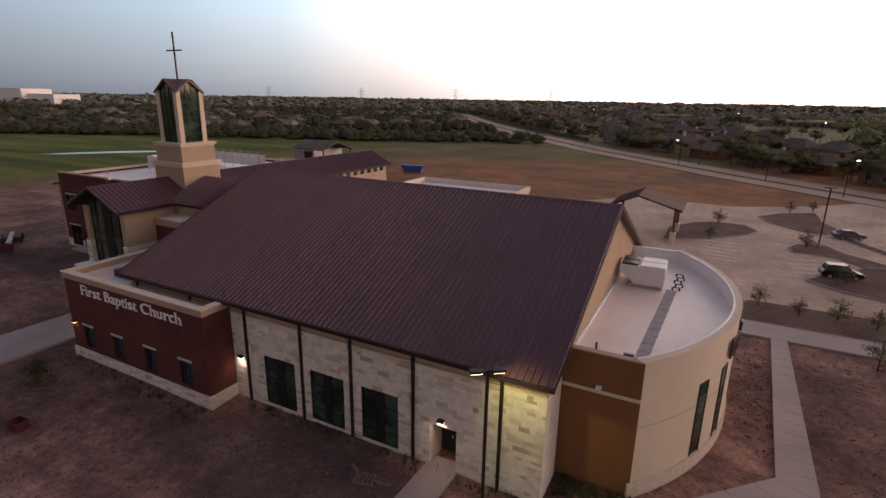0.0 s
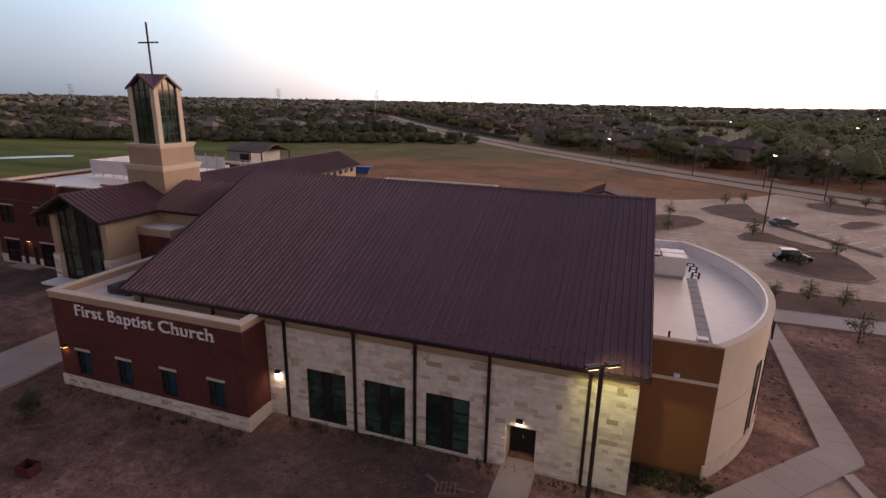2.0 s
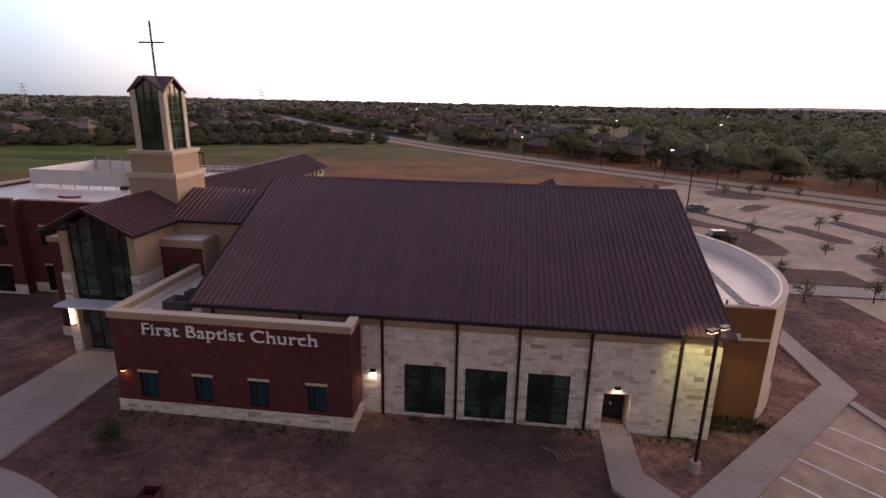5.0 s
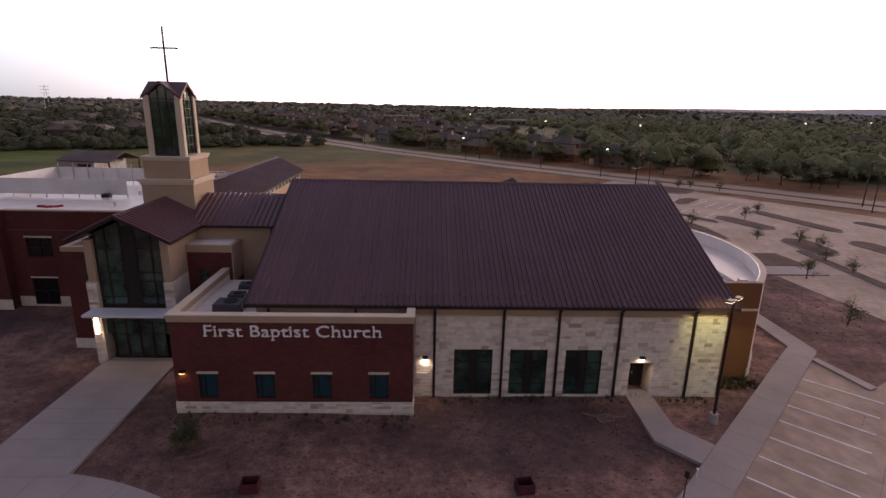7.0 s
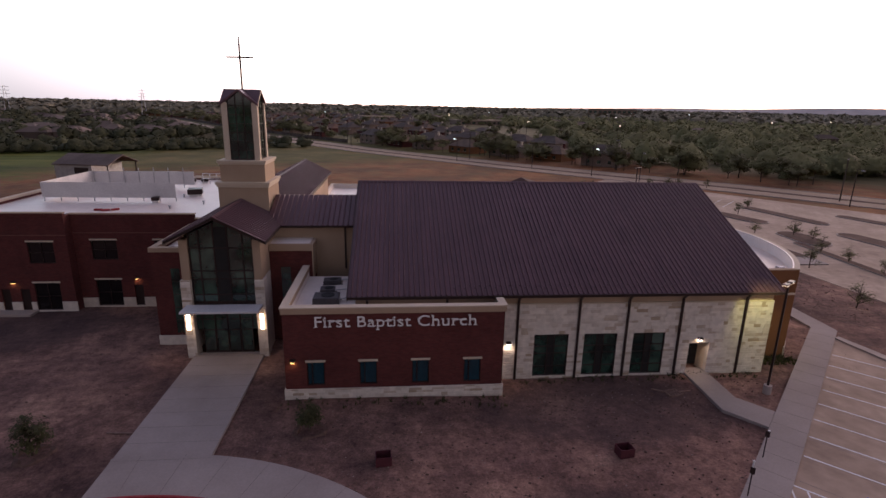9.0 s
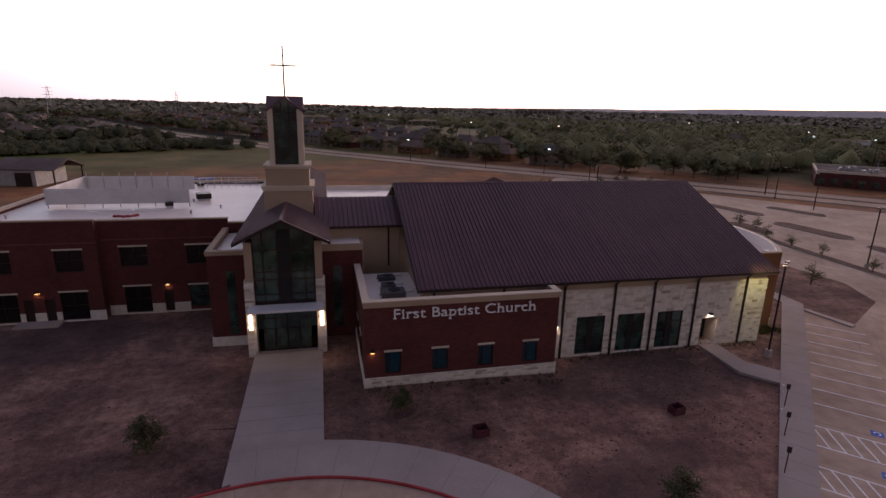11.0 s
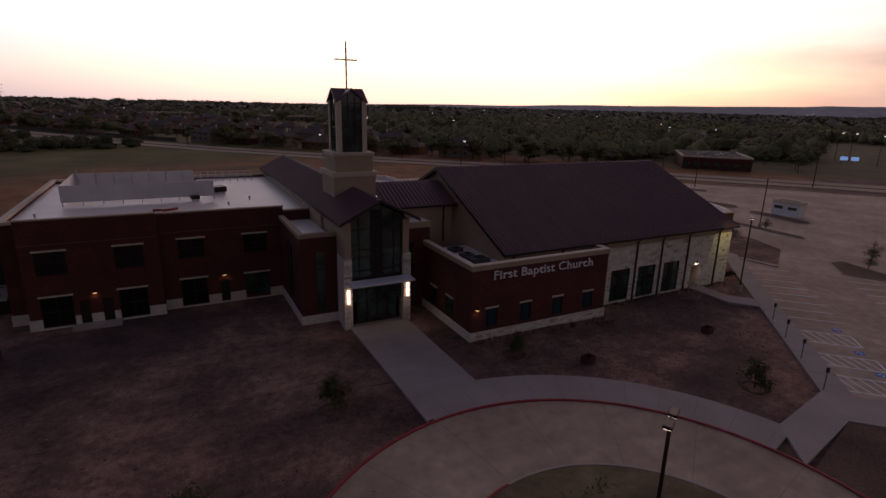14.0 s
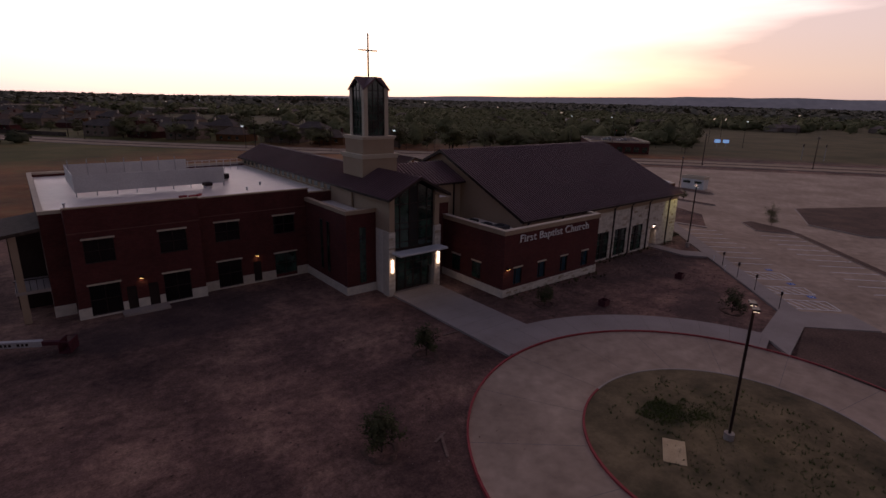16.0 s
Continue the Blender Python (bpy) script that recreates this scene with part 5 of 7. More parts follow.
lamp_post(-8.1, 20.1, 35, lit=1)
lamp_post(-51.9, -5.1, 30, lit=1)
lamp_post(14.9, 95.8, 20)
lamp_post(31, 42.5, 20)
lamp(-51.6, -4.9, 8.8, 420, (0.95, 0.95, 0.55), 0.2, (-0.1, 0.1, -1), 130)
lamp(-7.9, 20.6, 8.9, 1050, (0.86, 0.95, 0.36), 0.2, (0.16, 0.66, -0.74), 74)


BIN_RED = surf("faded_maroon_paint", (0.065, 0.016, 0.022), (0.11, 0.026, 0.034), 1.5, 9, 0.7, 0.1, 0.1)


def skip_box(x, y, turn):
    o = thing("planter_box", "open faded red metal bin on bare soil", "bin", (x, y, ground_height(x, y)), turn)
    part("bin_shell", boxes((-0.5, -0.4, 0, 0.5, -0.36, 0.62), (-0.5, 0.36, 0, 0.5, 0.4, 0.62), (-0.5, -0.36, 0, -0.46, 0.36, 0.62), (0.46, -0.36, 0, 0.5, 0.36, 0.62), (-0.46, -0.36, 0, 0.46, 0.36, 0.06)), BIN_RED, o)
    return o


skip_box(-38.2, 13.6, 5)
skip_box(-22.6, 13.6, 8)




def road_side(x, y):
    """Metres beyond the road's middle line, positive on the far side."""
    best, sgn = 1e9, 1
    for (x0, y0), (x1, y1) in zip(ROAD, ROAD[1:]):
        dx, dy = x1 - x0, y1 - y0
        t = min(1, max(0, ((x - x0) * dx + (y - y0) * dy) / (dx * dx + dy * dy)))
        d = math.hypot(x - x0 - t * dx, y - y0 - t * dy)
        if d < best:
            best, sgn = d, (1 if dx * (y - y0) - dy * (x - x0) > 0 else -1)
    return best * sgn


# ---- rooftop equipment ----
def rooftop_unit(x, y, z, sx, sy, sz, turn=0):
    o = thing("rooftop_unit", "white rooftop air handling unit on a curb", "air conditioner", (x, y, z), turn)
    part("curb", boxes((-sx / 2 + 0.1, -sy / 2 + 0.1, 0, sx / 2 - 0.1, sy / 2 - 0.1, 0.3)), STEEL, o)
    hull = upright([(-sx * 0.30, 0.3), (sx / 2, 0.3), (sx / 2, sz), (-sx * 0.18, sz), (-sx * 0.18, sz - 0.12), (-sx * 0.72, sz - 0.12), (-sx * 0.72, sz * 0.66)], "y", -sy / 2, sy / 2)
    bmesh.ops.bevel(hull, geom=list(hull.edges), offset=0.03, segments=1, affect="EDGES")
    part("casing", hull, WHITE, o)
    for k in (-1, 1):
        part("louvre", boxes((-sx * 0.68, k * sy * 0.24 - sy * 0.2, sz - 0.115, -sx * 0.24, k * sy * 0.24 + sy * 0.2, sz + 0.02)), TRIM, o, "dark slatted intake")
        part("service_panel", boxes((sx / 2, k * sy * 0.24 - sy * 0.17, 0.5, sx / 2 + 0.015, k * sy * 0.24 + sy * 0.17, sz - 0.15)), WHITE, o)
    part("seam", boxes((-sx * 0.18, -0.02, sz + 0.002, sx / 2, 0.02, sz + 0.03)), STEEL, o)
    return o


rooftop_unit(-4.0, 42.6, 7.05, 2.7, 2.6, 1.85, 2)
for i in range(11):
    px, py = -2.45 + 0.04 * i, 28.9 + i * 1.2
    o = tagged(new("walk_pad", mesh_of("walk_pad", boxes((px - 0.36, py, 7.05, px + 0.36, py + 1.12, 7.075)), GREY)), "grey rubber walk pad on the white roof", "walk pad", "roof walk pads")
plank = tagged(new("timber_plank", mesh_of("timber_plank", soft_box(-4.2, 27.25, 7.05, -2.4, 27.42, 7.12, 0.01, 1), surf("raw_timber", (0.30, 0.15, 0.07), (0.42, 0.22, 0.11), 2, 20, 0.8, 0, 0.1))), "brown timber plank lying on the roof", "plank")
small_box = thing("roof_box", "small white metal vent box on the roof", "vent", (-2.95, 27.6, 7.05))
part("casing", soft_box(-0.3, -0.25, 0, 0.3, 0.25, 1.0, 0.03, 1), WHITE, small_box)
part("louvre", boxes((-0.24, -0.265, 0.5, 0.24, -0.25, 0.9)), TRIM, small_box)
pipe = thing("vent_pipe", "thin dark vent pipe through the flat roof", "pipe", (-4.7, 27.5, 7.0))
part("stack", tube(bmesh.new(), (0, 0, 0), (0, 0, 1.2), 0.06), TRIM, pipe)
for k in range(5):
    g = thing("pipe_rack", "low steel pipe rack on the flat roof", "pipe", (-1.75 + 0.15 * (k % 2), 42.2 + k * 0.9, 7.05), 0, "pipe racks")
    part("strut", boxes((-0.3, -0.03, 0.2, 0.3, 0.03, 0.25)), TRIM, g)
    for s in (-0.25, 0.25):
        part("foot", boxes((s - 0.06, -0.08, 0, s + 0.06, 0.08, 0.2)), RUBBER, g)
for a_ in (-22, -10, 2, 14, 26):
    t = radians(a_)
    d = thing("roof_drain", "small dark overflow scupper in the parapet", "drain", (AX + (AR - 0.42) * math.cos(t), AY + (AR - 0.42) * math.sin(t), 7.12), a_, "parapet scuppers")
    part("grille", boxes((-0.03, -0.16, 0, 0.04, 0.16, 0.3)), STEEL, d)

# condensers on the brick wing
CASING = surf("dark_grey_casing", (0.055, 0.050, 0.052), (0.09, 0.08, 0.082), 2, 9, 0.6, 0.2, 0.03)
for k, (x, y, w_, d_) in enumerate(((-42.85, 25.0, 1.0, 0.75), (-43.0, 27.0, 0.6, 0.5), (-42.9, 29.6, 0.75, 0.5))):
    u = thing("condenser", "low dark grey condenser unit on the flat roof", "air conditioner", (x, y, 6.15), 3 * k, "brick wing condensers")
    part("casing", soft_box(-w_, -d_, 0.08, w_, d_, 0.62 - 0.1 * k, 0.03, 1), CASING, u)
    part("fan_guard", tube(bmesh.new(), (0.1, 0, 0.62 - 0.1 * k), (0.1, 0, 0.67 - 0.1 * k), 0.7 * d_, n=18), RUBBER, u)
    part("end_panel", boxes((w_, -0.7 * d_, 0.12, w_ + 0.02, 0.7 * d_, 0.52 - 0.1 * k)), STEEL, u)
    part("rail", boxes((-w_ - 0.1, -0.8 * d_, 0, w_ + 0.1, -0.65 * d_, 0.08), (-w_ - 0.1, 0.65 * d_, 0, w_ + 0.1, 0.8 * d_, 0.08)), RUBBER, u)
    part("pipe", tube(bmesh.new(), (w_, 0.3, 0.2), (w_ + 0.9, 0.5, 0.2), 0.05, n=8), STEEL, u)

# ---- slit windows and dark letters on the round wing ----
for a0, z0, z1 in ((-25.9, 0.85, 5.5), (-16.3, 0.85, 5.5), (13.6, 0.85, 5.5), (23.2, 0.85, 5.5)):
    w = part("slit_window", curved(AR + 0.0, AR + 0.03, a0, a0 + 2.8, z0, z1, 3), GLASS, apse, "tall narrow dark window")
    part("frame", curved(AR, AR + 0.06, a0 - 0.25, a0, z0 - 0.08, z1 + 0.08, 2), TRIM, w)
    part("frame", curved(AR, AR + 0.06, a0 + 2.8, a0 + 3.05, z0 - 0.08, z1 + 0.08, 2), TRIM, w)
    part("frame", curved(AR, AR + 0.06, a0, a0 + 2.8, z1, z1 + 0.08, 2), TRIM, w)
    for k in range(1, 4):
        part("transom", curved(AR + 0.03, AR + 0.05, a0, a0 + 2.8, z0 + k * 1.15 - 0.03, z0 + k * 1.15 + 0.03, 2), TRIM, w)
east_sign = thing("wall_sign", "dark raised bars of lettering on the curved wall", "sign")
for k in range(14):
    a0 = -14.6 + k * 1.75
    if k not in (5, 10):
        part("letter_bar", curved(AR + 0.1, AR + 0.2, a0, a0 + 1.25, 6.0, 7.0 + (0.3 if k in (0, 6, 11) else 0), 2), TRIM, east_sign)

# ---- trees ----
def leaf_axes(away, rng):
    """Two axes across each leaf, and the direction that it faces: outwards and up, a little at random."""
    face = away * 0.6 + rng.normal(0, 0.28, away.shape) + np.array((0, 0, 0.6))
    face /= np.linalg.norm(face, axis=1)[:, None] + 1e-6
    u = np.cross(face, rng.normal(0, 1, away.shape))
    u /= np.linalg.norm(u, axis=1)[:, None] + 1e-6
    bend = face + np.array((0, 0, 0.35))
    return u, np.cross(face, u), bend / np.linalg.norm(bend, axis=1)[:, None]


def tree_meshes(seed, height, crown, leaf, count, bare, mat=LEAF, limbs=7, flat=0.8):
    """Trunk with limbs, and a crown of single leaves in clumps round the limbs' ends."""
    rng = np.random.default_rng(seed)
    bm = bmesh.new()
    tr = height * 0.022 + 0.015
    lean = rng.uniform(-0.04, 0.04, 2) * height
    fork = height * bare
    tube(bm, (0, 0, -0.2), (lean[0] * 0.5, lean[1] * 0.5, fork), tr, tr * 0.75, 7)
    tube(bm, (lean[0] * 0.5, lean[1] * 0.5, fork), (lean[0], lean[1], height * 0.86), tr * 0.75, tr * 0.2, 6)
    hubs = []
    for k in range(limbs):
        t = 2 * math.pi * (k + rng.uniform(-0.3, 0.3)) / limbs * 1.62
        h0 = fork + (height * 0.8 - fork) * rng.uniform(0, 0.75)
        reach = crown * rng.uniform(0.5, 0.95) * (1.15 - 0.5 * (h0 - fork) / max(0.1, height - fork))
        tip = (lean[0] + reach * math.cos(t), lean[1] + reach * math.sin(t), min(height * 0.95, h0 + reach * rng.uniform(0.3, 0.9)))
        tube(bm, (lean[0] * 0.6, lean[1] * 0.6, h0), tip, tr * 0.42, tr * 0.1, 5)
        hubs += [tip, tuple(0.55 * np.array(tip) + 0.45 * np.array((lean[0], lean[1], h0 + 0.2 * height)))]
    hubs += [(lean[0], lean[1], height * 0.9), (lean[0], lean[1], height * 0.72)]
    hubs = np.array(hubs)
    trunk = mesh_of("trunk", bm, BARK)
    spread = crown * 0.34
    pick = hubs[rng.integers(0, len(hubs), count)]
    off = rng.normal(0, 1, (count, 3))
    off /= np.linalg.norm(off, axis=1)[:, None] + 1e-6
    ctr = pick + off * spread * rng.uniform(0.15, 1.15, (count, 1)) * (1, 1, flat)
    ctr[:, 2] = np.maximum(ctr[:, 2], fork * 0.7)
    s = leaf * rng.uniform(0.6, 1.4, (count, 1))
    away = ctr - np.array((lean[0], lean[1], height * 0.45))
    away /= np.linalg.norm(away, axis=1)[:, None] + 1e-6
    u, v, bend = leaf_axes(away, rng)
    corners = np.stack([ctr + u * s, ctr + v * s * 0.55, ctr - u * s, ctr - v * s * 0.55], 1).reshape(-1, 3)
    me = bpy.data.meshes.new("crown")
    me.from_pydata(corners.tolist(), [], np.arange(count * 4).reshape(-1, 4).tolist())
    me.materials.append(mat)
    round_shading(me, np.repeat(bend, 4, 0))
    return trunk, me


def round_shading(me, normals):
    """Shade a mass of leaves as a rounded crown."""
    me.shade_smooth()
    me.normals_split_custom_set_from_vertices(normals.tolist())


def plant(name, meshes, x, y, z, scale, turn, label, category, group):
    o = thing(name, label, category, (x, y, z), turn, group)
    for n_, me in zip(("trunk", "crown"), meshes):
        p = part(n_, me, None, o)
        p.scale = (scale,) * 3
    return o


YOUNG = [tree_meshes(20 + k, 3.0, 1.15, 0.075, 900, 0.05, DRYLEAF, 16, 1.0) for k in range(4)]
BUSH = [tree_meshes(30 + k, 2.3, 0.95, 0.075, 1700, 0.05, SHRUBLEAF, 15, 1.1) for k in range(2)]
# Most of these crowns take the foliage colour lightened for haze.
BIG = [tree_meshes(40 + k, 9.0, 4.6, 0.30, 2600, 0.2, (HAZEWOODS, HAZEWOODS, DRYLEAF)[k % 3], 11, 0.7) for k in range(6)]

for k, (x, y, s) in enumerate(((13.5, 124.4, 1.0), (17.8, 128.0, 0.9), (33.8, 127.5, 1.1), (41.5, 131.5, 1.1), (13.0, 93.3, 1.2), (22.0, 84.6, 1.15), (5.6, 62.5, 0.95), (9.2, 61.2, 0.85), (12.5, 61.8, 1.0), (15.5, 60.9, 1.05), (13.9, 51.6, 1.15), (0.9, 104.5, 1.1), (0.0, 92.5, 1.0), (15.4, 76.2, 1.0), (21.8, 52.6, 1.15), (15.4, 37.5, 1.15), (30.2, 60.5, 1.0), (30.0, 55.0, 0.9), (29.9, 49.0, 0.85), (29.6, 40.5, 0.9), (34.0, 71.5, 1.1), (35.2, 68.4, 0.95), (36.3, 91.0, 1.0), (42.8, 97.2, 1.0), (23.8, 20.6, 1.15), (18.5, 18.5, 0.8), (51.0, 127.5, 1.0), (45.5, 133.0, 1.0), (28.0, 73.5, 0.9))):
    plant("young_tree", YOUNG[k % 4], x, y, 0.05 if (x, y) not in ((13.9, 51.6), (15.4, 37.5)) else -0.1, s, 67 * k, "young staked tree with thin green leaves", "tree", "young car park trees")
for k, (x, y, s) in enumerate(((-60.0, 15.6, 1.25), (-69.7, 7.2, 1.35), (-43.3, 17.3, 1.0), (-28.9, 4.6, 1.2), (-61.2, 16.1, 0.7))):
    if k < 4:
        plant("shrub", BUSH[k % 2], x, y, ground_height(x, y), s, 80 * k, "bushy young oak planted in bare soil", "shrub", "front yard shrubs")
        rim, loops = bmesh.new(), []
        for i in range(28):
            t = 2 * math.pi * i / 28
            rr, w_ = 0.95 + 0.1 * math.sin(3 * t + k), 0.22 + 0.07 * math.sin(5 * t + 2 * k)
            loops.append([rim.verts.new((x + (rr + w_ * math.cos(p_)) * math.cos(t), y + (rr + w_ * math.cos(p_)) * math.sin(t), ground_height(x, y) - 0.05 + 0.7 * w_ * math.sin(p_))) for p_ in (0, 1.05, 2.1, 3.14, 4.2, 5.24)])
        for p_, q_ in zip(loops, loops[1:] + loops[:1]):
            for i in range(6):
                rim.faces.new((p_[i], q_[i], q_[(i + 1) % 6], p_[(i + 1) % 6]))
        tagged(new("planting_ring", mesh_of("planting_ring", rim, SOIL)), "low ring of dug soil round a shrub", "soil ring", "planting rings")

# ---- vehicles ----
def car(x, y, turn, paint, label, tall=0.0):
    o = thing("car", label, "car", (x, y, -0.1), turn)
    h = 0.95 + tall * 0.4
    top = 1.45 + tall
    body = upright([(-2.25, 0.35), (2.2, 0.35), (2.28, 0.6), (2.2, 0.82), (1.2, h), (-2.1, h + 0.02), (-2.3, 0.8)], "y", -0.9, 0.9)
    bmesh.ops.bevel(body, geom=list(body.edges), offset=0.07, segments=2, affect="EDGES")
    part("body", body, paint, o)
    cab = bmesh.new()
    lo = [(-2.0 if tall else -1.75, -0.84), (1.1, -0.84), (1.1, 0.84), (-2.0 if tall else -1.75, 0.84)]
    hi = [(-1.75 if tall else -1.1, -0.66), (0.35, -0.66), (0.35, 0.66), (-1.75 if tall else -1.1, 0.66)]
    a_, b_ = [cab.verts.new((*p, h)) for p in lo], [cab.verts.new((*p, top)) for p in hi]
    cab.faces.new(b_)
    for i in range(4):
        cab.faces.new((a_[i], a_[(i + 1) % 4], b_[(i + 1) % 4], b_[i]))
    part("cabin_glass", cab, BLACKGLASS, o)
    part("car_roof", soft_box(hi[0][0] - 0.05, -0.7, top - 0.03, 0.42, 0.7, top + 0.04, 0.03, 2), paint, o)
    for wx_ in (-1.4, 1.4):
        for s in (-1, 1):
            w = part("tyre", tube(bmesh.new(), (wx_, s * 0.72, 0.33), (wx_, s * 0.93, 0.33), 0.33, n=18), RUBBER, o)
            part("rim", tube(bmesh.new(), (wx_, s * 0.93, 0.33), (wx_, s * 0.945, 0.33), 0.2, n=12), STEEL, w)
    for s in (-0.62, 0.62):
        part("headlight", soft_box(2.16, s - 0.18, 0.62, 2.27, s + 0.18, 0.76, 0.02, 1), WHITE, o)
        part("tail_light", soft_box(-2.33, s - 0.15, 0.68, -2.24, s + 0.15, 0.86, 0.02, 1), REDPAINT, o)
    return o


BLACK = surf("black_car_paint", (0.008, 0.008, 0.009), (0.012, 0.012, 0.013), 1, 8, 0.3, 0.0, 0.0, 0.2)
SILVER = surf("silver_car_paint", (0.08, 0.08, 0.085), (0.11, 0.11, 0.115), 1, 8, 0.45, 0.2, 0.0, 0.4)
car(15.3, 79.4, 8, BLACK, "black estate car parked on the concrete lot", 0.3)
car(20.0, 104.6, 18, SILVER, "grey saloon car parked on the far lot")

# ---- small things round the church ----
def sign_post(x, y):
    o = thing("sign_post", "small dark parking sign on a thin post", "sign", (x, y, 0.0), 45, "bay signs")
    part("post", tube(bmesh.new(), (0, 0, 0), (0, 0, 1.9), 0.035, n=8), TRIM, o)
    part("plate", soft_box(-0.03, -0.13, 1.5, 0.0, 0.13, 1.93, 0.008, 1), TRIM, o)


for u in (-1.1, -5.7, -10.4, -16.0):
    sign_post(*uv(u, -18.6))
board = tagged(new("plywood_sheet", mesh_of("plywood_sheet", soft_box(-0.65, -1.15, 0, 0.65, 1.15, 0.03, 0.006, 1), surf("plywood", (0.42, 0.30, 0.18), (0.55, 0.41, 0.26), 1.5, 14, 0.8, 0, 0.1))), "bare plywood sheet lying on the island", "board")
board.matrix_world = pose(-55.9, -3.7, 0.2, 2, -1, -59)
timber = surf("grey_timber", (0.13, 0.075, 0.06), (0.22, 0.14, 0.11), 3, 20, 0.85, 0, 0.2)
for k, (x, y, l, t) in enumerate(((-55.8, 17.6, 1.7, -4), (-66.3, 5.4, 2.2, 62), (-66.0, 6.2, 1.2, 20), (-30.5, -6.6, 3.0, 20), (-14.8, 20.8, 1.6, 5), (-16.5, 21.0, 1.2, 150))):
    o = tagged(new("timber_offcut", mesh_of("timber_offcut", soft_box(-l / 2, -0.09, 0, l / 2, 0.09, 0.07, 0.01, 1), timber)), "weathered timber offcut lying on the soil", "timber", "loose offcuts")
    o.matrix_world = pose(x, y, ground_height(x, y) + 0.01, 0, 0, t)
pallet = thing("wooden_pallet", "broken reddish wooden pallet on the soil", "pallet", (-15.6, 20.6, ground_height(-15.6, 20.6)), 12)
for k in range(5):
    part("board", boxes((-0.6 + k * 0.26, -0.45, 0.1, -0.46 + k * 0.26, 0.45, 0.125)), timber, pallet)
for y in (-0.42, 0, 0.42):
    part("bearer", boxes((-0.62, y - 0.05, 0.0, 0.62, y + 0.05, 0.1)), timber, pallet)
for x, y in ((-12.2, 14.3), (-15.3, 11.4)):
    o = thing("marker_post", "short white capped marker post in the soil", "post", (x, y, ground_height(x, y)), 0, "marker posts")
    part("post", tube(bmesh.new(), (0, 0, 0), (0, 0, 0.75), 0.05, n=10), WHITE, o)
    part("cap", tube(bmesh.new(), (0, 0, 0.75), (0, 0, 0.8), 0.07, n=10), LETTER, o)

# red boom lift lying low at the edge of the yard
lift = thing("boom_lift", "folded boom lift with white and red arm", "machine", (-85.6, 34.1, -0.1), -28)
part("arm", soft_box(-6.0, -0.22, 0.75, 1.0, 0.22, 1.25, 0.03, 1), surf("dusty_white_paint", (0.36, 0.33, 0.33), (0.46, 0.43, 0.43), 1, 8, 0.6, 0, 0.05), lift)
part("jib", soft_box(1.0, -0.18, 0.8, 2.4, 0.18, 1.15, 0.03, 1), BIN_RED, lift)
part("basket", boxes((2.4, -0.7, 0.3, 2.46, 0.7, 1.3), (3.2, -0.7, 0.3, 3.26, 0.7, 1.3), (2.46, -0.7, 0.3, 3.2, 0.7, 0.36), (2.46, -0.7, 1.24, 3.2, -0.64, 1.3), (2.46, 0.64, 1.24, 3.2, 0.7, 1.3)), BIN_RED, lift)
part("chassis", soft_box(-6.4, -1.0, 0.35, -3.2, 1.0, 0.95, 0.06, 1), BIN_RED, lift)
for k in range(7):
    if k != 3:
        part("letter_bar", boxes((-1.9 + 0.3 * k, -0.235, 0.88, -1.72 + 0.3 * k, -0.222, 1.12)), TRIM, lift)
for x in (-6.0, -3.7):
    for s in (-1, 1):
        part("wheel", tube(bmesh.new(), (x, s * 0.95, 0.45), (x, s * 1.25, 0.45), 0.45, n=16), RUBBER, lift)

# pebbles and weeds
def scatter(name, count, area, size, mat, label, category, seed, lift_z=0.0, leafy=False):
    rng = np.random.default_rng(seed)
    vs, fs = [], []
    base = np.array([(1, 0, 0), (-1, 0, 0), (0, 1, 0), (0, -1, 0), (0, 0, 1), (0, 0, -1)], float)
    tri = np.array([(0, 2, 4), (2, 1, 4), (1, 3, 4), (3, 0, 4), (2, 0, 5), (1, 2, 5), (3, 1, 5), (0, 3, 5)])
    n = 0
    while n < count:
        x0, x1, y0, y1 = area[int(rng.integers(0, len(area)))]
        x, y = rng.uniform(x0, x1), rng.uniform(y0, y1)
        z = ground_height(x, y) + lift_z
        s = size * rng.uniform(0.4, 1.6)
        if leafy:
            for _ in range(7):
                t, r_ = rng.uniform(0, 6.28), rng.uniform(0.2, 1.0) * s
                w = rng.uniform(0, 6.28)
                b0 = np.array((x + 0.3 * s * math.cos(w), y + 0.3 * s * math.sin(w), z))
                tip = b0 + (r_ * math.cos(t), r_ * math.sin(t), s * rng.uniform(0.6, 1.5))
                side = np.array((-math.sin(t), math.cos(t), 0)) * s * 0.13
                k = scatter.k
                vs.append(np.stack((b0 - side, b0 + side, tip)))
                fs.append(np.array([(k, k + 1, k + 2)]))
                scatter.k += 3
        else:
            v = base * rng.uniform(0.5, 1.2, (6, 1)) * (s, s * rng.uniform(0.6, 1), s * 0.5) + (x, y, z + s * 0.1)
            vs.append(v)
            fs.append(tri + scatter.k)
            scatter.k += 6
        n += 1
    scatter.k = 0
    me = bpy.data.meshes.new(name)
    me.from_pydata(np.concatenate(vs).tolist(), [], np.concatenate(fs).tolist())
    me.materials.append(mat)
    return tagged(new(name, me), label, category, kind="stuff")


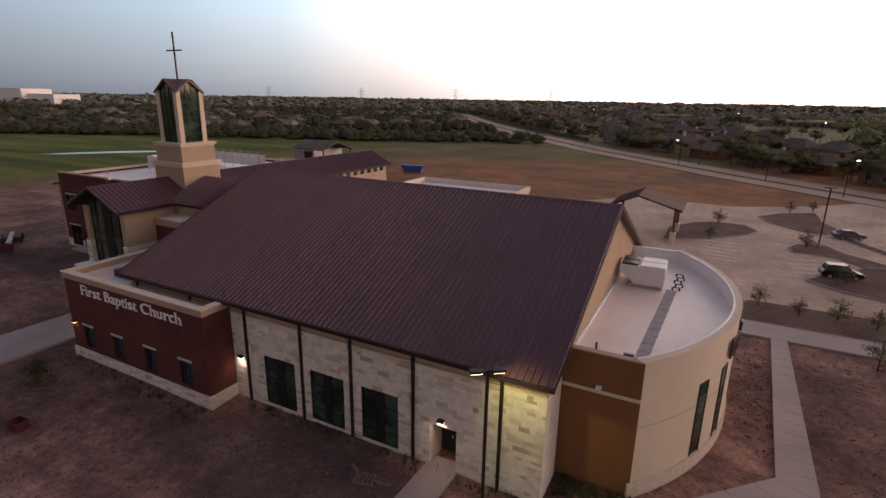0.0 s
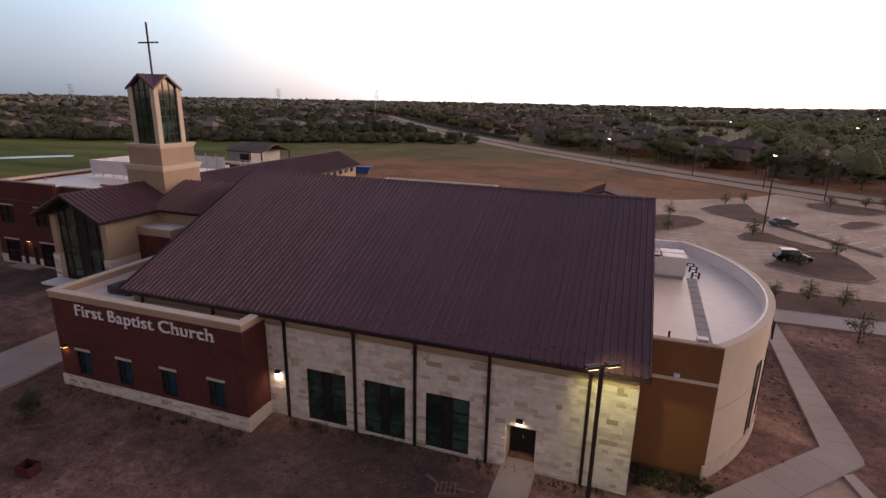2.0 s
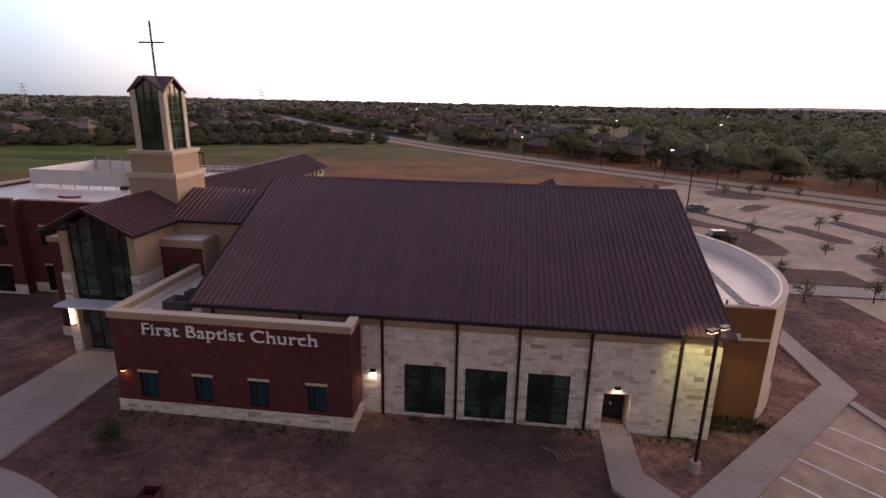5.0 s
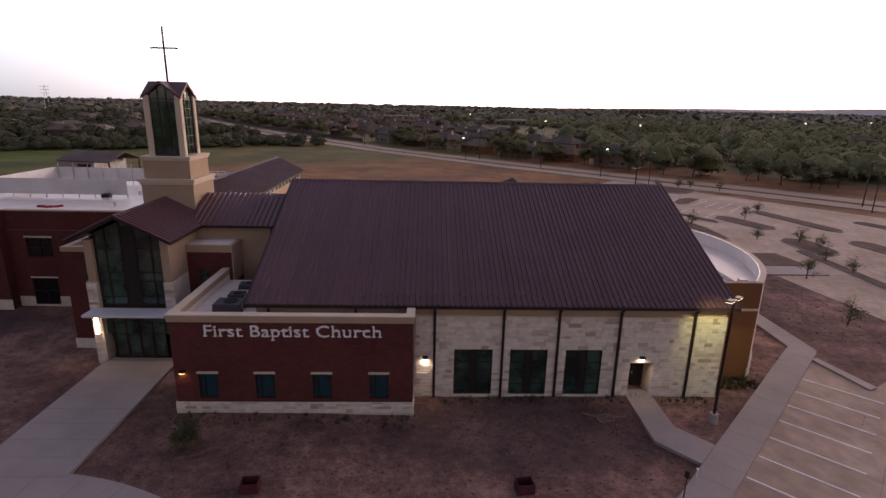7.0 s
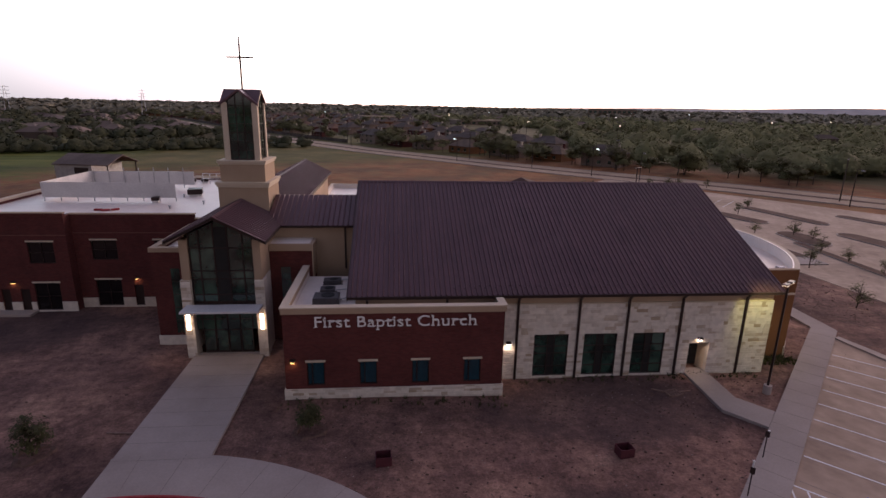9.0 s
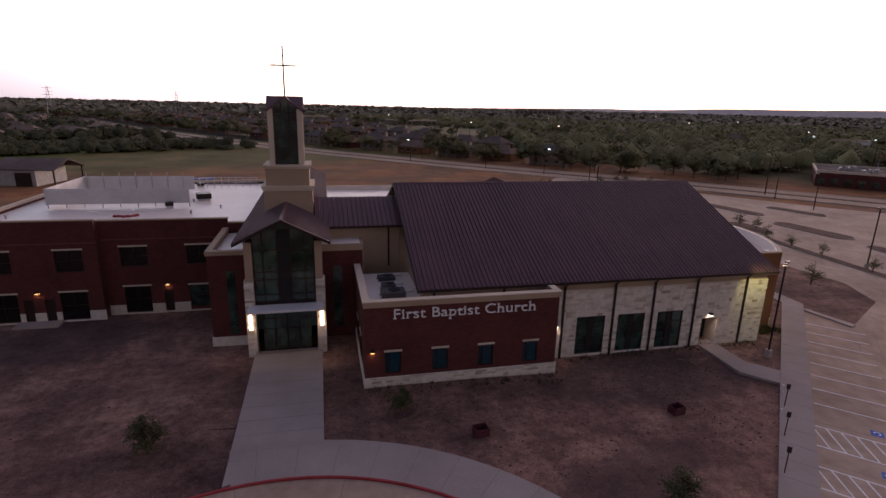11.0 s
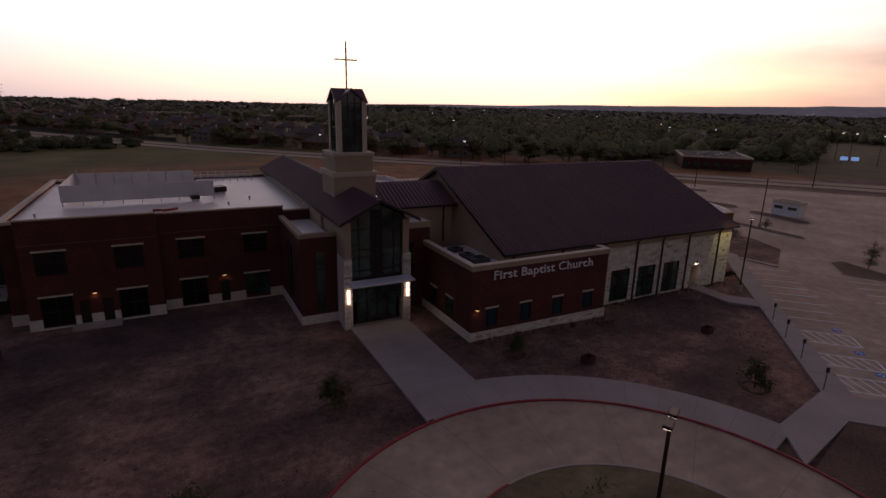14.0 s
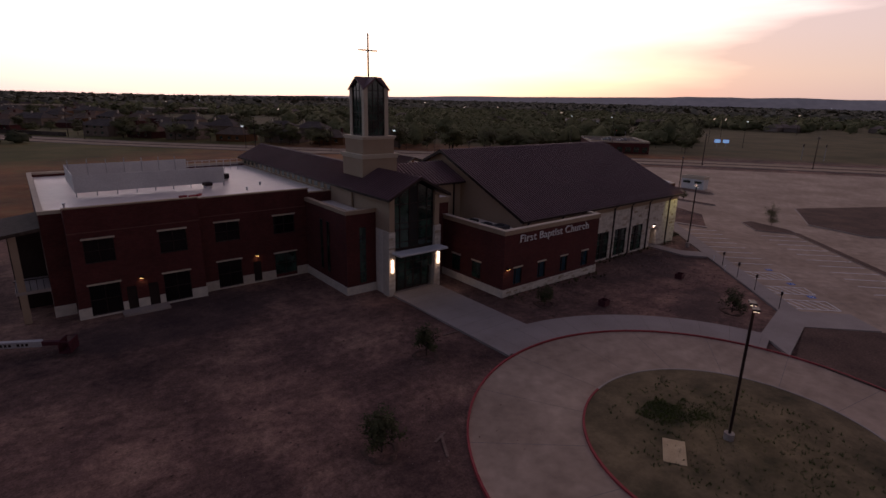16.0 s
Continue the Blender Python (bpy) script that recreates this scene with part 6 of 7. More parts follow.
scatter.k = 0
YARD = [(-47, -12, 8, 20), (-28, -13, 17, 23), (-90, -56, 2, 38), (-46, -14, 8, 21), (-10, 4, 19, 30), (8.5, 18, 33, 53), (3, 6, 34, 53)]
scatter("pebbles", 2600, YARD, 0.045, surf("pale_pebbles", (0.12, 0.085, 0.07), (0.28, 0.22, 0.19), 2, 8, 0.9, 0, 0, 0.2, 0.4), "loose pale stones and clods over the yard", "stones", 3)
scatter("clods", 2200, YARD, 0.1, SOIL, "clods of dry brown soil", "soil", 4)
scatter("weeds", 480, [(-46, -29, 19.6, 21.1), (-6, -1.6, 24.6, 26.4), (-6, -1.6, 24.6, 26.4), (-28, -7, 22.6, 23.4)], 0.2, SHRUBLEAF, "sparse weeds along the walls", "weeds", 8, 0, True)
scatter("island_weeds", 2600, [(IX - 1.0, IX + 2.0, IY + 2.5, IY + 4.8), (IX - 0.2, IX + 3.2, IY + 1.6, IY + 3.6), (IX - 2.4, IX + 0.6, IY + 3.8, IY + 6.0), (IX - 6.5, IX + 6.5, IY - 5, IY + 4), (IX - 4, IX + 4, IY - 7.5, IY + 7.5)], 0.13, LEAF, "green weeds growing on the round island", "weeds", 9, 0.26, True)

# ---- drop-off canopy, shed and field things behind ----
drop = thing("drop_off_canopy", "gabled drop-off canopy with metal roof on stone posts", "canopy", (0.8, 0, 0.9))
# One brown roof: the paler slope has the sky's sheen painted into its colour.
MATT = surf("matt_brown_canopy_roof", (0.075, 0.045, 0.04), (0.11, 0.07, 0.06), 0.3, 4, 1.0, 0.0, 0.05, 0.0)
SHEEN_METAL = surf("canopy_roof_painted_sheen", (0.17, 0.125, 0.10), (0.23, 0.175, 0.145), 0.3, 4, 1.0, 0.0, 0.05, 0.0)
for s, half in ((1, 6.6), (-1, 4.2)):
    part("roof_slope", upright([(-11.6, 5.85), (-11.6 + s * half, 4.0), (-11.6 + s * half, 4.2), (-11.6, 6.05)], "y", 86, 95.5), SHEEN_METAL if s > 0 else MATT, drop)
    part("gable_trim", upright([(-11.6, 5.8), (-11.6 + s * half, 3.95), (-11.6 + s * half, 4.25), (-11.6, 6.1)], "y", 85.9, 86.0), TRIM, drop)
for x in (-15.0, -6.0):
    for y in (87, 94.5):
        p = part("post", boxes((x - 0.2, y - 0.2, -0.6, x + 0.2, y + 0.2, 4.2)), BROWN, drop)
        part("post_base", boxes((x - 0.4, y - 0.4, -1.2, x + 0.4, y + 0.4, 0.6)), STONE, p)
low_wing = thing("rear_wing", "low flat-roofed rear wing with white parapet", "building")
part("wall", boxes((-49.5, 53, -0.5, -28.6, 86.5, 5.7)), EIFS, low_wing)
part("parapet", boxes((-49.6, 52.95, 5.7, -49.2, 86.6, 6.6), (-28.9, 52.95, 5.7, -28.5, 86.6, 6.6), (-49.2, 86.2, 5.7, -28.9, 86.6, 6.6)), CREAM, low_wing)
part("parapet_lining", boxes((-49.2, 53, 5.8, -49.17, 86.17, 6.56), (-28.93, 53, 5.8, -28.9, 86.17, 6.56), (-49.2, 86.17, 5.8, -28.9, 86.2, 6.56)), MEMBRANE, low_wing)
part("flat_roof", boxes((-49.2, 53.0, 5.7, -28.9, 86.2, 5.8)), MEMBRANE, low_wing)
sheet("driveway", [(-70, 99), (-52, 101), (-40, 103), (-28, 103), (-16, 112), (-10, 122), (-6, 126), (-16, 127), (-24, 117), (-34, 110), (-52, 107.5), (-70, 105)], -0.3, -0.09, DRIVE, "curved concrete service drive behind the church", "driveway")
porch = thing("stair_porch", "two-storey open stair porch with pale columns", "porch")
for x, y in ((-85.5, 41.9), (-85.5, 48.6)):
    part("column", boxes((x - 0.28, y - 0.28, -0.3, x + 0.28, y + 0.28, 8.0)), EIFS, porch)
part("landing", boxes((-86, 41.6, 2.6, -83.45, 49, 2.9)), CONCRETE, porch)
part("porch_roof", upright([(-86.3, 7.9), (-83.45, 8.3), (-83.45, 8.6), (-86.3, 8.2)], "y", 41.2, 49.5), BARK, porch)
for k in range(5):
    part("baluster", boxes((-85.9 + k * 0.5, 41.66, 2.9, -85.86 + k * 0.5, 41.7, 3.9)), TRIM, porch)
part("stair_wall", boxes((-86.0, 46.0, -0.3, -83.45, 46.2, 8.0)), TRIM, porch)
part("handrail", boxes((-86, 41.64, 3.9, -83.5, 41.72, 3.97)), TRIM, porch)
skip = thing("rubbish_skip", "blue steel rubbish skip on the field edge", "skip", (-79.5, 132.2, -0.15), 15)
BLUEPAINT = surf("blue_paint", (0.02, 0.05, 0.22), (0.03, 0.08, 0.30), 1, 8, 0.5, 0.1, 0.05)
part("tub", upright([(-2.6, 0.9), (-3.3, 2.2), (3.3, 2.2), (2.6, 0.9), (2.6, 0.3), (-2.6, 0.3)], "y", -1.1, 1.1), BLUEPAINT, skip)
part("rim", boxes((-3.35, -1.2, 2.1, 3.35, -1.08, 2.25), (-3.35, 1.08, 2.1, 3.35, 1.2, 2.25)), BLUEPAINT, skip)
SHEDROOF = surf("dull_brown_sheet_roof", (0.10, 0.075, 0.065), (0.17, 0.13, 0.115), 0.15, 2.0, 0.85, 0.0, 0.1, 0.15)
shed = thing("steel_shed", "grey metal shed with a low gable roof", "shed", (-120.5, 141, -0.1), -10)
part("wall", boxes((-7.6, -6, 0, 3, 6, 4.3)), STEEL, shed)
part("roof", upright([(-6.4, 4.0), (0, 6.3), (6.4, 4.0), (6.4, 4.25), (0, 6.6), (-6.4, 4.25)], "x", -8, 8), SHEDROOF, shed)
for y in (-5.8, 5.8):
    part("post", boxes((7.3, y - 0.15, 0, 7.6, y + 0.15, 4.1)), TRIM, shed)
part("shed_door", boxes((-2, -6.06, 0, 2, -6, 3.4)), TRIM, shed)

pond = tagged(new("water", mesh_of("water", slab([(-212, 98), (-204, 103), (-196, 114), (-186, 127), (-190, 131), (-200, 121), (-208, 108)], -0.2, -0.08), surf("still_water", (0.03, 0.035, 0.04), (0.05, 0.055, 0.06), 0.1, 2, 0.08, 0, 0.02, 0.6))), "still pond in the green meadow", "water", kind="structure")


# ---- houses over the road ----
HOUSE_TAN = surf("tan_house_brick", (0.17, 0.12, 0.09), (0.25, 0.18, 0.14), 0.5, 5, 0.9, 0, 0.2)


def house_proto(k):
    rng = np.random.default_rng(60 + k)
    w, d, h = rng.uniform(12, 17), rng.uniform(9, 12), rng.uniform(2.8, 3.2) if k != 2 else 4.8
    wall = (BRICK, BROWN, HOUSE_TAN, BRICK, HOUSE_TAN)[k]
    tone = ((0.10, 0.075, 0.060), (0.115, 0.083, 0.064), (0.085, 0.068, 0.060), (0.135, 0.082, 0.060), (0.105, 0.085, 0.072))[k]
    shingle = surf("roof_shingles", tone, tuple(c * 1.6 for c in tone), 0.4, 2.5, 0.95, 0, 0.4, 0.05)
    o = thing("house", ("red brick house with brown shingle roof", "tan house with brown shingle roof", "pale two-storey house with grey roof", "low brick house with reddish roof", "tan house with grey shingle roof")[k], "house", (0, 0, -400 - 30 * k), 0, "houses over the road")
    part("wall", boxes((-w / 2, -d / 2, -0.3, w / 2, d / 2, h)), wall, o)
    bm = bmesh.new()
    e, rh = 0.5, d * 0.28
    v = [bm.verts.new(p) for p in ((-w / 2 - e, -d / 2 - e, h), (w / 2 + e, -d / 2 - e, h), (w / 2 + e, d / 2 + e, h), (-w / 2 - e, d / 2 + e, h), (-w / 2 + d * 0.38, 0, h + rh), (w / 2 - d * 0.38, 0, h + rh))]
    for f in ((0, 1, 5, 4), (1, 2, 5), (2, 3, 4, 5), (3, 0, 4), (3, 2, 1, 0)):
        bm.faces.new([v[i] for i in f])
    part("roof", bm, shingle, o)
    ch = part("chimney", boxes((w * 0.28, 0.4, h * 0.5, w * 0.28 + 0.8, 1.3, h + rh + 0.7)), BRICK if k % 2 else CREAM, o)
    part("cap", boxes((w * 0.28 - 0.08, 0.32, h + rh + 0.7, w * 0.28 + 0.88, 1.38, h + rh + 0.82)), CONCRETE, ch)
    for z in ((1.0, 2.3),) if h < 4 else ((1.0, 2.3), (3.7, 4.9)):
        for x in (-w * 0.32, -w * 0.02, w * 0.26):
            wi = part("window", boxes((x - 0.7, -d / 2 - 0.05, z[0], x + 0.7, -d / 2 - 0.01, z[1])), GLASS, o)
            part("sill", boxes((x - 0.8, -d / 2 - 0.12, z[0] - 0.1, x + 0.8, -d / 2 - 0.01, z[0])), CREAM, wi)
    return o


protos = [house_proto(k) for k in range(5)]


def along_road(s):
    for (x0, y0), (x1, y1) in zip(ROAD, ROAD[1:]):
        l = math.hypot(x1 - x0, y1 - y0)
        if s <= l:
            return x0 + (x1 - x0) * s / l, y0 + (y1 - y0) * s / l, math.atan2(y1 - y0, x1 - x0)
        s -= l
    return x1, y1, 0.0


rng = np.random.default_rng(12)
homes = []
for row, off in enumerate((34, 66, 112, 144, 190, 222, 268, 300)):
    s = 330 + row * 7
    while s < 1090:
        x, y, t = along_road(s)
        hx, hy = x - math.sin(t) * off + rng.uniform(-3, 3), y + math.cos(t) * off + rng.uniform(-3, 3)
        s += rng.uniform(21, 27)
        if hx > 62 - 0.25 * off or rng.random() < 0.12 or road_side(hx, hy) < 26:
            continue
        homes.append((hx, hy))
        copy_thing(protos[int(rng.integers(0, 5))], pose(hx, hy, -0.1, 0, 0, math.degrees(t) + (180 if row % 2 else 0) + rng.uniform(-4, 4)))
for p in protos:
    for o in list(p.children_recursive) + [p]:
        bpy.data.objects.remove(o)

# fence along the gardens, and the trees between the houses
fence = thing("garden_fence", "long weathered wooden fence behind the houses", "fence")
FENCE = surf("weathered_fence_boards", (0.075, 0.055, 0.045), (0.12, 0.09, 0.075), 0.6, 4, 0.9, 0, 0.2, 0.2, 0.25)
fm = mesh_of("fence_panel", boxes((-1.22, -0.03, 0, 1.22, 0.03, 1.85)), FENCE)
s_ = 470.0
while s_ < 905:
    x, y, t = along_road(s_)
    hx, hy = x - math.sin(t) * 17.5, y + math.cos(t) * 17.5
    piece("fence_panel", fm, pose(hx, hy, -0.15, 0, 0, math.degrees(t)), fence)
    s_ += 2.46
rng = np.random.default_rng(14)
n = 0
for k, (x, y) in enumerate(((156.6, 120.7), (141.5, 98.2), (150, 104), (175, 112))):
    plant("tree", BIG[k], x, y, -0.1, 0.75, 70 * k, "lone round tree on the open verge", "tree", "trees over the road")
while n < 294:
    s, off = rng.uniform(300, 1250), (19 + 14 * rng.random()) if n < 110 else 30 + 290 * rng.random() ** 1.4
    x, y, t = along_road(s)
    x, y = x - math.sin(t) * off, y + math.cos(t) * off
    if road_side(x, y) < 17 or any((x - a_) ** 2 + (y - b_) ** 2 < 60 for a_, b_ in homes) or (84 < x < 150 and 60 < y < 135) or (x > 120 and y < 95) or (55 < x < 100 and 160 < y < 210 and abs((x - 55) - (y - 160)) < 9):
        continue
    plant("tree", BIG[n % 6], x, y, -0.1, rng.uniform(0.6, 1.15), rng.uniform(0, 360), "full green broadleaf tree among the houses", "tree", "trees over the road")
    n += 1


def woods(name, spots, label, seed, mat, leaves, leaf):
    """Many leafy crowns in one mesh; spots are (x, y, radius, height)."""
    bm = bmesh.new()
    bmesh.ops.create_icosphere(bm, subdivisions=1, radius=1)
    base = np.array([v.co for v in bm.verts])
    faces = [[v.index for v in f.verts] for f in bm.faces]
    bm.free()
    rng = np.random.default_rng(seed)
    vs, fs, ns, k = [], [], [], 0
    for x, y, r, h in spots:
        core = base * (1 + rng.uniform(-0.25, 0.2, (len(base), 1))) * (r * 0.85, r * 0.85, h * 0.46) + (x, y, h * 0.45)
        core[:, 2] = np.maximum(core[:, 2], -0.2)
        core[core[:, 2] < h * 0.3, :2] = (x, y) + (core[core[:, 2] < h * 0.3, :2] - (x, y)) * 1.25
        vs.append(core)
        ns.append((base * 0.4 + (0, 0, 0.8)) / np.linalg.norm(base * 0.4 + (0, 0, 0.8), axis=1)[:, None])
        fs += [[i + k for i in f] for f in faces]
        k += len(base)
        d = rng.normal(0, 1, (leaves, 3))
        d /= np.linalg.norm(d, axis=1)[:, None]
        d[:, 2] = np.where(d[:, 2] < 0, d[:, 2] * 0.85, d[:, 2])
        c = d * rng.uniform(0.72, 1.08, (leaves, 1)) * (r, r, h * 0.52) + (x, y, h * 0.48)
        s = leaf * r * rng.uniform(0.6, 1.4, (leaves, 1))
        u, v, bend = leaf_axes(d, rng)
        ns.append(np.repeat(bend, 4, 0))
        vs.append(np.stack([c + u * s, c + v * s * 0.6, c - u * s, c - v * s * 0.6], 1).reshape(-1, 3))
        fs += [[k + 4 * i, k + 4 * i + 1, k + 4 * i + 2, k + 4 * i + 3] for i in range(leaves)]
        k += 4 * leaves
    me = bpy.data.meshes.new(name)
    me.from_pydata(np.concatenate(vs).tolist(), [], fs)
    me.materials.append(mat)
    round_shading(me, np.concatenate(ns))
    return tagged(new(name, me), label, "trees", kind="stuff")


rng = np.random.default_rng(5)
near_spots, mid_spots, west_spots, far_spots, roofs = [], [], [], [], []
while len(near_spots) < 620:                       # scrub and wood behind the meadow
    x = rng.uniform(-520, -70)
    y = 262 + 0.45 * (x + 60) + abs(rng.normal(0, 26))
    if road_side(x, y) < -14 and -0.42 * x + 0.9 * y > 228:
        near_spots.append((x, y, rng.uniform(1.8, 4.2), rng.uniform(2.0, 6.0)))
scrub = len(near_spots)
while len(near_spots) < 790:                      # dense wood beside the crossing
    x, y = rng.uniform(50, 230), rng.uniform(130, 330)
    if road_side(x, y) > 22 and not (84 < x < 150 and 60 < y < 150) and not (55 < x < 105 and abs((x - 55) - (y - 165)) < 8):
        near_spots.append((x, y, rng.uniform(4.0, 8.0), rng.uniform(7, 12.5)))
woods("scrub_wood", near_spots[:scrub], "dense green scrub and trees at the field's edge", 6, WOODS, 110, 0.16)
woods("crossing_wood", near_spots[scrub:], "dense rounded trees beside the road", 16, HAZEWOODS, 420, 0.085)
while len(mid_spots) + len(west_spots) < 3800:
    d, t = 330 + 700 * rng.random() ** 1.2, radians(rng.uniform(-82, 100))
    x, y = -40 + d * math.sin(t), d * math.cos(t)
    rs = road_side(x, y)
    if (rs > 300 or (rs < -16 and -0.42 * x + 0.9 * y > 255)) and not (x > 110 and y < 150 and rng.random() < 0.75):
        low_ = rs < 0
        (roofs if rng.random() < 0.07 else west_spots if low_ else mid_spots).append((x, y, rng.uniform(2.6, 5.0) if low_ else rng.uniform(3.2, 6.4), rng.uniform(3.4, 7.6) if low_ else rng.uniform(5, 10)))
woods("town_trees", mid_spots, "haze-paled green trees spread through the town", 7, HAZEWOODS, 44, 0.27)
woods("town_trees", west_spots, "dark green trees beyond the meadow", 17, WOODS, 44, 0.27)
while len(far_spots) < 6500:
    d, t = 900 + 3300 * rng.random() ** 1.5, radians(rng.uniform(-82, 100))
    far_spots.append((-40 + d * math.sin(t), d * math.cos(t), rng.uniform(6, 13) * (1 + d / 4000), rng.uniform(6, 11) * (1 + d / 9000)))
woods("far_woods", far_spots, "far woodland in haze-paled tones reaching the horizon", 8, FARHAZEWOODS, 10, 0.5)
rb, tones = bmesh.new(), surf("far_roofs", (0.09, 0.065, 0.052), (0.24, 0.18, 0.15), 0.01, 0.3, 0.9, 0, 0, 0.2, 0.4)
for x, y, r_, h_ in roofs:
    prism(rb, [(x - 8, y - 5), (x + 8, y - 5), (x + 8, y + 5), (x - 8, y + 5)], 0, 3.4)
    t4 = [rb.verts.new(p) for p in ((x - 8.5, y - 5.5, 3.4), (x + 8.5, y - 5.5, 3.4), (x + 8.5, y + 5.5, 3.4), (x - 8.5, y + 5.5, 3.4), (x - 4, y, 6.2), (x + 4, y, 6.2))]
    for f in ((0, 1, 5, 4), (1, 2, 5), (2, 3, 4, 5), (3, 0, 4)):
        rb.faces.new([t4[i] for i in f])
tagged(new("far_houses", mesh_of("far_houses", rb, tones)), "far house roofs among the trees", "houses", kind="stuff")

# hills on the horizon towards the afterglow
hb = bmesh.new()
prev = None
for i in range(61):
    t = radians(0 + 110 * i / 60)
    hgt = 8 + 95 * min(1, max(0, (i - 6) / 30)) * (0.75 + 0.25 * noise.noise((i * 0.25, 0, 3)) + 0.08 * noise.noise((i * 0.9, 4, 3)))
    cur = [hb.verts.new((4350 * math.sin(t), 4350 * math.cos(t), -1)), hb.verts.new((4500 * math.sin(t), 4500 * math.cos(t), hgt)), hb.verts.new((4700 * math.sin(t), 4700 * math.cos(t), -1))]
    if prev:
        for k in range(2):
            hb.faces.new((prev[k], cur[k], cur[k + 1], prev[k + 1]))
    prev = cur
# Much paler than woodland: the haze over the ridge is in its colour.
HAZEHILL = surf("haze_paled_hillside", (0.46, 0.40, 0.37), (0.54, 0.47, 0.43), 0.003, 0.02, 0.95, 0, 0)
tagged(new("backdrop_hills", mesh_of("backdrop_hills", hb, HAZEHILL)), "long low wooded ridge on the horizon", "hills", kind="structure")


# ---- far buildings ----
DARKROOF = surf("dark_gravel_roof", (0.060, 0.050, 0.050), (0.095, 0.080, 0.078), 0.1, 2.0, 0.95, 0, 0.1, 0.1)


def block(name, label, x, y, w, d, h, turn, wall, rows, cols, z0=1.2, roof=EIFS):
    o = thing(name, label, "building", (x, y, -0.1), turn)
    part("wall", boxes((-w / 2, -d / 2, -0.3, w / 2, d / 2, h)), wall, o)
    part("parapet", boxes((-w / 2 - 0.1, -d / 2 - 0.1, h, w / 2 + 0.1, -d / 2 + 0.3, h + 0.7), (-w / 2 - 0.1, d / 2 - 0.3, h, w / 2 + 0.1, d / 2 + 0.1, h + 0.7), (-w / 2 - 0.1, -d / 2 + 0.3, h, -w / 2 + 0.3, d / 2 - 0.3, h + 0.7), (w / 2 - 0.3, -d / 2 + 0.3, h, w / 2 + 0.1, d / 2 - 0.3, h + 0.7)), CREAM, o)
    part("flat_roof", boxes((-w / 2 + 0.3, -d / 2 + 0.3, h, w / 2 - 0.3, d / 2 - 0.3, h + 0.1)), roof, o)
    for r_ in range(rows):
        for c in range(cols):
            x0 = -w / 2 + w * (c + 0.18) / cols
            zz = z0 + (h - z0) * r_ / rows
            part("window", boxes((x0, -d / 2 - 0.06, zz, x0 + w * 0.64 / cols, -d / 2 - 0.01, zz + (h - z0) / rows * 0.55)), GLASS, o)
    return o


shop = block("shop_building", "long low brick shop building with flat roof", 126, 124, 24, 30, 4.4, -45, BRICK, 1, 7, 0.6, DARKROOF)
for k in range(6):
    rooftop = thing("roof_vent", "small grey vent on the shop roof", "vent", (121 + 4 * (k % 3), 118 + 5 * (k // 3) + k, 4.5), 20 * k, "shop roof vents")
    part("casing", soft_box(-0.6, -0.5, 0, 0.6, 0.5, 0.9, 0.05, 1), STEEL, rooftop)
block("office_building", "pale two-storey office beyond the shops", 238, 226, 22, 14, 8.5, -45, WHITE, 2, 5)
block("hospital_building", "large pale clinic block on the far edge of town", -900, 410, 60, 50, 24, -62, WHITE, 4, 12, 3)
block("hospital_building", "smaller pale clinic block on the far edge of town", -866, 436, 56, 40, 17, -62, WHITE, 3, 6, 3)
block("warehouse_building", "long pale warehouse among far trees", 60, 620, 60, 30, 5, 20, HOUSE_TAN, 1, 9)
block("warehouse_building", "broad tan warehouse among far trees", 480, 1250, 110, 50, 20, -20, HOUSE_TAN, 2, 10)
block("warehouse_building", "low white store among far trees", 640, 1150, 150, 50, 9, -25, CREAM, 1, 12)
block("school_building", "low tan school among far trees", -60, 720, 50, 30, 5, 10, HOUSE_TAN, 1, 8)
store = block("container_office", "pale portable cabin on the car park", 49, 47.8, 5.6, 2.6, 2.5, -88, WHITE, 1, 2, 1.4)


def street_lamp(x, y, turn, height, colour):
    o = thing("street_lamp", "tall dark street lamp with a lit head", "street lamp", (x, y, -0.1), turn, "lit street lamps")
    part("pole", tube(bmesh.new(), (0, 0, 0), (0, 0, height), 0.12, 0.07, 8), TRIM, o)
    part("arm", boxes((0, -0.04, height - 0.1, 1.4, 0.04, height)), TRIM, o)
    h = part("lamp_head", soft_box(1.0, -0.16, height - 0.18, 1.7, 0.16, height - 0.02, 0.04, 1), TRIM, o)
    part("lens", boxes((1.05, -0.25, height - 0.42, 1.65, 0.25, height - 0.18)), colour, h)


COLD = glow("cold_lamp_glass", (0.75, 1.0, 0.92), 5.0)
for k, (x, y) in enumerate(((26.5, 153), (36, 138.5), (66.8, 84.8), (32.1, 43.3), (24, 154), (11.5, 172.5), (-13, 196.5), (-60, 262), (70.4, 100))):
    if k in (3, 4):
        continue
    street_lamp(x, y, 35 * k, 9.0, COLD if k % 3 == 0 else STEEL)
rng = np.random.default_rng(31)
n = 0
while n < 46:
    d, t = 260 + 1500 * rng.random() ** 1.5, radians(rng.uniform(-60, 75))
    x, y = -40 + d * math.sin(t), d * math.cos(t)
    if road_side(x, y) > 60:
        street_lamp(x, y, 50 * n, 11 + d / 120, LIT_WARM if n % 3 else COLD)
        n += 1


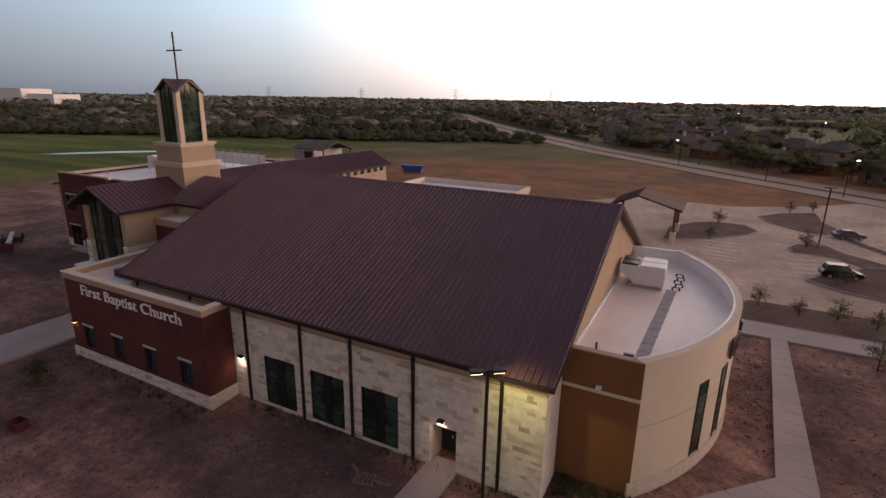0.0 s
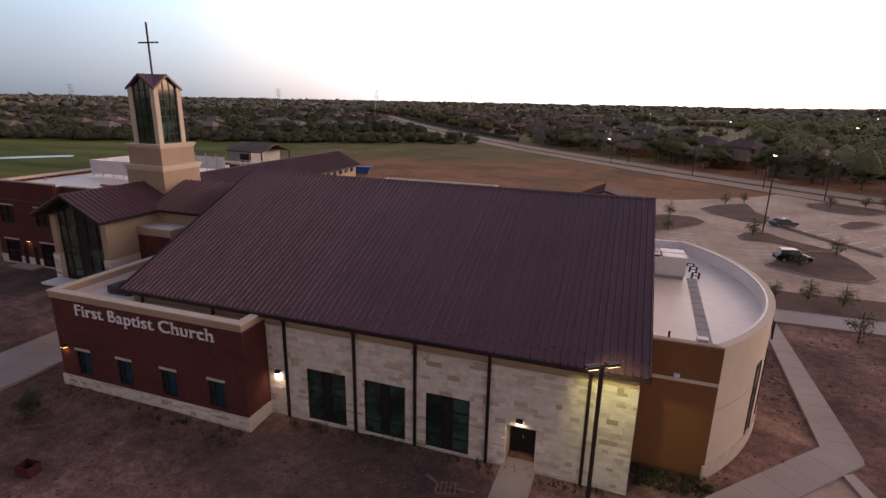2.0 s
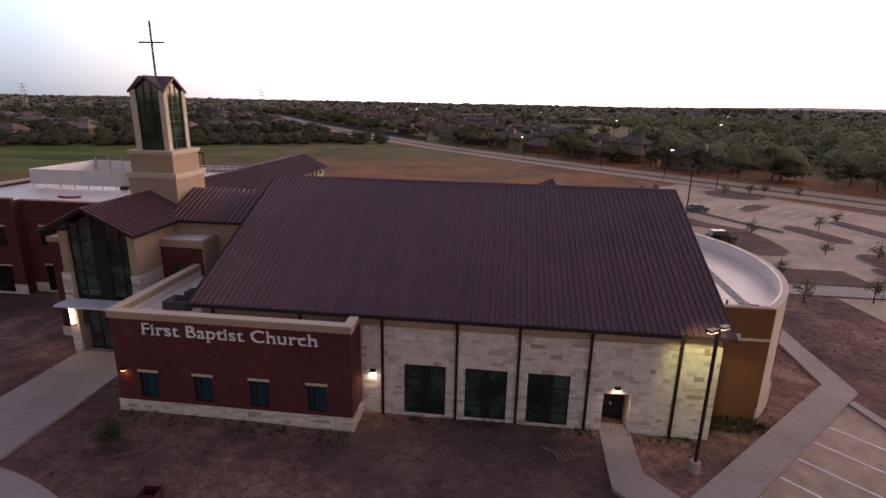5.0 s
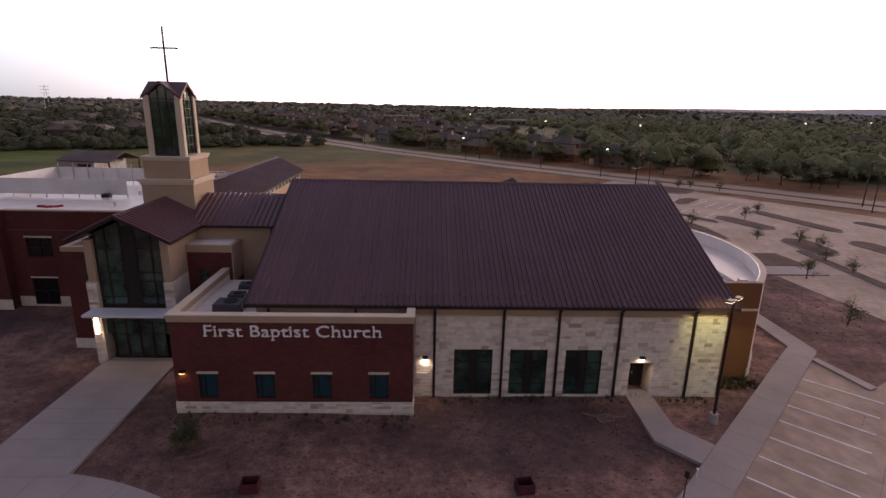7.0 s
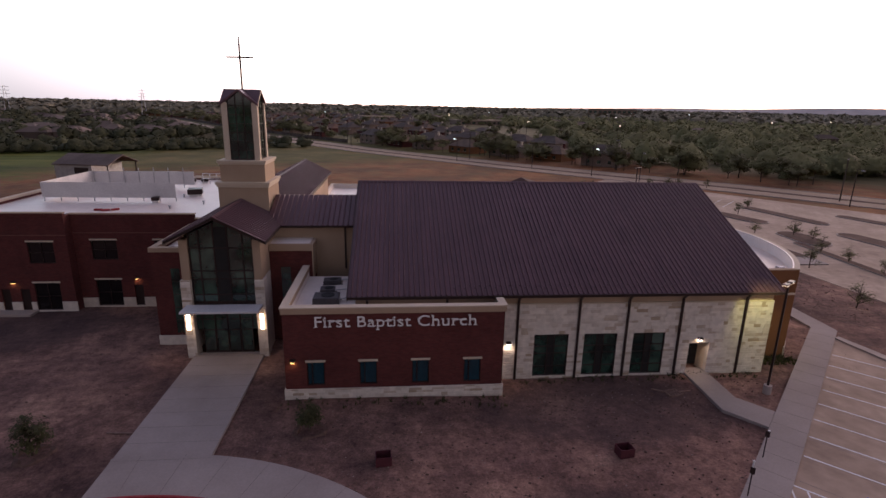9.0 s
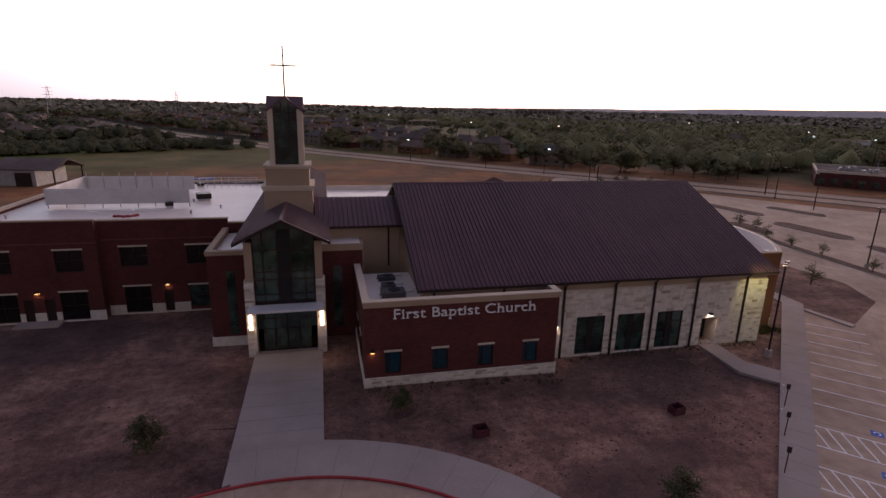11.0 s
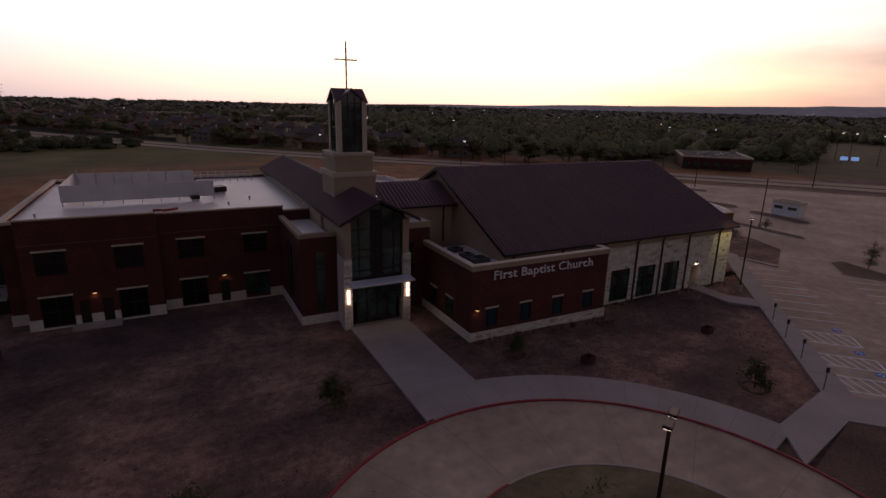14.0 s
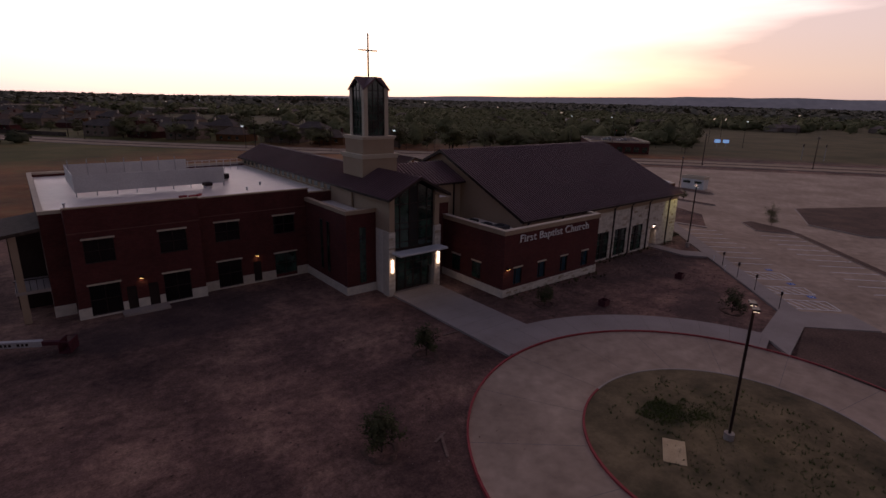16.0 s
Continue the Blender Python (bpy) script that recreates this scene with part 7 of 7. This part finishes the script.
def utility_pole(x, y, turn, h=11):
    o = thing("utility_pole", "wooden utility pole with a cross-arm", "pole", (x, y, -0.1), turn, "utility poles")
    part("pole", tube(bmesh.new(), (0, 0, 0), (0, 0, h), 0.17, 0.11, 8), BARK, o)
    part("crossarm", boxes((-1.2, -0.06, h - 0.7, 1.2, 0.06, h - 0.55)), BARK, o)
    for s in (-1.1, -0.5, 0.5, 1.1):
        part("insulator", tube(bmesh.new(), (s, 0, h - 0.55), (s, 0, h - 0.3), 0.05, n=6), STEEL, o)


lit_sign = thing("lit_sign", "blue glowing roadside sign on two posts", "sign", (190, 105, -0.1), -60)
SIGN_GLOW = glow("blue_sign_glass", (0.25, 0.55, 1.0), 1.6)
for s in (-1.9, 1.9):
    part("panel", soft_box(s - 1.3, -0.2, 2.6, s + 1.3, 0.2, 4.1, 0.05, 1), SIGN_GLOW, lit_sign)
for s in (-2, 2):
    part("post", boxes((s - 0.1, -0.1, 0, s + 0.1, 0.1, 2.2)), STEEL, lit_sign)
for k, (x, y) in enumerate(((182, 154), (178, 158), (187, 150), (160, 60), (166, 54))):
    o = thing("traffic_light", "traffic light on a mast arm", "traffic light", (x, y, -0.1), 30, "crossing signals")
    part("mast", tube(bmesh.new(), (0, 0, 0), (0, 0, 6.2), 0.12, 0.1, 8), STEEL, o)
    hd = part("signal_head", soft_box(-0.25, -0.2, 5.2, 0.25, 0.2, 6.4, 0.04, 1), TRIM, o)
    part("lens", boxes((-0.2, -0.26, 5.9, 0.2, -0.2, 6.3)), glow("signal_glass", (1.0, 0.06, 0.04) if k < 3 else (0.2, 1.0, 0.55), 6.0), hd)
for x, y in ((-13, 197), (68.2, 101.3), (97, 66), (122, 40), (36, 165), (-70, 281), (-130, 365)):
    utility_pole(x + 6, y + 6, 40)
for k in range(5):                                 # far transmission towers
    x, y = -760 + 130 * k, 560 + 60 * k
    o = thing("pylon", "far steel lattice transmission tower", "pylon", (x, y, 0), 30, "far pylons")
    for sx in (-1, 1):
        for sy in (-1, 1):
            part("leg", tube(bmesh.new(), (sx * 3, sy * 3, 0), (sx * 0.5, sy * 0.5, 34), 0.25, 0.15, 5), STEEL, o)
    for z in (24, 28, 32):
        part("crossarm", boxes((-5, -0.2, z, 5, 0.2, z + 0.4)), STEEL, o)

# kerbs and a verge along the road
for w_ in (-9.3, 9.0):
    tagged(new("kerb", mesh_of("kerb", ribbon(ROAD, w_, w_ + 0.3, -0.3, 0.06), KERB)), "concrete kerb along the road", "kerb", kind="structure")
tagged(new("median", mesh_of("median", ribbon(ROAD, -1.2, 1.2, -0.2, 0.02), SOIL)), "narrow bare median along the road", "median", kind="structure")

# ---- limestone blocks ----
def courses(x0, x1, z0, z1, holes, seed):
    """Blocks of an uneven coursed wall as (x, z, w, h), left out where openings are."""
    rng = np.random.default_rng(seed)
    z, out = z0, []
    while z < z1 - 0.05:
        h = min(float(rng.choice((0.2, 0.2, 0.3, 0.3))), z1 - z)
        x = x0
        while x < x1 - 0.02:
            w = min(float(rng.choice((0.35, 0.5, 0.6, 0.8, 0.95))), x1 - x)
            edges = [e for q in holes for e in (q[0], q[1]) if x + 0.02 < e < x + w - 0.02 and q[2] < z + h and q[3] > z]
            if edges:
                w = min(edges) - x
            if not any(q[0] - 0.01 <= x + w / 2 <= q[1] + 0.01 and q[2] < z + h / 2 < q[3] for q in holes):
                out.append((x, z, w, h))
            x += w
        z += h
    return out


def stone_block(w, h, depth=0.1):
    g = 0.003
    bm = bmesh.new()
    b_ = 0.010
    back = [bm.verts.new((x, depth, z)) for x, z in ((g, g), (w - g, g), (w - g, h - g), (g, h - g))]
    mid = [bm.verts.new((x, b_, z)) for x, z in ((g, g), (w - g, g), (w - g, h - g), (g, h - g))]
    face = [bm.verts.new((x, 0, z)) for x, z in ((g + b_, g + b_), (w - g - b_, g + b_), (w - g - b_, h - g - b_), (g + b_, h - g - b_))]
    bm.faces.new(face)
    for p, q in ((back, mid), (mid, face)):
        for i in range(4):
            bm.faces.new((p[i], p[(i + 1) % 4], q[(i + 1) % 4], q[i]))
    return bm


stone_meshes = {}
rest = bmesh.new()
count = 0
front_wall = [o for o in hall.children if o.name.startswith("front_wall")][0]
holes = [(p, q, 0.0, 3.68) for p, q in HALL_WIN] + [(*HALL_DOOR, 0.0, 2.62)]
rng = np.random.default_rng(77)
for x, z, w, h in courses(FX1 + 0.12, HX1 + 0.06, -0.3, 6.28, holes, 21):
    out = HY0 - 0.03 + float(rng.uniform(-0.015, 0.02))
    if -17.9 < x < -6.5 and count < 300 and z > 0.2:
        key = (round(w, 3), round(h, 3))
        if key not in stone_meshes:
            stone_meshes[key] = mesh_of("stone_block", stone_block(w, h), STONE)
        piece("stone_block", stone_meshes[key], Matrix.Translation((x, out, z)), front_wall)
        count += 1
    else:
        b_ = stone_block(w, h)
        bmesh.ops.translate(b_, verts=b_.verts, vec=(x, out, z))
        me = bpy.data.meshes.new("tmp")
        b_.to_mesh(me)
        b_.free()
        rest.from_mesh(me)
        bpy.data.meshes.remove(me)
tagged(part("stone_infill", rest, STONE, front_wall, "coursed cream limestone blocks"), kind="stuff")


def stone_course(parent, x0, x1, y, z0, z1, seed):
    """A few large blocks laid proud of a base course that faces -y."""
    for x, z, w, h in courses(x0, x1, z0, z1, (), seed):
        key = (round(w, 3), round(h, 3))
        if key not in stone_meshes:
            stone_meshes[key] = mesh_of("stone_block", stone_block(w, h), STONE)
        piece("stone_block", stone_meshes[key], Matrix.Translation((x, y, z)), parent)


base = [o for o in front.children if o.name.startswith("stone_base")][0]
stone_course(base, FX0 - 0.1, FX1 + 0.1, FY0 - 0.12, -0.12, 0.68, 31)
for o in [c for c in portal.children if c.name.startswith("stone_pier")]:
    xs = [v.co.x for v in o.data.vertices]
    stone_course(o, min(xs), max(xs), PY0 - 0.14, 0, 6.88, 33)
